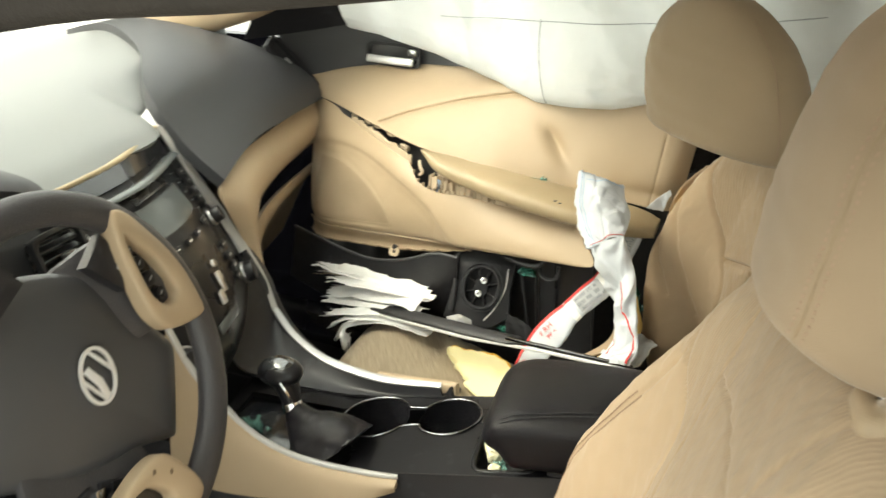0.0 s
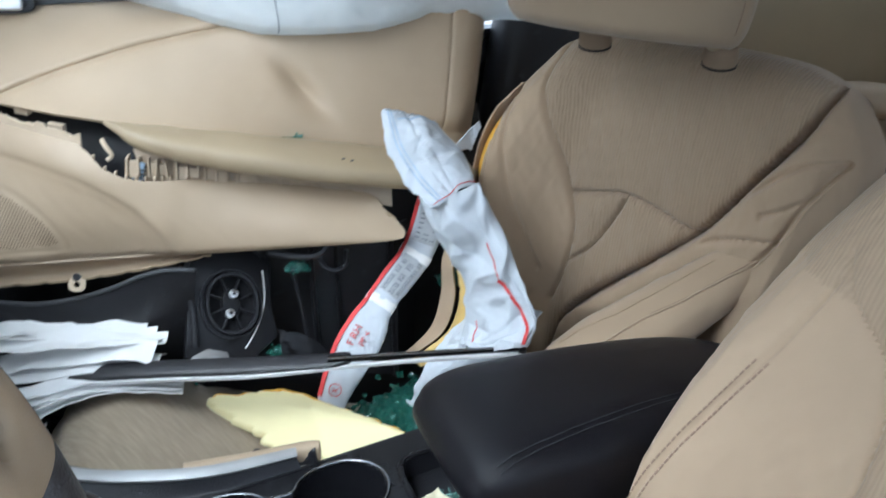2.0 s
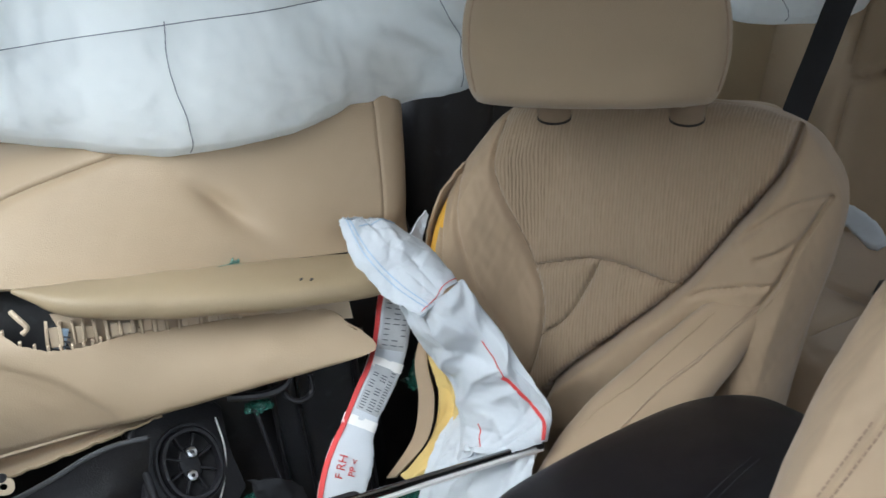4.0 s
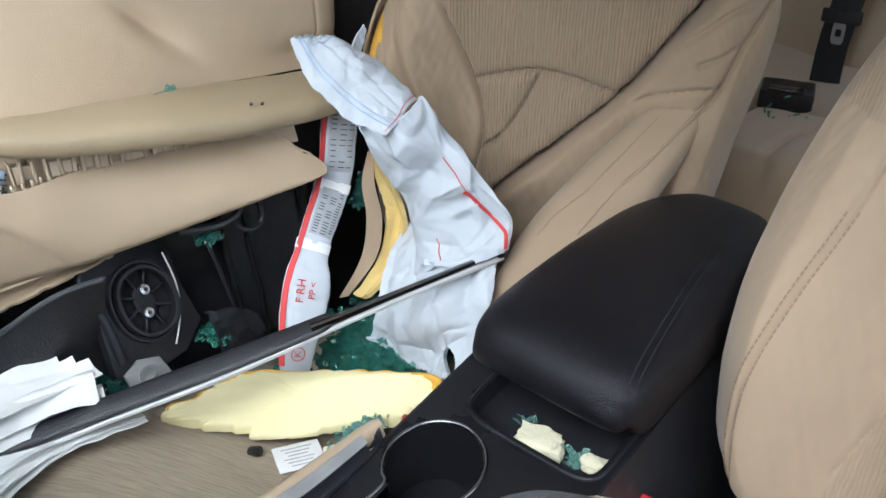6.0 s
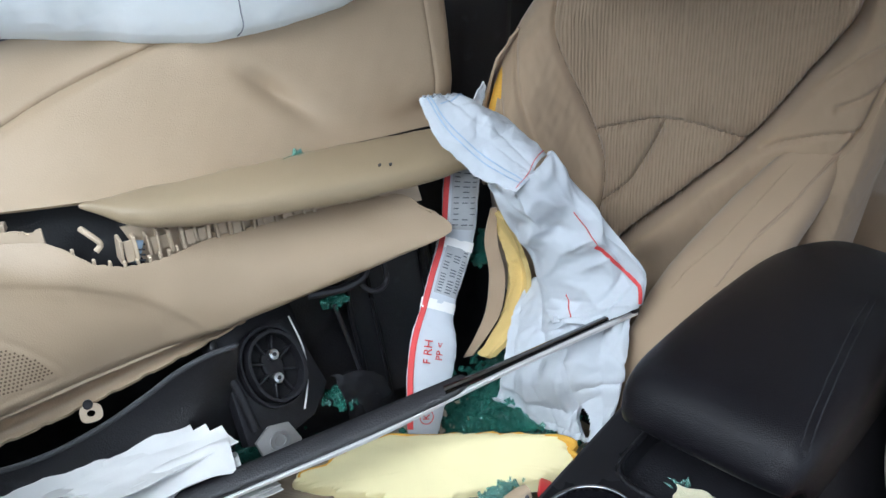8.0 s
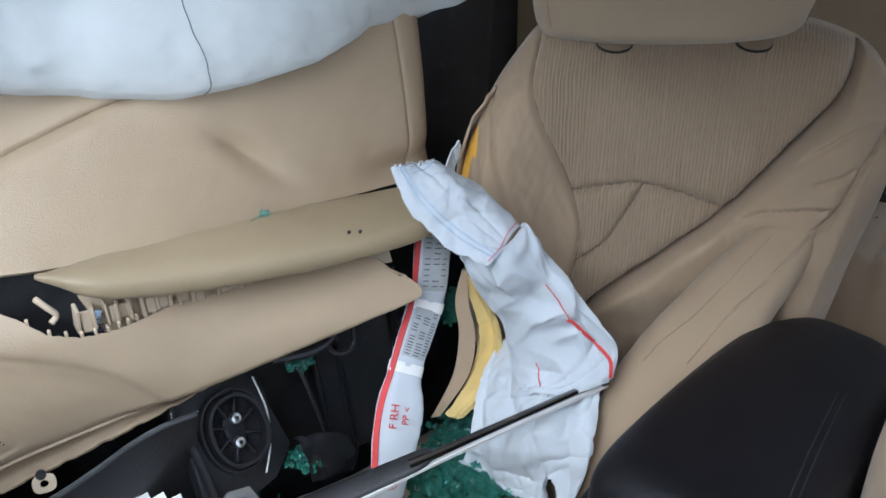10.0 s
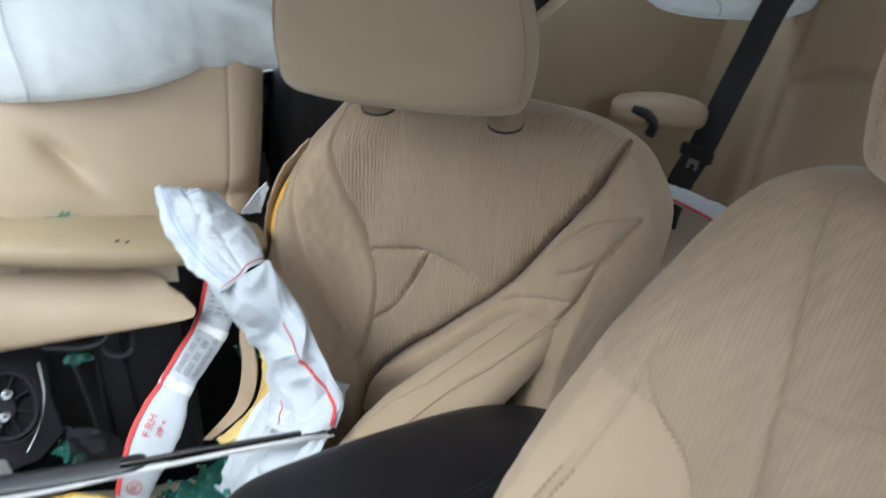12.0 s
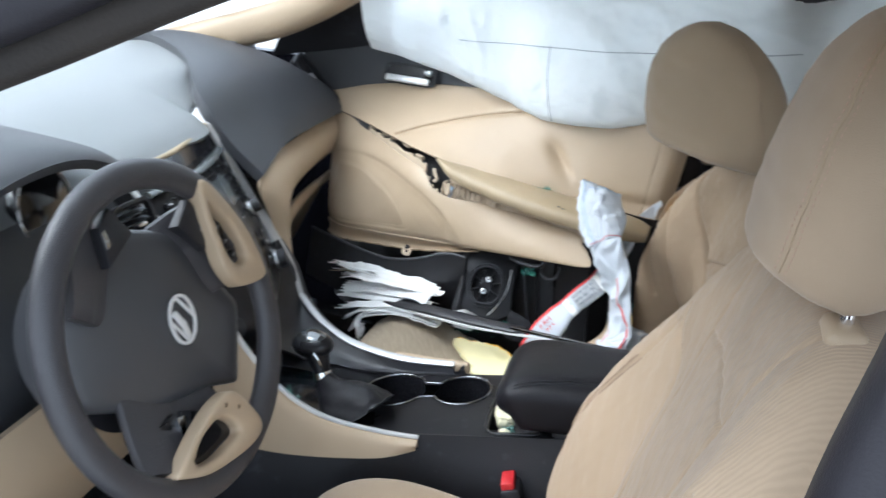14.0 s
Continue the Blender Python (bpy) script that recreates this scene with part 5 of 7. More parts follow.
for x, y, r in ((0.121, 0.103, 0.006), (0.128, 0.086, 0.008), (0.134, 0.065, 0.009), (0.141, 0.045, 0.007)):
    part("slot_button", rod(r, 0.008, pose(x, y, 0.004), 20, 0.0015), SATIN, upper_ring, "small black button in the slot")
    part("legend", box(0.006, 0.0014, 0.0004, pose(x, y, 0.0083, 0, 0, 40), 0), GREYPRINT, upper_ring)
lower_ring = loop_insert("lower_insert", LO_O, LO_H, 0.016, "tan lower spoke ring")
for x, y in ((0.019, -0.109), (0.040, -0.122)):
    part("screw_dimple", plate(oval(0.0022, 0.0030, 14), 0.0008, pose(x, y, 0.0187, 0, 0, -40), 0), HOLE, lower_ring)
for flip in (False, True):
    def at(p):
        return mirrored(p) if flip else p

    a, b, c = at((0.06, 0.06)), at((0.11, 0.066)), at((0.158, 0.062))
    part("upper_spoke", tube_grid(sweep([(*a, -0.042), (*b, -0.022), (*c, -0.006)], 24, [0.055, 0.060, 0.052], 0.011, 20, (0, 0, 1), 0.6)), WHEEL, SW)
    a, b, c = at((0.0, -0.07)), at((0.006, -0.118)), at((0.010, -0.166))
    part("lower_spoke", tube_grid(sweep([(*a, -0.044), (*b, -0.026), (*c, -0.004)], 20, [0.058, 0.054, 0.050], 0.010, 20, (0, 0, 1), 0.6)), WHEEL, SW)
    s = -1 if flip else 1
    corner = [np.array(at(q)) for q in ((0.098, 0.133), (0.113, 0.109), (0.099, 0.066), (0.062, 0.109))]

    def on_pad(u, v):
        return (corner[0] * (1 - u) + corner[1] * u) * (1 - v) + (corner[3] * (1 - u) + corner[2] * u) * v

    keys = part("button_pad", plate([tuple(q) for q in corner], 0.014, pose(0, 0, -0.010), 0.003), BLACK, SW, "black button cluster")
    part("button_bar", plate([tuple(on_pad(u, v)) for u, v in ((0.78, 0.16), (0.97, 0.16), (0.95, 0.60), (0.76, 0.60))], 0.004, pose(0, 0, 0.0015), 0.001), MIRROR, keys, "silver rocker")
    for i in range(2):
        for j in range(2):
            u0, v0 = 0.06 + 0.36 * i, 0.10 + 0.42 * j
            part("button", plate([tuple(on_pad(u, v)) for u, v in ((u0, v0), (u0 + 0.32, v0), (u0 + 0.32, v0 + 0.38), (u0, v0 + 0.38))], 0.003, pose(0, 0, 0.0005), 0.0008), SATIN, keys)
            p = on_pad(u0 + 0.16, v0 + 0.19)
            part("legend", box(0.006, 0.0014, 0.0004, pose(*p, 0.0026, 0, 0, -50), 0), PAPER, keys)
    p = at((-0.045, -0.106))
    k2 = part("button_pad", box(0.040, 0.028, 0.014, pose(*p, -0.026, 0, 0, -TURN + s * 10), 0.004), BLACK, SW)
    p = at((-0.026, -0.110))
    part("button_bar", box(0.006, 0.022, 0.005, pose(*p, -0.018, 0, 0, -TURN + s * 6), 0.001), MIRROR, k2)
    for j in range(2):
        p = at((-0.048, -0.100 - 0.013 * j))
        part("button", box(0.018, 0.011, 0.003, pose(*p, -0.0185, 0, 0, -TURN + s * 10), 0.001), SATIN, k2)

# ---- passenger door, pushed in and split ----
DOOR = thing("passenger_door", "tan passenger door trim split along its armrest and bowed inwards", "car door")
upper = surf([[(-0.515, 0.772, 0.905), (-0.435, 0.718, 0.899), (-0.30, 0.605, 0.893), (-0.19, 0.518, 0.893), (-0.08, 0.488, 0.884), (0.05, 0.476, 0.876), (0.17, 0.452, 0.868), (0.244, 0.446, 0.862), (0.275, 0.470, 0.862)],
              [(-0.525, 0.785, 0.918), (-0.435, 0.740, 0.915), (-0.30, 0.640, 0.915), (-0.19, 0.555, 0.915), (-0.08, 0.512, 0.91), (0.05, 0.487, 0.905), (0.17, 0.462, 0.90), (0.246, 0.450, 0.90), (0.278, 0.475, 0.90)],
              [(-0.53, 0.795, 0.93), (-0.43, 0.765, 0.948), (-0.30, 0.695, 0.958), (-0.19, 0.615, 0.958), (-0.08, 0.552, 0.95), (0.05, 0.512, 0.948), (0.17, 0.478, 0.952), (0.252, 0.460, 0.955), (0.286, 0.486, 0.955)],
              [(-0.54, 0.800, 0.938), (-0.43, 0.785, 0.968), (-0.30, 0.745, 0.990), (-0.19, 0.685, 1.003), (-0.08, 0.615, 1.010), (0.05, 0.548, 1.02), (0.17, 0.503, 1.03), (0.262, 0.480, 1.035), (0.298, 0.508, 1.035)],
              [(-0.54, 0.812, 0.945), (-0.43, 0.800, 0.975), (-0.30, 0.770, 1.0), (-0.19, 0.72, 1.02), (-0.08, 0.655, 1.04), (0.05, 0.585, 1.06), (0.17, 0.535, 1.10), (0.268, 0.51, 1.12), (0.306, 0.535, 1.12)]], 170, 330)
ux, uz = upper[..., 0], upper[..., 2]
dent = 0.016 * np.exp(-(((ux - 0.052) * 0.69 - (uz - 0.934) * 0.72) / 0.035) ** 2 - (((ux - 0.052) * 0.72 + (uz - 0.934) * 0.69) / 0.013) ** 2)
dent = dent + 0.010 * np.exp(-((ux - 0.22) / 0.05) ** 2 - ((uz - 0.885) / 0.015) ** 2)
upper[..., 1] += dent + 0.0015 * waves(upper, 10, 31)
line = groove(ux, uz, [[(-0.325, 0.898), (-0.25, 0.932), (-0.17, 0.962), (-0.10, 0.983), (-0.03, 1.002), (0.05, 1.02)]], 0.0024, 0.015)
line = line + groove(ux, uz, [[(0.226, 0.862), (0.231, 0.90), (0.237, 0.955), (0.245, 1.035), (0.25, 1.09)]], 0.002, 0.003)
line = line + 0.005 * (0.5 + 0.5 * np.tanh((uz - np.interp(ux, [-0.325, -0.25, -0.17, -0.10, -0.03, 0.05], [0.898, 0.932, 0.962, 0.983, 1.002, 1.02])) / 0.004)) * np.clip((ux + 0.34) / 0.06, 0, 1) * np.clip((0.10 - ux) / 0.05, 0, 1)
upper[..., 1] += line
part("upper_panel", slab(upper, 0.004), TAN, DOOR, "tan vinyl upper trim, creased and bowed", 60)
lower = surf([[(-0.515, 0.766, 0.902), (-0.435, 0.711, 0.890), (-0.32, 0.603, 0.876), (-0.235, 0.525, 0.869), (-0.15, 0.480, 0.851), (-0.08, 0.463, 0.840), (0.05, 0.425, 0.830), (0.125, 0.392, 0.826)],
              [(-0.512, 0.742, 0.87), (-0.435, 0.680, 0.855), (-0.32, 0.578, 0.842), (-0.235, 0.500, 0.839), (-0.15, 0.462, 0.825), (-0.08, 0.446, 0.820), (0.05, 0.409, 0.815), (0.132, 0.376, 0.812)],
              [(-0.495, 0.678, 0.78), (-0.43, 0.600, 0.775), (-0.32, 0.535, 0.778), (-0.235, 0.482, 0.779), (-0.15, 0.449, 0.783), (-0.08, 0.430, 0.786), (0.05, 0.388, 0.792), (0.150, 0.358, 0.790)],
              [(-0.475, 0.622, 0.712), (-0.425, 0.550, 0.722), (-0.32, 0.508, 0.730), (-0.235, 0.483, 0.737), (-0.15, 0.450, 0.748), (-0.08, 0.424, 0.757), (0.05, 0.380, 0.772), (0.146, 0.352, 0.780)],
              [(-0.465, 0.612, 0.690), (-0.42, 0.548, 0.700), (-0.32, 0.512, 0.712), (-0.235, 0.490, 0.721), (-0.15, 0.457, 0.735), (-0.08, 0.430, 0.746), (0.05, 0.384, 0.764), (0.140, 0.356, 0.774)]], 90, 200)
for j in range(172, 200):
    cut = np.interp(j, [171, 190, 194, 199], [0.0, 0.0, 0.03, 0.36])
    foot = np.interp(j, [172, 188, 199], [1.0, 0.93, 0.74]) - 0.02 * abs(math.sin(j * 0.9))
    rows_ = np.linspace(cut * 89, max(foot, cut + 0.04) * 89, 90)
    lo_ = np.clip(rows_.astype(int), 0, 88)
    lower[:, j] = lower[lo_, j] * (1 - (rows_ - lo_))[:, None] + lower[lo_ + 1, j] * (rows_ - lo_)[:, None]
for j in range(87, 170):
    cut = np.interp(j, [87, 90, 96, 104, 114, 140, 169], [0.0, 0.05, 0.18, 0.21, 0.19, 0.10, 0.0]) + 0.004 * math.sin(j * 1.7)
    r_ = np.arange(90) / 89
    r_ = 89 * np.where(r_ < 0.35, cut + r_ * (0.35 - cut) / 0.35, r_)
    lo_ = np.clip(r_.astype(int), 0, 88)
    lower[:, j] = lower[lo_, j] * (1 - (r_ - lo_))[:, None] + lower[lo_ + 1, j] * (r_ - lo_)[:, None]
lx, lz = lower[..., 0], lower[..., 2]
for j in range(200):
    w_ = min(1.0, max(0.0, (-0.435 - lower[0, j, 0]) / 0.03))
    k = np.argmin(abs(upper[0, :, 0] - lower[0, j, 0]))
    shut = (upper[0, k] + (0, -0.001, -0.002) - lower[0, j]) * (0, 1, 1)
    lower[:22, j] += np.linspace(1, 0, 22)[:, None] * shut * w_
lower[..., 1] += 0.0012 * waves(lower, 10, 33)
SWOOP = [(-0.50, 0.820), (-0.454, 0.832), (-0.39, 0.840), (-0.33, 0.839), (-0.27, 0.833), (-0.223, 0.823), (-0.169, 0.793), (-0.132, 0.753), (-0.12, 0.735)]
step = groove(lx, lz, [SWOOP], 0.004, 0.0015)
inside = 0.5 + 0.5 * np.tanh((np.interp(lx, [q[0] for q in SWOOP], [q[1] for q in SWOOP]) - lz) / 0.010)
GRILLE = [(-0.47, 0.812), (-0.42, 0.818), (-0.376, 0.815), (-0.31, 0.796), (-0.274, 0.773), (-0.253, 0.739)]
step = step + groove(lx, lz, [GRILLE + [(-0.30, 0.731), (-0.36, 0.722), (-0.44, 0.710)]], 0.003, 0.0012)
lower[..., 1] += step + 0.009 * inside * np.clip((-0.11 - lx) / 0.05, 0, 1)
lower[:3, -26:, 2] += 0.002 * waves(lower[:3, -26:], 60, 2)
part("lower_panel", slab(lower, 0.0035), TAN, DOOR, "tan vinyl lower trim torn off at its rear end", 60)
# speaker grille: fine holes as a mesh of small rows
GRN = normals(lower)
hole_v, hole_f = [], []
for i in range(62):
    for j in range(34):
        x, z = -0.462 + 0.0036 * i + 0.0018 * (j % 2), 0.708 + 0.0034 * j
        edge = np.interp(x, [q[0] for q in GRILLE], [q[1] for q in GRILLE])
        if z > edge - 0.006 or x > -0.257 or z < 0.745 + 0.175 * (x + 0.253):
            continue
        d = (lx - x) ** 2 + (lz - z) ** 2
        k = np.unravel_index(np.argmin(d), d.shape)
        c = np.array([x, lower[k][1] - (GRN[k][0] * (x - lx[k]) + GRN[k][2] * (z - lz[k])) / GRN[k][1], z])
        nn = GRN[k] if GRN[k][1] < 0 else -GRN[k]
        c = c + nn * (0.0008 + (0.0035 if GRN[k][1] > 0 else 0.0))
        t1 = np.cross(nn, (0, 0, 1))
        t1 /= np.linalg.norm(t1)
        t2 = np.cross(nn, t1)
        b0 = len(hole_v)
        for q in range(6):
            a = q * math.pi / 3
            hole_v.append(c + 0.0012 * (math.cos(a) * t1 + math.sin(a) * t2))
        hole_f.append(tuple(range(b0, b0 + 6)))
gr = part("speaker_grille", (np.array(hole_v), hole_f), HOLE, DOOR, "perforated tan speaker grille")
gr["kind"] = "stuff"
# armrest and the broken edge under it
arm = sweep([(-0.196, 0.498, 0.900), (-0.180, 0.491, 0.895), (-0.14, 0.480, 0.882), (-0.06, 0.462, 0.871), (0.04, 0.436, 0.863), (0.13, 0.411, 0.858), (0.205, 0.393, 0.855), (0.245, 0.388, 0.852)], 70, [0.002, 0.010, 0.030, 0.044, 0.054, 0.054, 0.044, 0.03], [0.0015, 0.006, 0.015, 0.019, 0.020, 0.019, 0.018, 0.012], 30, (0, 0, 1), 0.75)
arm[..., 2] += 0.0012 * waves(arm, 25, 9)
ar = part("armrest", tube_grid(arm), TAN_DARK, DOOR, "olive tan padded armrest pulled out of the trim", 60)
for x, y, z in ((0.074, 0.379, 0.8795), (0.083, 0.372, 0.879)):
    part("scuff", plate(oval(0.0035, 0.0018, 10), 0.001, pose(x, y, z, 0, 0, 40), 0), BLACK, ar, "dark scuff mark")
random.seed(5)
back_strip = surf([[(-0.165, 0.492, 0.868), (-0.06, 0.463, 0.856), (0.05, 0.430, 0.846), (0.145, 0.404, 0.838)], [(-0.15, 0.484, 0.822), (-0.06, 0.457, 0.818), (0.05, 0.424, 0.816), (0.145, 0.394, 0.808)]], 6, 40)
part("torn_web", slab(back_strip, 0.002), RAW, DOOR, "raw tan web behind the broken ribs")
front_strip = surf([[(-0.41, 0.703, 0.8925), (-0.32, 0.618, 0.886), (-0.225, 0.528, 0.880)], [(-0.41, 0.702, 0.876), (-0.32, 0.617, 0.866), (-0.225, 0.527, 0.858)]], 6, 80)
ragged = np.random.RandomState(12)
front_strip[0, :, 2] -= 0.006 * np.repeat(ragged.rand(20), 4) + 0.0015 * ragged.rand(80)
front_strip[1, :, 2] -= 0.003 * np.repeat(ragged.rand(20), 4)
part("torn_web", slab(front_strip, 0.002), RAW, DOOR, "ragged tan web in the open seam")
x, k = -0.172, 0
while x < 0.10:
    t = (x + 0.18) / 0.28
    y = 0.492 - 0.275 * (x + 0.185)
    tall = random.uniform(0.020, 0.028) * (1 - 0.55 * t)
    part("broken_rib", box(random.uniform(0.0022, 0.0040), 0.018, tall, pose(x, y, 0.848 - 0.010 * t, random.uniform(-6, 6), random.uniform(-5, 5), -16 + random.uniform(-5, 5)), 0.0006, 1), RAW, DOOR)
    if k % 3 != 1:
        part("rib_plate", box(0.009, 0.0025, tall * random.uniform(0.6, 0.95), pose(x + 0.0055, y - 0.006 + random.uniform(-0.002, 0.002), 0.846 - 0.010 * t, random.uniform(-8, 8), 0, -16), 0.0006, 1), RAW, DOOR)
    x, k = x + random.uniform(0.009, 0.014), k + 1
teeth = lower[0, 92:150]
for k in range(1, 57, 4):
    q = teeth[k]
    part("edge_tooth", box(0.0030, 0.006, 0.007, pose(q[0], q[1] + 0.004, q[2] + 0.001, 0, random.uniform(-10, 10), -16), 0.0006, 1), RAW, DOOR)
blue = part("wiring_tape", box(0.012, 0.003, 0.026, pose(-0.160, 0.482, 0.842, 10, 18, -16), 0.001), BLUETHREAD, DOOR, "pale blue striped tape behind the tear")
for k in range(4):
    part("tape_bar", box(0.010, 0.0008, 0.0016, pose(-0.158 - 0.0012 * k + 0.003, 0.4795 - 0.0008 * k, 0.849 - 0.005 * k, 10, 18, -16), 0), INK, blue)
for x in (-0.405, -0.362, -0.335, -0.292, -0.252):
    part("broken_rib", box(random.uniform(0.016, 0.030), 0.008, random.uniform(0.006, 0.011), pose(x, 0.712 - 0.90 * (x + 0.42) + 0.014, 0.888 - 0.012 * (x > -0.28), 10, 0, -41), 0.001, 1), RAW, DOOR)
part("clip_hook", tube_grid(sweep([(-0.20, 0.500, 0.878), (-0.196, 0.490, 0.872), (-0.190, 0.486, 0.862), (-0.196, 0.486, 0.856)], 16, 0.003, 0.003, 8)), RAW, DOOR, "broken tan clip")
ledge_top = [(-0.47, 0.613, 0.688), (-0.42, 0.551, 0.699), (-0.32, 0.515, 0.711), (-0.235, 0.493, 0.720), (-0.15, 0.460, 0.734), (-0.08, 0.433, 0.745)]
ledge = surf([[(x, y + a, z - d * np.interp(x, [-0.47, -0.2, -0.08], [1.0, 0.8, 0.15])) for x, y, z in ledge_top] for a, d in ((0.004, 0.0), (0.014, 0.010), (0.018, 0.024), (0.012, 0.030), (0.006, 0.031))], 16, 90)
ledge[-3:, :, 2] += 0.0016 * (np.sin(np.arange(90) * 0.9) > 0.6)
part("ledge", slab(ledge, 0.003), TAN, DOOR, "tan lower flange of the trim in its own shade")
tab = part("fixing_tab", ring_plate(oval(0.011, 0.009, 24, 0.7), oval(0.004, 0.0035, 24, 1), 0.003, frame_of((-0.242, 0.486, 0.692), (0.9, -0.35, 0), (-0.3, -0.8, 0.4))), RAW, DOOR, "tan fixing tab with a screw")
part("tab_screw", rod(0.005, 0.005, frame_of((-0.242, 0.489, 0.701), (0.9, -0.35, 0), (-0.3, -0.8, 0.4)), 12), BLACK, tab)
sill_g = surf([[(-0.56, 0.80, 0.925), (-0.43, 0.788, 0.972), (-0.30, 0.757, 0.996), (-0.19, 0.70, 1.014), (-0.08, 0.632, 1.03)], [(-0.58, 0.81, 0.96), (-0.43, 0.790, 1.01), (-0.30, 0.76, 1.03), (-0.19, 0.71, 1.045), (-0.08, 0.645, 1.06)], [(-0.62, 0.81, 1.02), (-0.43, 0.795, 1.07), (-0.30, 0.77, 1.09), (-0.19, 0.72, 1.10), (-0.08, 0.66, 1.11)], [(-0.64, 0.84, 1.035), (-0.43, 0.83, 1.085), (-0.30, 0.81, 1.10), (-0.19, 0.76, 1.11), (-0.08, 0.70, 1.12)]], 30, 50)
part("sill_trim", slab(sill_g, 0.004), GREY, DOOR, "charcoal door sill trim with the handle cup")
hm = frame_of((-0.335, 0.757, 1.012), (0.93, -0.36, 0.06), (-0.35, -0.93, 0.15))
cup = part("handle_bezel", ring_plate(oval(0.072, 0.024, 40, 0.4), oval(0.066, 0.018, 40, 0.4), 0.006, hm), BLACK, DOOR, "black handle recess")
part("recess", plate(oval(0.067, 0.019, 40, 0.4), 0.002, hm, 0), GLOSS, cup)
part("pull_lever", box(0.122, 0.016, 0.010, hm @ pose(-0.004, -0.012, 0.009, -14), 0.004), EMBLEM, cup, "chromed door lever")
part("lock_button", box(0.020, 0.014, 0.010, hm @ pose(0.052, 0.008, 0.006), 0.003), CHROME, cup)
# inner door behind the trim
inner = surf([[(x, y + 0.045 + 0.07 * max(0, (z - 0.75) / 0.15), z) for x, y in ((-0.50, 0.74), (-0.35, 0.62), (-0.2, 0.52), (-0.05, 0.465), (0.1, 0.435), (0.32, 0.44))] for z in (0.42, 0.6, 0.75, 0.9)], 30, 50)
inner[..., 1] += 0.01 * waves(inner, 12, 41)
# black sheet also stands in for the shade inside the door
part("inner_skin", slab(inner, 0.006), BLACK, DOOR, "black inner door skin that keeps the cavity behind the gap dark", 60)

# window regulator module, hanging free under the trim
MODULE = thing("regulator_module", "black plastic window regulator plate with two bright screws", "door part")
MM = frame_of((-0.056, 0.440, 0.667), (0.99, 0.06, 0.0), (-0.02, -0.87, 0.49))
part("carrier", plate([(-0.066, -0.062), (-0.03, -0.078), (0.025, -0.074), (0.058, -0.05), (0.054, 0.0), (0.060, 0.05), (0.042, 0.072), (-0.02, 0.078), (-0.058, 0.062), (-0.054, 0.01)], 0.014, MM @ pose(0, 0, -0.018), 0.004), BLACK, MODULE, "cracked black carrier plate")
part("drum_ring", ring_plate(oval(0.034, 0.040, 44, 0.9), oval(0.0305, 0.0365, 44, 0.9), 0.016, MM @ pose(0, 0, -0.003)), BLACK, MODULE, "raised oval ring")
part("drum_ring", ring_plate(oval(0.040, 0.046, 44, 0.9), oval(0.0375, 0.0435, 44, 0.9), 0.009, MM @ pose(0, 0, -0.003)), BLACK, MODULE)
for a in range(8):
    t = a * math.pi / 4 + 0.3
    part("rib", box(0.020, 0.0028, 0.008, MM @ pose(0.021 * math.cos(t), 0.026 * math.sin(t), 0.001, 0, 0, math.degrees(t)), 0.0008, 1), BLACK, MODULE)
part("hub", tube_grid(sweep([tuple(MM @ Vector((0, 0, z))) for z in (-0.003, 0.001, 0.003, 0.0032)], 10, [0.013, 0.013, 0.011, 0.002], [0.020, 0.020, 0.017, 0.003], 24, tuple(MM.to_3x3() @ Vector((0, 1, 0))))), SATIN, MODULE, "black boss between the screws")
part("well", plate(oval(0.031, 0.037, 44, 0.9), 0.0015, MM @ pose(0, 0, -0.0035), 0), CARPET, MODULE, "deep black recess")
for d in (0.0125, -0.0125):
    sc = part("screw", rod(0.0062, 0.008, MM @ pose(d * 0.3, d, 0.006), 20, 0.001), CHROME, MODULE, "bright pan head screw")
    part("socket", rod(0.0024, 0.002, MM @ pose(d * 0.3, d, 0.0103), 6), BLACK, sc)
part("bracket", plate([(-0.05, -0.02), (-0.012, -0.024), (0.0, -0.012), (-0.006, 0.012), (-0.03, 0.02), (-0.052, 0.012)], 0.004, MM @ pose(-0.006, -0.074, -0.004), 0.001), STRIP, MODULE, "bare steel bracket")
part("bracket_pressing", ring_plate(oval(0.013, 0.010, 24), oval(0.008, 0.006, 24), 0.002, MM @ pose(-0.032, -0.074, 0.0)), STEEL, MODULE, "pressed ring in the bracket")
part("split_edge", tube_grid(sweep([tuple(MM @ Vector(q)) for q in ((0.046, 0.04, 0.001), (0.044, 0.0, 0.002), (0.03, -0.035, 0.002), (0.012, -0.06, 0.001))], 24, 0.0012, 0.0012, 6)), PAPER, MODULE, "whitened crack")
sheet = surf([[(0.045 + 0.11 * q + dx, 0.428 - 0.013 * q + dy + 0.006 * math.sin(5 * q), z) for q in (0, 0.33, 0.66, 1)] for z, dx, dy in ((0.765, 0.0, 0.0), (0.70, 0.004, 0.0), (0.63, 0.010, -0.003), (0.55, 0.018, -0.004))], 30, 30)
part("door_sheet", slab(sheet, 0.004), BLACK, MODULE, "flat black inner door sheet")
for j, rr in ((0, 0.0035), (9, 0.0022), (27, 0.004)):
    part("bead", tube_grid(sweep(sheet[1::4, j] - np.array((0, 0.003, 0)), 30, rr, rr, 10)), SATIN, MODULE, "pressed bead of the sheet")
side_sheet = surf([[(0.150, 0.405, 0.775), (0.178, 0.428, 0.775)], [(0.158, 0.396, 0.68), (0.19, 0.424, 0.68)], [(0.165, 0.388, 0.56), (0.20, 0.418, 0.56)]], 20, 8)
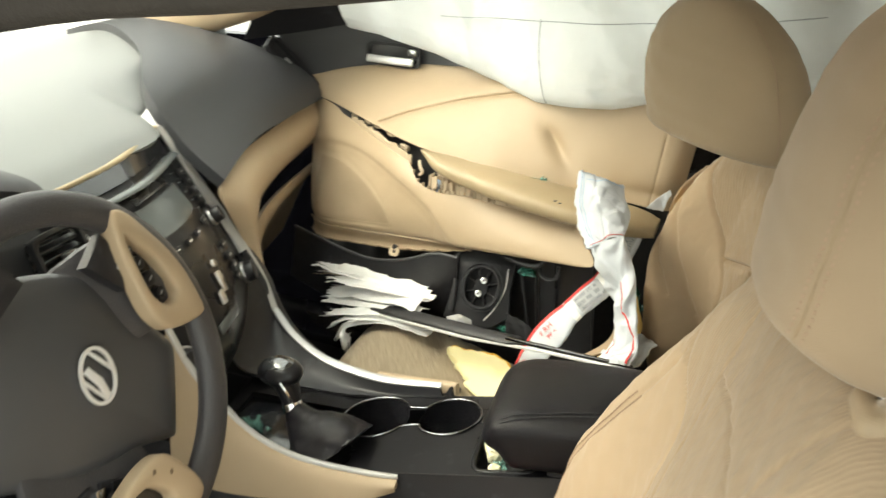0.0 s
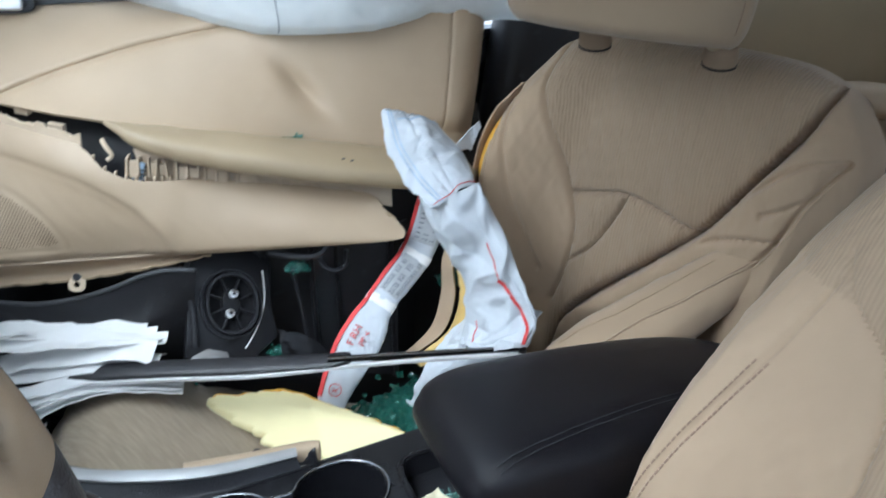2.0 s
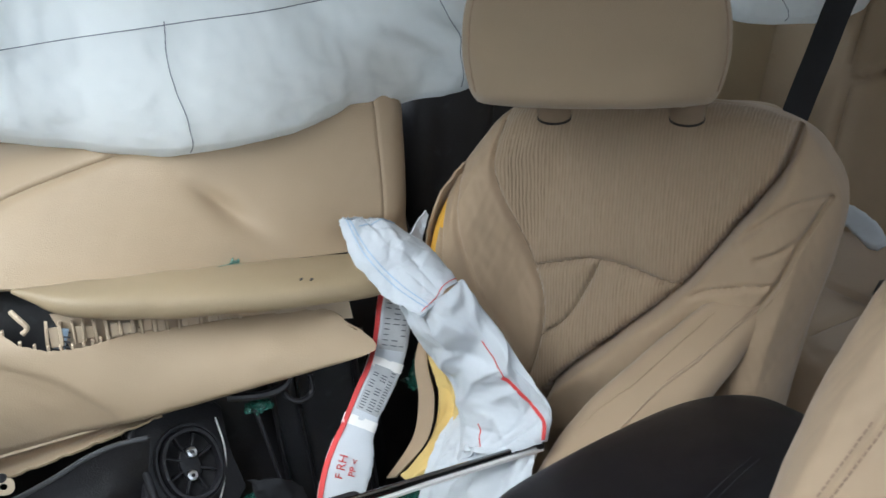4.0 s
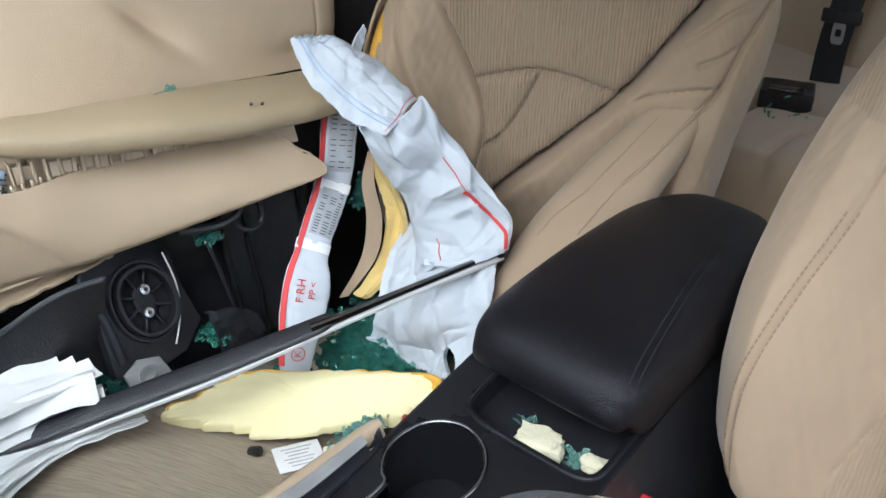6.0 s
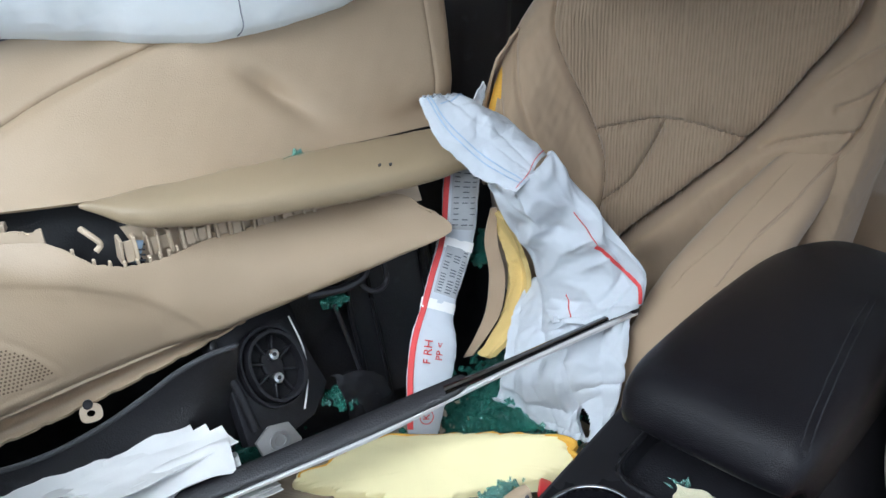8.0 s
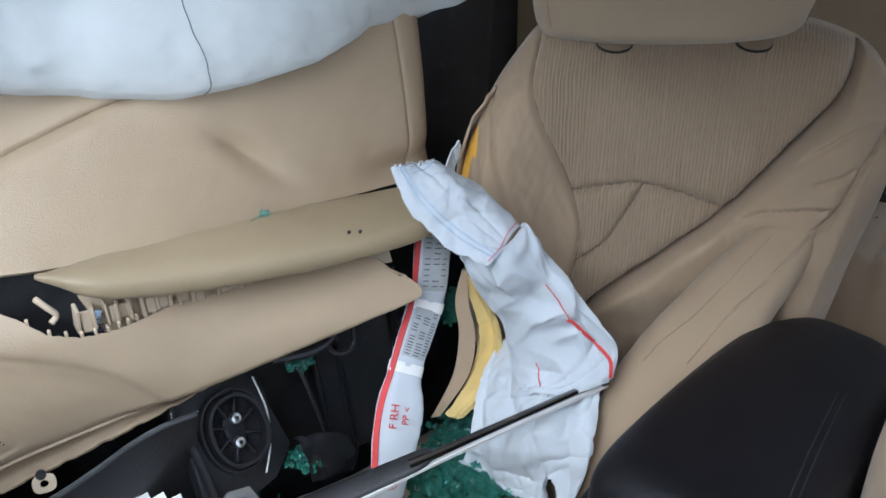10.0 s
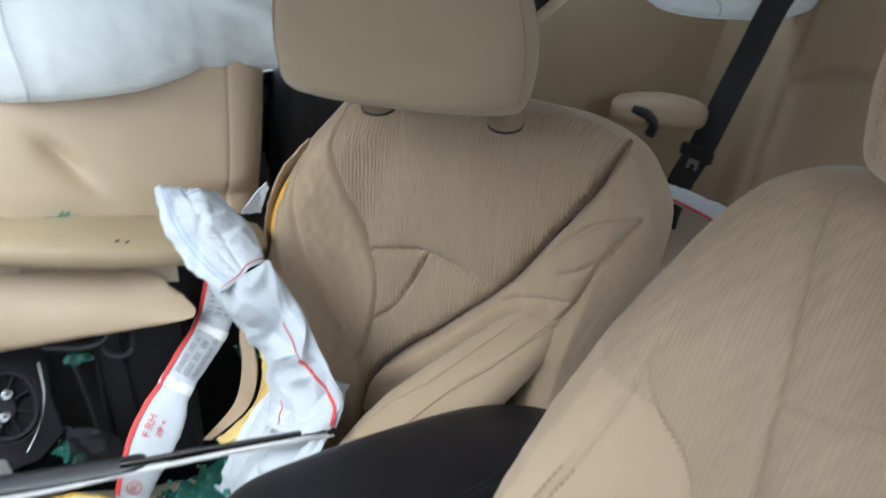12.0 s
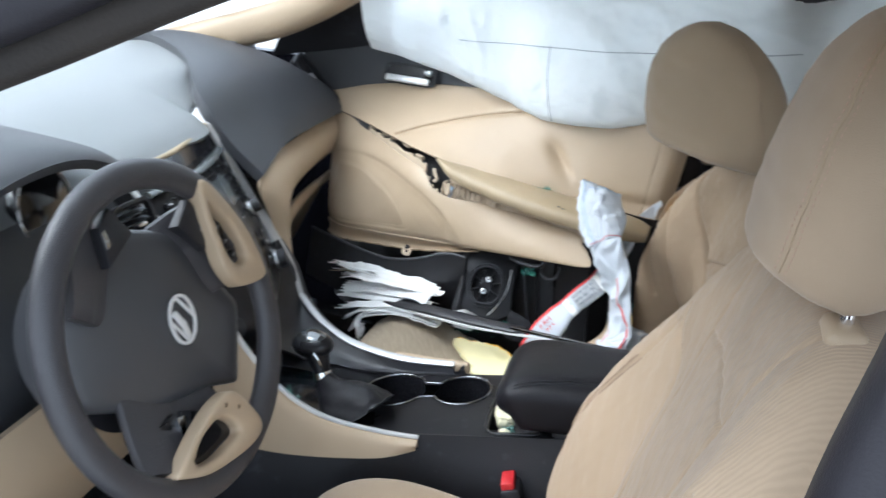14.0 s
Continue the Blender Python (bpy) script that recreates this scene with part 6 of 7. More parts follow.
part("door_sheet", slab(side_sheet, 0.004), SATIN, MODULE, "bent edge of the inner door sheet")
part("cable_hook", tube_grid(sweep([(0.052, 0.412, 0.742), (0.058, 0.402, 0.728), (0.072, 0.398, 0.722), (0.086, 0.400, 0.728), (0.088, 0.404, 0.748)], 30, 0.0035, 0.0035, 8)), BLACK, MODULE, "black cable guide")
flapg = surf([[(0.0, 0.410, 0.640), (0.035, 0.398, 0.632), (0.06, 0.392, 0.612)], [(0.004, 0.396, 0.615), (0.04, 0.385, 0.605), (0.066, 0.382, 0.588)], [(0.0, 0.385, 0.588), (0.036, 0.378, 0.580), (0.052, 0.378, 0.572)]], 20, 20)
part("torn_sheet", slab(flapg + 0.003 * waves(flapg, 40, 15)[..., None], 0.002), SATIN, MODULE, "torn black plastic sheet")
part("housing_rim", tube_grid(sweep([tuple(MM @ Vector(q)) for q in ((-0.052, -0.05, 0.0), (-0.05, 0.0, 0.002), (-0.055, 0.05, 0.002), (-0.03, 0.078, 0.002), (0.02, 0.08, 0.002), (0.05, 0.06, 0.001))], 40, 0.005, 0.004, 10)), BLACK, MODULE, "raised rim of the carrier")
part("cable", tube_grid(sweep([(-0.01, 0.42, 0.745), (0.03, 0.405, 0.742), (0.055, 0.40, 0.75), (0.062, 0.405, 0.775)], 24, 0.005, 0.005, 8)), BLACK, MODULE)
part("cable", tube_grid(sweep([(0.02, 0.415, 0.72), (0.035, 0.41, 0.65), (0.05, 0.405, 0.57)], 24, 0.0025, 0.0025, 8)), BLACK, MODULE)

FLARE = thing("kick_trim", "bent black plastic sill trim pulled loose", "trim panel")
fl = surf([[(-0.50, 0.60, 0.665), (-0.38, 0.525, 0.668), (-0.28, 0.488, 0.668), (-0.20, 0.462, 0.695), (-0.15, 0.440, 0.722), (-0.10, 0.425, 0.726)], [(-0.50, 0.59, 0.63), (-0.38, 0.515, 0.63), (-0.28, 0.478, 0.63), (-0.20, 0.455, 0.645), (-0.15, 0.444, 0.66), (-0.105, 0.44, 0.665)], [(-0.50, 0.57, 0.56), (-0.38, 0.50, 0.56), (-0.28, 0.47, 0.56), (-0.20, 0.462, 0.57), (-0.15, 0.458, 0.58), (-0.11, 0.455, 0.59)]], 24, 50)
part("panel", slab(fl, 0.004), BLACK, FLARE, "bent black panel", 60)
part("edge", tube_grid(sweep(fl[0, ::6], 60, 0.003, 0.003, 8)), GREY, FLARE, "grey scuffed edge")

# ---- airbags ----
CURT = thing("curtain_airbag", "white curtain airbag hanging spent over the side window", "airbag")
xs = [-0.42, -0.24, -0.12, -0.02, 0.07, 0.19, 0.31, 0.46, 0.62, 0.83, 1.04, 1.2, 1.36, 1.45]
lowy = [0.725, 0.685, 0.625, 0.555, 0.505, 0.488, 0.492, 0.505, 0.53, 0.545, 0.535, 0.52, 0.50, 0.51]
lowz = [1.062, 1.038, 1.018, 0.999, 1.004, 1.018, 1.028, 1.045, 1.20, 1.172, 1.072, 1.05, 1.05, 1.12]
curt = []
for f, iny in ((0.0, 0.0), (0.3, 0.03), (0.55, 0.045), (0.8, 0.03), (0.93, 0.012), (1.0, -0.012)):
    curt.append([(x, 0.62 + (y - 0.62) * f - iny, 1.40 - 0.06 * max(0, -x) * 2 + (z - 1.40 + 0.06 * max(0, -x) * 2) * f) for x, y, z in zip(xs, lowy, lowz)])
cg = surf(curt, 90, 260)
puff = 0.012 * abs(np.sin(cg[..., 0] * 11 + 0.8)) ** 0.7
fold = waves(cg * (1.0, 1, 1.4), 9, 51)
cg[..., 1] -= puff + 0.006 * fold + 0.013 * (0.45 - abs(waves(cg * (1.0, 1, 1.2), 6, 55, 1))) + 0.002 * (0.4 - abs(waves(cg, 24, 56, 2))) + 0.0015 * waves(cg, 40, 52)
# puckers round the crossing of the seams
px, pz = cg[..., 0] - 0.33, cg[..., 2] - 1.115
cg[..., 1] -= 0.006 * np.exp(-(px / 0.075) ** 2 - (pz / 0.06) ** 2) * np.sin(70 * (px + 0.5 * pz) + 2.0 * np.sin(60 * pz))
cg[..., 1] -= 0.004 * np.clip((1.12 - cg[..., 2]) / 0.05, 0, 1) * np.sin(cg[..., 0] * 60 + 3 * np.sin(cg[..., 0] * 17)) * np.clip(waves(cg, 6, 57), 0, 1)
cg[-12:, :, 1] += np.linspace(0, 0.015, 12)[:, None]
part("cloth", slab(cg, 0.004), CURTAIN, CURT, "crumpled white coated cloth", 70)
cn = normals(cg)
if cn[40, 100, 1] > 0:
    cn = -cn


def on_curtain(x, z):
    d = (cg[..., 0] - x) ** 2 + (cg[..., 2] - z) ** 2
    k = np.unravel_index(np.argmin(d), d.shape)
    return cg[k] + cn[k] * 0.001


for pts in ([(-0.20, 1.128), (-0.10, 1.138), (0.02, 1.152), (0.1, 1.158), (0.2, 1.166), (0.27, 1.174), (0.34, 1.18), (0.40, 1.187), (0.46, 1.196)], [(0.315, 1.24), (0.335, 1.18), (0.36, 1.13), (0.368, 1.09), (0.385, 1.04)], [(0.005, 1.155), (0.005, 1.10), (0.014, 1.05), (0.024, 1.004)], [(1.05, 1.17), (1.12, 1.10), (1.15, 1.06)]):
    q = np.array([(x, on_curtain(x, z)[1], z) for x, z in cr1(pts, 120)])
    ker = np.ones(9) / 9
    q = np.stack([np.convolve(np.pad(q[:, c], 4, "edge"), ker, "valid") for c in range(3)], -1)
    part("seam", tube_grid(sweep(q - np.array((0, 0.0036, 0)), 200, 0.0006, 0.0006, 6)), THREAD, CURT)

SIDE = thing("side_airbag", "spent white side airbag with red line draped from the seat", "airbag")


def crumple(u, v, seed, amp):
    """Sharp straight creases across a sheet, each a ridge with a soft and a steep side."""
    r = np.random.RandomState(seed + 500)
    out = np.zeros_like(u)
    for _ in range(26):
        c, a, size = r.uniform(-1, 1, 2), r.uniform(0, np.pi), r.uniform(0.25, 0.8)
        along, off = (u - c[0]) * np.cos(a) + (v - c[1]) * np.sin(a), (v - c[1]) * np.cos(a) - (u - c[0]) * np.sin(a)
        side = np.where(off > 0, np.exp(-off / 0.18), np.exp(off / 0.045))
        out += r.choice((-1, 1)) * side * np.clip(1 - (along / size) ** 2, 0, 1)
    return amp * out


def draped(ctrl, nu, nv, fold, fine, seed, puff=0.0, along=(1, 1, 1), sharp=0.0025):
    """Crumpled cloth through control points: ridged folds along one way and fine creases."""
    g = surf(ctrl, nu, nv)
    n = normals(g)
    if n[nu // 2, nv // 2] @ np.array((-0.5, -0.7, 0.4)) < 0:
        n = -n
    q = g * along
    w = fold * (0.45 - abs(waves(q, 9, seed, 2))) + fine * (0.4 - abs(waves(q, 26, seed + 1, 2))) + 0.0004 * waves(g, 90, seed + 2)
    u, v = np.meshgrid(np.linspace(-1, 1, nu), np.linspace(-1, 1, nv), indexing="ij")
    w = w + crumple(u, v, seed, sharp)
    w = w * np.clip(1.15 - abs(u) ** 6, 0.2, 1) + puff * (1 - u * u) * (1 - v * v)
    return g + n * w[..., None], n


# the open mouth of the sleeve, a flattened fan
mouth, mn = draped([[(0.185, 0.364, 0.927), (0.190, 0.333, 0.918), (0.203, 0.304, 0.900), (0.199, 0.258, 0.880)],
                    [(0.155, 0.348, 0.939), (0.155, 0.315, 0.928), (0.166, 0.288, 0.907), (0.178, 0.252, 0.880)],
                    [(0.128, 0.347, 0.947), (0.138, 0.315, 0.915), (0.150, 0.285, 0.892), (0.164, 0.250, 0.870)],
                    [(0.112, 0.353, 0.946), (0.112, 0.330, 0.908), (0.127, 0.288, 0.872), (0.146, 0.254, 0.859)]], 60, 110, 0.005, 0.0035, 61, 0.008)
hem = np.random.RandomState(8)
frill = 0.0016 * np.sin(np.linspace(0, 22, 110)) + 0.0010 * np.sin(np.linspace(0, 53, 110)) + 0.0003 * hem.normal(size=110)
for r in range(9):
    mouth[-1 - r] += (mn[-1] * (0.4 * frill)[:, None] + np.array((-0.45, -0.15, -0.5)) * frill[:, None]) * (1 - r / 9)
mouth[:, 0] += (hem.normal(size=60) * 0.0008)[:, None]
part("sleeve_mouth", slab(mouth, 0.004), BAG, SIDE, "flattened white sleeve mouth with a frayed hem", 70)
# loose threads along the cut edge
fr_v, fr_f = [], []
for k in range(120):
    c = mouth[-1, int(hem.rand() * 109)] if k % 3 else mouth[int(30 + hem.rand() * 29), 0]
    d = np.array((-0.6, -0.1, -0.5)) * (k % 3 > 0) + np.array((-0.3, 0.7, 0.4)) * (k % 3 == 0) + hem.normal(size=3) * 0.3
    d = d / np.linalg.norm(d) * hem.uniform(0.0008, 0.0022)
    s = np.cross(d, hem.normal(size=3))
    s = s / np.linalg.norm(s) * 0.00025
    b = len(fr_v)
    fr_v += [c - s, c + s, c + d]
    fr_f.append((b, b + 1, b + 2))
fray = part("fringe", (np.array(fr_v), fr_f), BAG, SIDE, "frayed white threads")
fray["kind"] = "stuff"
# the body of the bag, falling to the elbow
body, bn = draped([[(0.199, 0.258, 0.882), (0.224, 0.230, 0.836), (0.232, 0.203, 0.806), (0.237, 0.175, 0.778), (0.244, 0.158, 0.750), (0.236, 0.155, 0.722)],
                   [(0.178, 0.250, 0.878), (0.205, 0.222, 0.825), (0.228, 0.206, 0.790), (0.236, 0.180, 0.758), (0.236, 0.163, 0.738), (0.224, 0.157, 0.720)],
                   [(0.158, 0.258, 0.866), (0.196, 0.235, 0.808), (0.215, 0.222, 0.772), (0.218, 0.200, 0.738), (0.213, 0.185, 0.716), (0.205, 0.178, 0.706)],
                   [(0.146, 0.272, 0.862), (0.184, 0.262, 0.798), (0.208, 0.252, 0.752), (0.210, 0.235, 0.712), (0.203, 0.222, 0.692), (0.196, 0.215, 0.688)],
                   [(0.140, 0.286, 0.858), (0.172, 0.290, 0.798), (0.206, 0.285, 0.742), (0.212, 0.275, 0.694), (0.200, 0.265, 0.668), (0.193, 0.262, 0.660)]], 90, 100, 0.014, 0.007, 64, 0.004, (1.3, 0.5, 1.3), 0.0045)
body[:, -6:] += np.array((0.0, 0.0, -0.003)) * np.linspace(0, 1, 6)[None, :, None]
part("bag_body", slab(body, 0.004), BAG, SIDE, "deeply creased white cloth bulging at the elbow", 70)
low_s, sn = draped([[(0.272, 0.196, 0.738), (0.260, 0.226, 0.728), (0.254, 0.258, 0.712), (0.252, 0.288, 0.696), (0.248, 0.318, 0.682)],
                    [(0.228, 0.166, 0.700), (0.216, 0.200, 0.690), (0.212, 0.235, 0.674), (0.210, 0.270, 0.657), (0.206, 0.306, 0.642)],
                    [(0.194, 0.148, 0.655), (0.172, 0.182, 0.650), (0.168, 0.215, 0.638), (0.170, 0.252, 0.622), (0.170, 0.290, 0.612)],
                    [(0.184, 0.148, 0.615), (0.168, 0.178, 0.610), (0.166, 0.212, 0.598), (0.166, 0.252, 0.588), (0.155, 0.292, 0.580)],
                    [(0.166, 0.146, 0.582), (0.164, 0.172, 0.566), (0.166, 0.205, 0.560), (0.164, 0.250, 0.560), (0.146, 0.296, 0.572)]], 100, 90, 0.017, 0.006, 71, 0.0, (1.5, 1.5, 0.4), 0.005)
pleat = np.linspace(0, 1, 90)[None, :] * 13 + np.linspace(0, 1, 100)[:, None] * 2.2
low_s = low_s + sn * (0.005 * abs(np.sin(pleat)))[..., None]
low_s[-14:] += (np.linspace(0, 1, 14)[:, None] * (0.010 * hem.normal(size=(1, 90)) * 0.15 + 0.004 * np.sin(np.linspace(0, 9, 90))[None]))[..., None] * np.array((-0.3, 0, 1.0))
vv, ff = slab(low_s, 0.003)
uu, kk = np.meshgrid(np.arange(100), np.arange(90), indexing="ij")
torn = (((uu - 86) / 11.0) ** 2 + ((kk - 22) / 6.0 + (uu - 86) * 0.03) ** 2 < 1).reshape(-1)
torn = np.concatenate([torn, torn])
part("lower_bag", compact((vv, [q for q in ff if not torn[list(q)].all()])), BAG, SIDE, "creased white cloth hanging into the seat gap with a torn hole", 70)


def ribbon(g, n, idx, half, off, axis=1):
    """A thin band lying on a grid along given rows and columns."""
    c = np.array([g[i, j] + n[i, j] * off for i, j in idx])
    return tube_grid(sweep(c, len(c) * 4, half, 0.0006, 8, np.array([n[i, j] for i, j in idx]), 0.5))


for r, mat in ((49, BLUETHREAD), (46, BLUETHREAD)):
    part("stitch_line", ribbon(mouth, mn, [(r, j) for j in range(2, 108, 5)], 0.0007, 0.0006), mat, SIDE)
part("stitch_line", ribbon(mouth, mn, [(r, 12) for r in range(2, 46, 4)], 0.0006, 0.0006), BLUETHREAD, SIDE)
for j in (104,):
    part("stitch_line", ribbon(mouth, mn, [(r, j) for r in range(2, 58, 4)], 0.0004, 0.0008), RED, SIDE, "red seam stitching")
part("stitch_line", ribbon(body, bn, [(int(28 + 0.1 * k), 20 + k) for k in range(0, 22, 4)], 0.0006, 0.0008), RED, SIDE)
part("stitch_line", ribbon(body, bn, [(66, k) for k in range(58, 84, 5)], 0.0005, 0.0008), RED, SIDE)
part("red_line", ribbon(body, bn, [(int(32 - 16 * ((k - 40) / 58)), k) for k in range(40, 99, 4)], 0.0021, 0.0012), RED, SIDE, "printed red line")
sn = normals(low_s)
if sn[50, 45, 0] > 0:
    sn = -sn
corner = surf([[(0.225, 0.395, 0.885), (0.25, 0.398, 0.878)], [(0.240, 0.398, 0.902), (0.256, 0.398, 0.895)], [(0.258, 0.398, 0.918), (0.262, 0.398, 0.912)]], 20, 10)
part("bag_corner", slab(corner + 0.003 * waves(corner, 40, 3)[..., None], 0.002), BAG, SIDE, "white cloth corner squeezed out behind the seat")
part("red_line", ribbon(low_s, sn, [(22 + 2 * k, 42 + k) for k in range(0, 5)], 0.0022, 0.002), RED, SIDE)
part("red_mark", ribbon(low_s, sn, [(56, 36), (57, 40), (56, 44)], 0.0007, 0.0015), RED, SIDE)
part("red_mark", ribbon(low_s, sn, [(52, 40), (56, 40), (60, 41)], 0.0007, 0.0015), RED, SIDE)

tb = sweep([(0.215, 0.385, 0.86), (0.200, 0.382, 0.825), (0.178, 0.374, 0.755), (0.150, 0.366, 0.72), (0.123, 0.357, 0.690), (0.100, 0.344, 0.660), (0.082, 0.333, 0.635), (0.062, 0.324, 0.60), (0.05, 0.318, 0.57)], 100, [0.02, 0.022, 0.021, 0.021, 0.020, 0.027, 0.028, 0.022, 0.018], [0.008, 0.009, 0.009, 0.009, 0.008, 0.008, 0.007, 0.006, 0.005], 44, (-0.4, -0.75, 0.3), 0.85)
tb = tb + normals(tb) * (0.0012 * waves(tb, 50, 81))[..., None]
TIED = thing("tied_airbag", "rolled white airbag sleeve tied with tape, printed label and red line", "airbag")
part("sleeve", tube_grid(tb), BAG, TIED, "rolled white cloth sleeve", 70)
tn = normals(tb)
if (tn[50, 11] @ np.array((-0.4, -0.75, 0.3))) < 0:
    tn = -tn
EDGE, MIDV = 4, 11
part("red_line", ribbon(tb, tn, [(i, EDGE) for i in range(3, 97, 4)], 0.0035, 0.0008), RED, TIED, "printed red line")
for i0, i1 in ((8, 24), (28, 46)):
    lab = np.array([[tb[i, j] + tn[i, j] * 0.0008 for j in range(7, 18)] for i in range(i0, i1)])
    lp = part("label", slab(lab, 0.0004), GREYPRINT, TIED, "grey printed warning label")
    for c in range(3):
        for r in range(i0 + 1, i1 - 1):
            if random.random() < 0.75:
                a, b = tb[r, 8 + 3 * c] + tn[r, 8 + 3 * c] * 0.0016, tb[r, 10 + 3 * c] + tn[r, 10 + 3 * c] * 0.0016
                part("print_bar", tube_grid(sweep([a, (a + b) / 2 + tn[r, 7 + 3 * c] * 0.0002, b], 6, 0.0006, 0.0003, 4, tuple(tn[r, 7 + 3 * c]))), INK, lp)
for i in (27, 49):
    ctr = tb[i].mean(0)
    rg = np.array([ctr + (q - ctr) * 1.05 for q in tb[i]])
    d = tb[i + 1].mean(0) - tb[i - 1].mean(0)
    d /= np.linalg.norm(d)
    gtape = np.array([rg - d * 0.006, rg + d * 0.006])
    part("tape", tube_grid(gtape, False), PAPER, TIED, "white tape tie")
    part("tape_tail", slab(surf([[rg[2] - d * 0.005, rg[2] + d * 0.005], [rg[2] + np.array((0.008, -0.004, -0.004)) - d * 0.005, rg[2] + np.array((0.010, -0.004, -0.006)) + d * 0.005]], 6, 6), 0.0006), PAPER, TIED)


def lettering(body, size, m, mat, parent):
    cu = bpy.data.curves.new("lettering", "FONT")
    cu.body, cu.size, cu.extrude, cu.align_x, cu.align_y = body, size, 0.0003, "CENTER", "CENTER"
    cu.materials.append(mat)
    ob = new("lettering", cu)
    ob.parent = parent
    ob.matrix_local = m
    return ob


for body, i, off, size in (("RH", 65, 0.008, 0.014), ("PP <", 66, -0.006, 0.011), ("F", 71, 0.008, 0.013), ("K", 90, 0.0, 0.011)):
    nn = Vector(tn[i, MIDV])
    along = Vector(tb[i + 2, MIDV] - tb[i - 2, MIDV]).normalized()
    side = along.cross(nn)
    lettering(body, size, frame_of(Vector(tb[i, MIDV]) + nn * 0.0022 + side * off, -along, nn), RED, TIED)

ring_at = frame_of(Vector(tb[90, MIDV]) + Vector(tn[90, MIDV]) * 0.0024, Vector(tb[92, MIDV] - tb[88, MIDV]), Vector(tn[90, MIDV]))
part("printed_ring", ring_plate(oval(0.0085, 0.0085, 28), oval(0.0075, 0.0075, 28), 0.0004, ring_at), RED, TIED, "red printed ring")

# ---- loose things ----
STRIP = thing("window_trim_strip", "long black rubber window strip with a chrome edge lying across the seat", "trim strip")
part("rubber_body", tube_grid(sweep([(-0.33, 0.445, 0.588), (-0.25, 0.401, 0.6105), (-0.158, 0.352, 0.632), (-0.052, 0.302, 0.651), (0.030, 0.262, 0.668), (0.050, 0.252, 0.675), (0.056, 0.249, 0.677)], 60, [0.011, 0.012, 0.012, 0.012, 0.011, 0.008, 0.003], [0.005, 0.005, 0.005, 0.005, 0.005, 0.005, 0.003], 16, (-0.2, -0.35, 1), 0.6)), BLACK, STRIP, "scuffed dusty black rubber")
part("chrome_edge", tube_grid(sweep([(-0.33, 0.433, 0.580), (-0.25, 0.389, 0.6025), (-0.158, 0.340, 0.624), (-0.052, 0.290, 0.643), (0.050, 0.2445, 0.668), (0.13, 0.2085, 0.686), (0.236, 0.162, 0.706)], 60, [0.002, 0.0022, 0.0025, 0.003, 0.003, 0.003, 0.003], 0.0025, 10, (0, 0, 1), 0.6)), EMBLEM, STRIP, "bright chrome edge")
part("rear_tail", tube_grid(sweep([(0.03, 0.258, 0.673), (0.06, 0.243, 0.679), (0.13, 0.212, 0.692), (0.232, 0.168, 0.710)], 30, [0.0050, 0.0042, 0.0038, 0.0035], 0.0035, 10, (0, 0, 1), 0.6)), DARKCHROME, STRIP, "thin dark chrome tail")
part("tail_cap", box(0.010, 0.012, 0.010, pose(0.235, 0.166, 0.708, 0, 0, -24), 0.003), BLACK, STRIP)


def paper(name, pts, half, seed, mat, label, up=(0, 0, 1), nz=0.004, fold=0.006):
    p = cr1(pts, 50)
    t = np.gradient(p, axis=0)
    s = np.cross(t, up)
    s /= np.linalg.norm(s, axis=1, keepdims=True)
    k = np.linspace(-1, 1, 16)
    g = p[:, None] + s[:, None] * (k[None] * np.linspace(half[0], half[1], 50)[:, None])[..., None]
    g[..., 2] += nz * waves(g, 14, seed) + fold * abs(k - 0.3 * math.sin(seed))[None]
    rag = np.random.RandomState(seed).uniform(-0.014, 0.014, 16)
    for i in range(6):
        g[i] += (t[0] / np.linalg.norm(t[0])) * (rag * (6 - i) / 6)[:, None]
    ob = part(name, slab(g, 0.0012), mat, None, "", 70)
    return tagged(ob, label, "paper", "torn papers in the footwell")


rp = np.random.RandomState(12)
for k in range(11):
    o, h = k / 10, 0.586 + 0.0042 * k
    paper("paper_sheet", [(-0.455 + 0.05 * rp.rand() + 0.04 * o, 0.585 - 0.075 * o + 0.01 * rp.rand(), h - 0.008 * rp.rand()), (-0.37 + 0.03 * o, 0.555 - 0.075 * o, h + 0.008), (-0.29 + 0.03 * o, 0.525 - 0.065 * o, h + 0.010), (-0.235 + 0.045 * o + 0.02 * rp.rand(), 0.505 - 0.05 * o, h + 0.006)], (0.020 + 0.006 * rp.rand(), 0.024 + 0.006 * o), 3 + k, BEIGEPAPER if k in (2, 3, 5) else PAPER, "crumpled beige paper strip among white ones" if k in (2, 3, 5) else "crumpled white paper strip with a ragged end", nz=0.005)
paper("paper_sheet", [(-0.36, 0.455, 0.612), (-0.28, 0.430, 0.632), (-0.21, 0.404, 0.648), (-0.156, 0.380, 0.652)], (0.018, 0.022), 30, PAPER, "thick white wad of folded paper", nz=0.003, fold=-0.012)
paper("paper_sheet", [(-0.36, 0.450, 0.600), (-0.28, 0.424, 0.618), (-0.21, 0.398, 0.632), (-0.152, 0.374, 0.636)], (0.018, 0.022), 31, PAPER, "thick white wad of folded paper", nz=0.003, fold=-0.012)
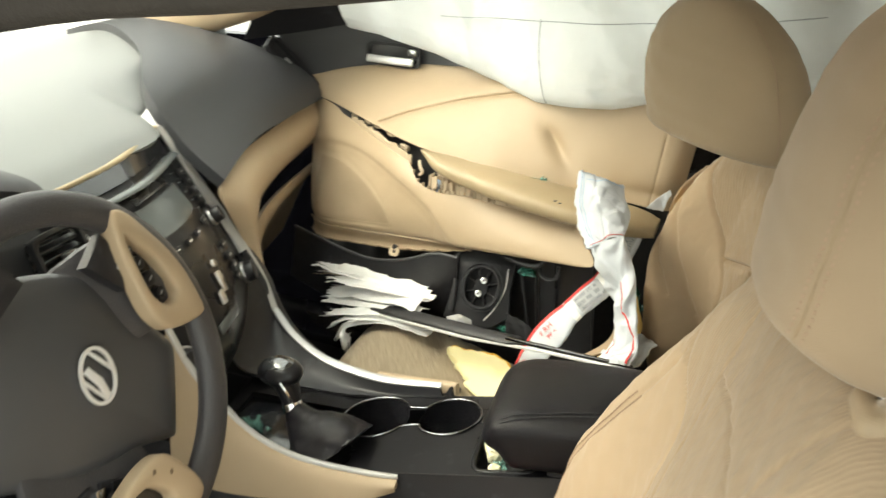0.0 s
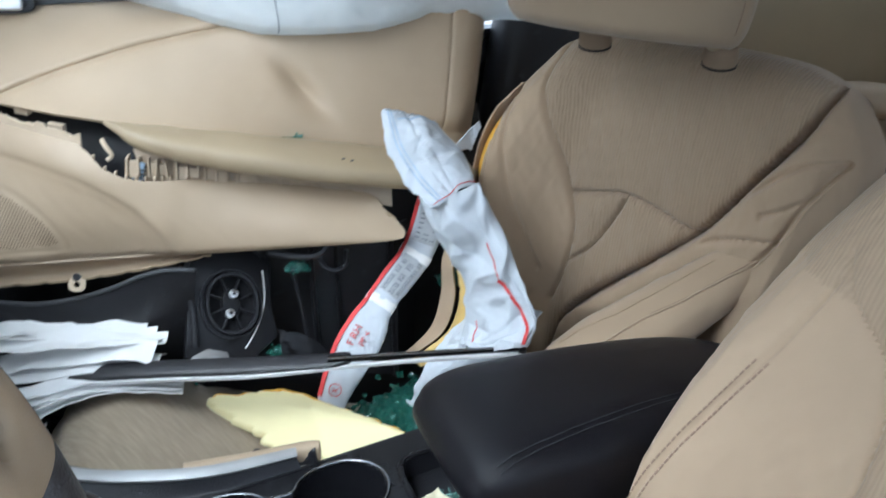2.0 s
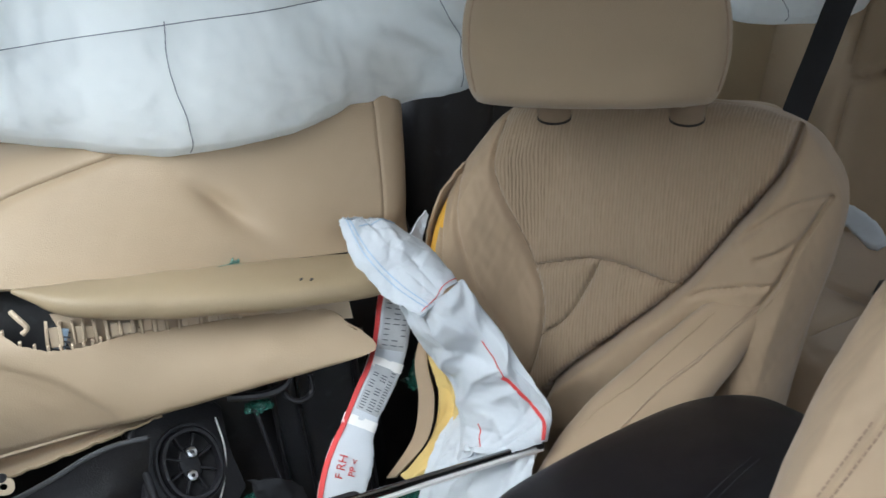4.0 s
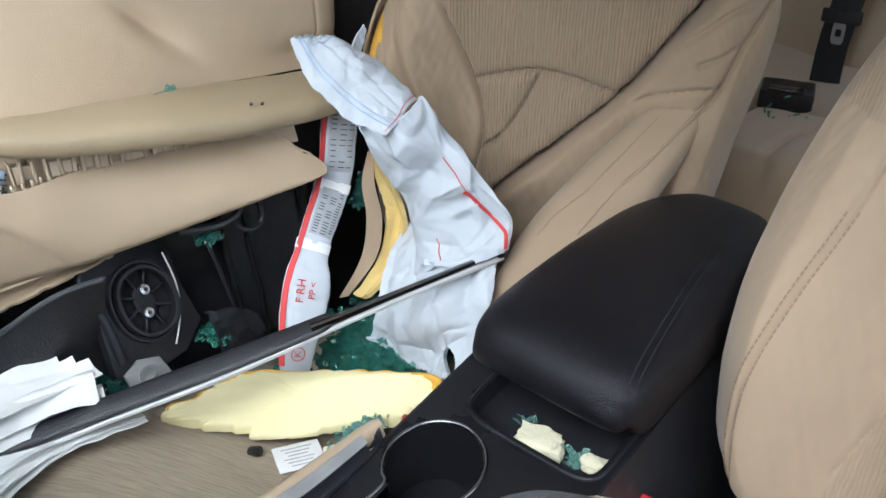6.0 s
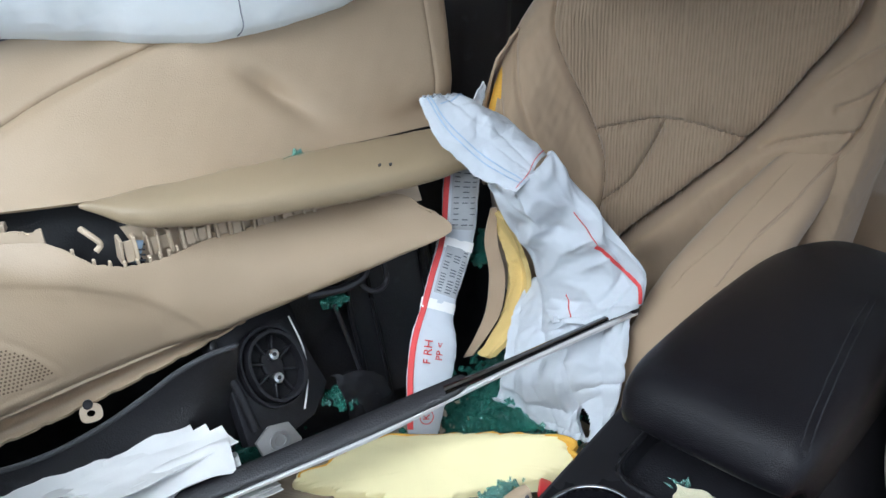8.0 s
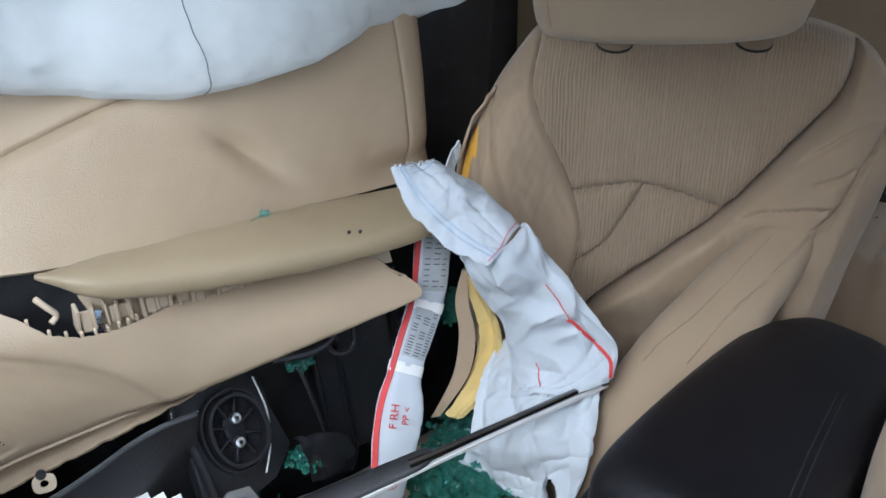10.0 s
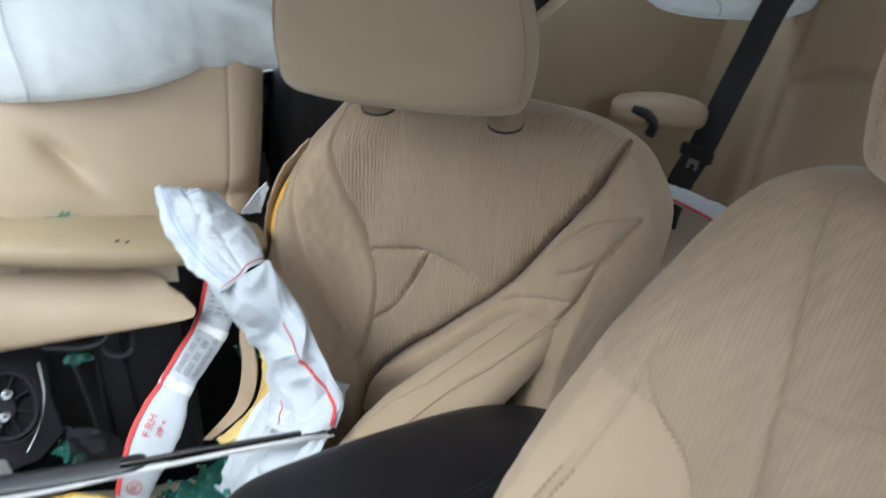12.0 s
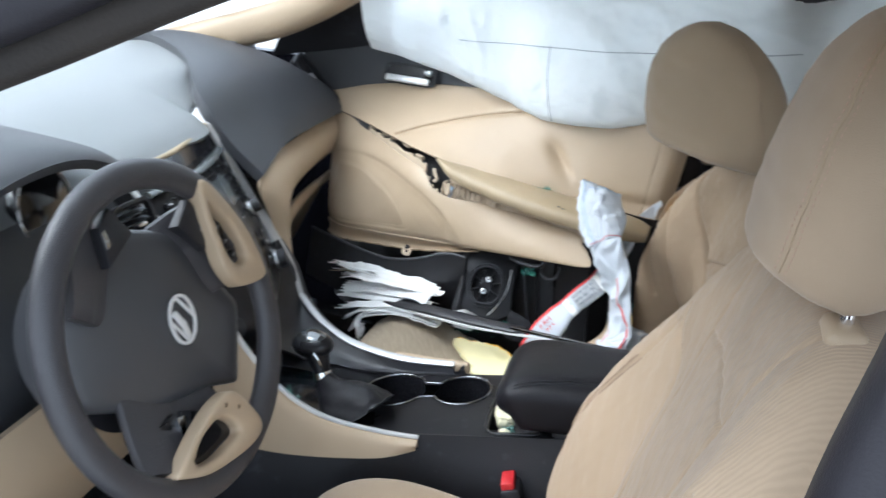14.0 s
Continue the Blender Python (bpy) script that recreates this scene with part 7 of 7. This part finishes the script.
for k in range(5):
    paper("paper_sheet", [(-0.415 + 0.03 * rp.rand() + 0.012 * k, 0.530 - 0.016 * k, 0.604 + 0.003 * k), (-0.33, 0.500 - 0.014 * k, 0.622 + 0.002 * k), (-0.25, 0.470 - 0.012 * k, 0.632 + 0.002 * k), (-0.19 + 0.012 * k, 0.450 - 0.012 * k, 0.634 + 0.002 * k)], (0.018, 0.022), 50 + k, BEIGEPAPER if k == 1 else PAPER, "crumpled beige paper strip among white ones" if k == 1 else "crumpled white paper strip with a ragged end", nz=0.005)
for k in range(4):
    paper("paper_sheet", [(-0.355 + 0.02 * k, 0.412 - 0.018 * k, 0.572 - 0.012 * k), (-0.29, 0.392 - 0.010 * k, 0.594 - 0.005 * k), (-0.21, 0.378 - 0.004 * k, 0.606 - 0.003 * k), (-0.128, 0.362 - 0.003 * k, 0.607 - 0.003 * k)], (0.009, 0.018), 20 + k, PAPER, "white paper fanned out under the strip")

# torn foam wedge on the cushion
FO = [(-0.098, 0.366), (-0.092, 0.352), (-0.078, 0.338), (-0.056, 0.308), (-0.029, 0.267), (0.01, 0.238), (0.051, 0.209), (0.081, 0.185), (0.106, 0.165), (0.122, 0.155), (0.135, 0.172), (0.126, 0.195), (0.104, 0.222), (0.079, 0.258), (0.051, 0.294), (0.012, 0.338), (-0.031, 0.356), (-0.070, 0.362)]
fp0 = cr1(FO + FO[:1], 181)[:-1]
rs = np.random.RandomState(4)
jag = np.convolve(rs.normal(size=200), np.ones(2) / 2, "same")[:180] * 0.0075
ctr = fp0.mean(0)
fp = ctr + (fp0 - ctr) * (1 + jag[:, None] / 0.12)
rings = []
for q, z, j in ((0.985, 0.0, 1), (1.0, 0.004, 1), (1.0, 0.010, 1), (0.995, 0.0145, 1), (0.985, 0.0175, 1), (0.955, 0.0195, 0.8), (0.9, 0.0208, 0.4), (0.8, 0.0218, 0.1), (0.65, 0.0226, 0), (0.5, 0.0235, 0), (0.35, 0.024, 0), (0.2, 0.024, 0), (0.08, 0.024, 0), (0.005, 0.024, 0)):
    xy = ctr + (fp * j + fp0 * (1 - j) - ctr) * q
    near = np.clip(0.22 + ((xy - (-0.034, 0.272)) @ np.array((0.69, 0.72))) / 0.05 * 0.78, 0.22, 1)
    zz = 0.548 + z * 1.33 * near * (1 + 0.7 * np.clip((xy[:, 0] - 0.02) / 0.08, 0, 1)) + 0.03 * np.clip((xy[:, 1] - 0.26) / 0.1, -0.6, 1) * 0.3
    rings.append(np.concatenate([xy, zz[:, None]], 1))
fg = np.array(rings)
fg[3:, :, 2] += 0.0012 * waves(fg[3:], 30, 6)
piece = thing("foam_piece", "torn wedge of pale yellow seat foam on the cushion", "foam")
part("foam_block", tube_grid(fg), FOAM, piece, "pale open cell foam", 60)
part("aged_skin", tube_grid(sweep([fg[4, i] for i in range(88, 176, 3)], 90, [0.002, 0.005, 0.006, 0.004, 0.003, 0.003, 0.003, 0.003, 0.002, 0.0015], [0.003, 0.006, 0.007, 0.005, 0.003, 0.003, 0.003, 0.003, 0.002, 0.0015], 8)), FOAM_EDGE, piece, "darker yellow skin along one edge")

lip = surf([[(0.211, 0.325, 0.785), (0.215, 0.336, 0.785), (0.222, 0.348, 0.780)], [(0.228, 0.315, 0.735), (0.232, 0.330, 0.738), (0.222, 0.345, 0.742)], [(0.236, 0.310, 0.689), (0.244, 0.328, 0.692), (0.226, 0.338, 0.697)], [(0.216, 0.310, 0.640), (0.224, 0.325, 0.640), (0.211, 0.337, 0.647)], [(0.170, 0.313, 0.612), (0.172, 0.325, 0.608), (0.165, 0.337, 0.612)]], 60, 24)
lip = lip + 0.0016 * waves(lip, 45, 14)[..., None]
FLAP = thing("torn_seat_flap", "torn tan seat side flap with yellow foam backing", "seat cover")
part("foam_backing", slab(lip, 0.006), FOAM_LIP, FLAP, "yellow foam backing", 60)
cov = surf([[(0.219, 0.347, 0.785), (0.214, 0.352, 0.785)], [(0.216, 0.344, 0.742), (0.206, 0.356, 0.745)], [(0.219, 0.337, 0.697), (0.205, 0.350, 0.70)], [(0.205, 0.336, 0.647), (0.192, 0.348, 0.65)], [(0.158, 0.337, 0.612), (0.150, 0.345, 0.61)]], 40, 10)
part("cover", slab(cov, 0.004), CLOTH, FLAP, "tan cover curled open", 60)


def chunk(r, seed, flat=0.6):
    """A torn block of foam: a cube broken up by noise."""
    bm = bmesh.new()
    bmesh.ops.create_cube(bm, size=1.5 * r)
    bmesh.ops.subdivide_edges(bm, edges=bm.edges[:], cuts=9, use_grid_fill=True)
    for q in bm.verts:
        q.co = q.co.lerp(q.co.normalized() * r, 0.3)
        n = noise.noise(q.co * (0.9 / r) + Vector((seed, 0, 0)))
        q.co *= 1 + 0.3 * n + 0.16 * noise.noise(q.co * (3 / r) + Vector((seed, 3, 0))) + 0.06 * noise.noise(q.co * (9 / r))
        q.co.z *= flat
    return bm


def lump(name, loc, r, seed, mat, label, category, scale=(1, 1, 1), rz=0):
    bm = chunk(r, seed)
    bm.transform(Matrix.Translation(loc) @ pose(0, 0, 0, 0, 0, rz) @ Matrix.Diagonal((*scale, 1)))
    return tagged(part(name, bm, mat, None, "", 60), label, category)


lump("foam_crumb", (0.072, -0.014, 0.652), 0.022, 1, CREAM, "cream foam lump lying in the console tray", "foam", (0.8, 1.3, 0.8), 20)
lump("foam_crumb", (0.080, -0.068, 0.650), 0.012, 2, CREAM, "small cream foam block in the console tray", "foam", (1, 1.1, 1), 10)
lump("foam_crumb", (-0.001, 0.196, 0.556), 0.011, 3, CREAM, "cream foam crumb on the seat cushion", "foam", (1, 1.4, 0.8), 60)
lump("foam_crumb", (0.045, 0.182, 0.556), 0.010, 4, CREAM, "cream foam crumb on the seat cushion", "foam", (1, 1.2, 0.8), 0)
lump("foam_crumb", (0.0, 0.128, 0.600), 0.010, 6, CREAM, "cream foam crumb beside the console trim", "foam", (1.6, 0.8, 0.7), -15)


def shards(centre, spread, count, size, seed, hump=0.012, slim=(1, 1, 1)):
    """Joined glass crumbs heaped round a place."""
    r = np.random.RandomState(seed)
    v, f = [], []
    for _ in range(count):
        d = r.normal(size=2) * 0.45
        c = np.array(centre) + np.array((d[0] * spread[0], d[1] * spread[1], hump * max(0, 1 - np.hypot(*d)) * r.rand() + 0.002))
        s = size * r.uniform(0.5, 1.3)
        q, _ = np.linalg.qr(r.normal(size=(3, 3)))
        pts = np.array([(x * r.uniform(0.5, 1), y * r.uniform(0.5, 1), z * r.uniform(0.3, 0.6)) for x in (-1, 1) for y in (-1, 1) for z in (-1, 1)]) * s * np.array(slim)
        b = len(v)
        v.extend(c + pts @ q.T)
        f.extend([tuple(b + k for k in face) for face in ((0, 1, 3, 2), (4, 6, 7, 5), (0, 4, 5, 1), (2, 3, 7, 6), (0, 2, 6, 4), (1, 5, 7, 3))])
    return np.array(v), f


def heap(centre, spread, count, size, seed, label, mat=SHARD, hump=0.012):
    ob = part("glass_shards", shards(centre, spread, count, size, seed, hump, (1.9, 0.6, 0.5) if mat is SHARD_PALE else (1, 1, 1)), mat, None, "", 20)
    return tagged(ob, label, "broken glass", kind="stuff")


heap((0.16, 0.285, 0.548), (0.09, 0.07), 1300, 0.0045, 1, "heap of crushed green safety glass beside the cushion", hump=0.03)
heap((0.205, 0.315, 0.56), (0.055, 0.06), 600, 0.0045, 2, "crushed green safety glass under the torn flap", hump=0.03)
heap((0.03, 0.425, 0.715), (0.014, 0.014), 110, 0.0035, 3, "clump of crushed green glass in the door", hump=0.02)
heap((0.02, 0.41, 0.60), (0.03, 0.02), 200, 0.0035, 4, "crushed green glass caught in the door", hump=0.02)
heap((-0.08, 0.45, 0.565), (0.05, 0.03), 200, 0.0035, 5, "crushed green glass below the regulator plate")
heap((0.225, 0.378, 0.70), (0.012, 0.014), 240, 0.004, 6, "crushed green glass wedged behind the airbag", hump=0.05)
heap((0.038, 0.196, 0.556), (0.035, 0.014), 110, 0.0045, 7, "green glass crumbs along the console", SHARD_PALE)
heap((0.096, 0.014, 0.637), (0.006, 0.014), 12, 0.005, 8, "pale green glass crumbs in the tray", SHARD_PALE)
heap((0.082, -0.048, 0.637), (0.009, 0.010), 18, 0.006, 9, "pale green glass crumbs in the tray", SHARD_PALE)
heap((0.034, 0.470, 0.879), (0.010, 0.003), 7, 0.005, 10, "few pale green glass crumbs on the armrest", SHARD_PALE, 0.003)
heap((-0.31, -0.02, 0.606), (0.03, 0.02), 30, 0.006, 11, "green glass crumbs beside the gear lever", SHARD_PALE)
heap((-0.02, 0.035, 0.580), (0.016, 0.016), 14, 0.005, 12, "green glass crumbs in the cup holder", SHARD_PALE, 0.004)
heap((0.80, 0.09, 0.725), (0.06, 0.05), 10, 0.0026, 13, "pale green glass crumbs on the rear seat", SHARD_PALE, 0.003)

card = thing("paper_card", "small white printed card lying on the cushion", "card")
cm = frame_of((-0.021, 0.233, 0.541), (0.045, -0.023, -0.002), (0, 0.05, 1))
part("sheet", box(0.052, 0.042, 0.0008, cm, 0.0002), PAPER, card)
for k in range(6):
    part("print_bar", box(0.034 - 0.006 * (k % 3), 0.0012, 0.0004, cm @ pose(0, 0.014 - 0.0056 * k, 0.0007), 0), GREYPRINT, card)
clip = part("plastic_clip", rod(0.006, 0.016, pose(-0.052, 0.268, 0.548, 60, 20, 0), 14, 0.002), BLACK)
tagged(clip, "black plastic trim clip lying on the cushion", "clip")
wire = part("wire_scrap", tube_grid(sweep([(-0.03, 0.192, 0.538), (-0.022, 0.196, 0.541), (-0.026, 0.185, 0.540), (-0.016, 0.182, 0.538)], 24, 0.0007, 0.0007, 6)), BLACK)
tagged(wire, "short curl of black wire on the cushion", "wire")
red = part("red_fragment", box(0.03, 0.014, 0.008, pose(0.070, 0.158, 0.570, 20, 10, 35), 0.003), REDPLASTIC)
tagged(red, "broken red plastic fragment beside the console", "fragment")

# seat belt buckle beside the driver
BUCK = thing("belt_buckle", "black seat belt buckle with a red button by the driver", "buckle")
bm_ = pose(0.108, -0.124, 0.602, 0, -18, 6)
part("case", box(0.03, 0.045, 0.075, bm_ @ pose(0, 0, -0.03), 0.006), BLACK, BUCK)
part("release_button", box(0.020, 0.036, 0.016, bm_ @ pose(-0.002, 0, 0.010), 0.003), REDPLASTIC, BUCK, "red release button")

# ---- rear seat and belts ----
REARS = thing("bench_seat", "tan cloth rear bench seat with arched seams", "car seat")
yy, zz = np.meshgrid(np.linspace(-0.64, 0.64, 170), np.linspace(0.60, 1.24, 100))
rb = 1.09 + 0.30 * (zz - 0.62)
for y0 in (0.30, -0.30):
    rb = rb + groove(yy, zz, [[(y0 + 0.16, 0.93), (y0 + 0.155, 0.80), (y0 + 0.14, 0.62)], [(y0 - 0.16, 0.93), (y0 - 0.155, 0.80), (y0 - 0.14, 0.62)], [(y0 + 0.155, 0.955), (y0 + 0.08, 0.99), (y0, 1.0), (y0 - 0.08, 0.992), (y0 - 0.16, 0.955)], [(y0 + 0.14, 1.2), (y0 + 0.165, 1.08), (y0 + 0.16, 0.93)], [(y0 - 0.14, 1.2), (y0 - 0.165, 1.08), (y0 - 0.16, 0.93)]], 0.006, 0.012)
    rb = rb - 0.02 * np.clip((abs(yy - y0) - 0.13) / 0.06, 0, 1) * np.clip((0.22 - abs(yy - y0)) / 0.05, 0, 1)
rb = rb + 0.05 * np.clip((zz - 1.18) / 0.06, 0, 1) ** 2
part("backrest", slab(np.stack([rb, yy, zz], -1), 0.09), REAR, REARS, "tan cloth rear back", 60)
for y0 in (0.30, -0.30):
    part("headrest", tube_grid(sweep([(1.265, y0, 1.20), (1.28, y0, 1.25), (1.30, y0, 1.30), (1.315, y0, 1.335)], 20, [0.10, 0.13, 0.125, 0.05], [0.05, 0.06, 0.055, 0.02], 40, (1, 0, 0), 0.7)), REAR, REARS)
xx, yy2 = np.meshgrid(np.linspace(0.58, 1.24, 66), np.linspace(-0.64, 0.64, 150), indexing="ij")
rz_ = 0.722 - 0.12 * np.clip((0.66 - xx) / 0.08, 0, 1) ** 2 - 0.05 * (xx - 0.6) + 0.012 * np.cos(yy2 * 10.5) ** 2
rz_ = rz_ - groove(xx, yy2, [[(0.58, 0.02), (0.72, 0.05), (0.86, 0.02), (1.1, 0.0)], [(0.86, 0.02), (0.88, 0.2), (0.87, 0.45)], [(0.64, 0.05), (0.66, 0.12), (0.72, 0.15), (0.88, 0.15)]], 0.006, 0.009)
part("cushion", slab(np.stack([xx, yy2, rz_], -1), 0.22), CLOTH, REARS, "tan cloth rear cushion", 60)


def belt(pts, ups, tongue_at, label):
    b = thing("seat_belt", label, "seat belt", group="rear seat belts")
    part("webbing", tube_grid(sweep(pts, 60, 0.024, 0.0012, 8, ups, 0.4)), BELT, b, "black woven webbing")
    c, d, upv = Vector(tongue_at), Vector(pts[-1]) - Vector(pts[-2]), Vector(ups)
    m = frame_of(c, d, upv)
    tg = part("tongue", box(0.022, 0.062, 0.010, m @ pose(0, 0, 0.004), 0.003), BLACK, b, "black moulded tongue")
    part("latch_plate", ring_plate(oval(0.018, 0.010, 24, 0.5), oval(0.006, 0.005, 24, 0.5), 0.003, m @ pose(0.026, 0, 0.004)), STEEL, tg, "bright latch plate")
    return b


belt([(1.30, 0.385, 1.26), (1.16, 0.405, 1.15), (1.10, 0.425, 1.0), (1.065, 0.45, 0.86), (1.045, 0.475, 0.77), (1.04, 0.49, 0.66)], (-1, -0.3, 0.2), (1.062, 0.455, 0.845), "black rear seat belt hanging by the rear door")
belt([(1.30, 0.063, 1.28), (1.14, 0.083, 1.18), (1.09, 0.098, 1.0), (1.06, 0.111, 0.84), (1.05, 0.117, 0.76), (1.03, 0.110, 0.66)], (-1, -0.1, 0.2), (1.056, 0.114, 0.808), "black centre rear seat belt hanging over the backrest")
rbk = thing("rear_buckle", "black rear belt buckle lying on the bench", "buckle")
part("case", box(0.06, 0.08, 0.035, pose(0.890, 0.117, 0.722, 0, 0, 20), 0.006), BLACK, rbk)
part("slot", box(0.02, 0.05, 0.006, pose(0.865, 0.110, 0.741, 0, 0, 20), 0.001), GLOSS, rbk)
RBAG = thing("rear_airbag", "spent white rear airbag sleeve fallen behind the passenger seat", "airbag")
rg_ = sweep([(0.93, 0.42, 0.815), (0.96, 0.36, 0.805), (0.985, 0.271, 0.79), (0.980, 0.235, 0.780), (0.974, 0.205, 0.762), (0.972, 0.195, 0.755)], 60, [0.012, 0.015, 0.018, 0.018, 0.016, 0.010], [0.004, 0.005, 0.006, 0.006, 0.005, 0.003], 28, (-0.6, -0.2, 0.7), 0.8)
rg_ = rg_ + normals(rg_) * (0.003 * (0.4 - abs(waves(rg_, 30, 91))))[..., None]
part("sleeve", tube_grid(rg_), BAG, RBAG, "crumpled white cloth sleeve", 70)
part("red_line", tube_grid(sweep([q + np.array((-0.001, 0, 0.001)) for q in rg_[4:24:4, 3]], 30, 0.0025, 0.0008, 8, (-0.6, -0.2, 0.7))), RED, RBAG)
REAR_DOOR = bpy.data.objects["wall_door_rear_right"]
pull = part("door_armrest", tube_grid(sweep([(0.985, 0.575, 0.898), (1.0, 0.562, 0.898), (1.05, 0.545, 0.896), (1.10, 0.535, 0.89), (1.14, 0.53, 0.88), (1.15, 0.53, 0.875)], 30, [0.035, 0.05, 0.058, 0.058, 0.04, 0.01], [0.016, 0.022, 0.028, 0.030, 0.024, 0.008], 24, (0, 0.1, 1), 0.65)), TAN, REAR_DOOR, "tan moulded door armrest")
# solid black shape in place of the shade in the gap
part("gap_shade", tube_grid(sweep([(0.985, 0.525, 0.908), (1.0, 0.505, 0.902), (1.012, 0.497, 0.885), (1.008, 0.50, 0.865)], 16, 0.011, 0.009, 12)), BLACK, pull, "black tube drawing the shaded gap at the armrest end")

# the rear bench and what lies on it stand a little further back
SET_BACK = Matrix.Translation((-0.318, -0.352, 1.331)) @ Matrix.Scale(1.06, 4) @ Matrix.Translation((0.318, 0.352, -1.331))
for name in ("bench_seat", "seat_belt", "seat_belt.001", "rear_buckle"):
    for ob in bpy.data.objects[name].children_recursive:
        ob.data.transform(SET_BACK)
for ob in bpy.data.objects["bench_seat"].children_recursive:
    if not ob.name.startswith("cushion"):
        ob.data.transform(pose(0.06, -0.02, 0.0))
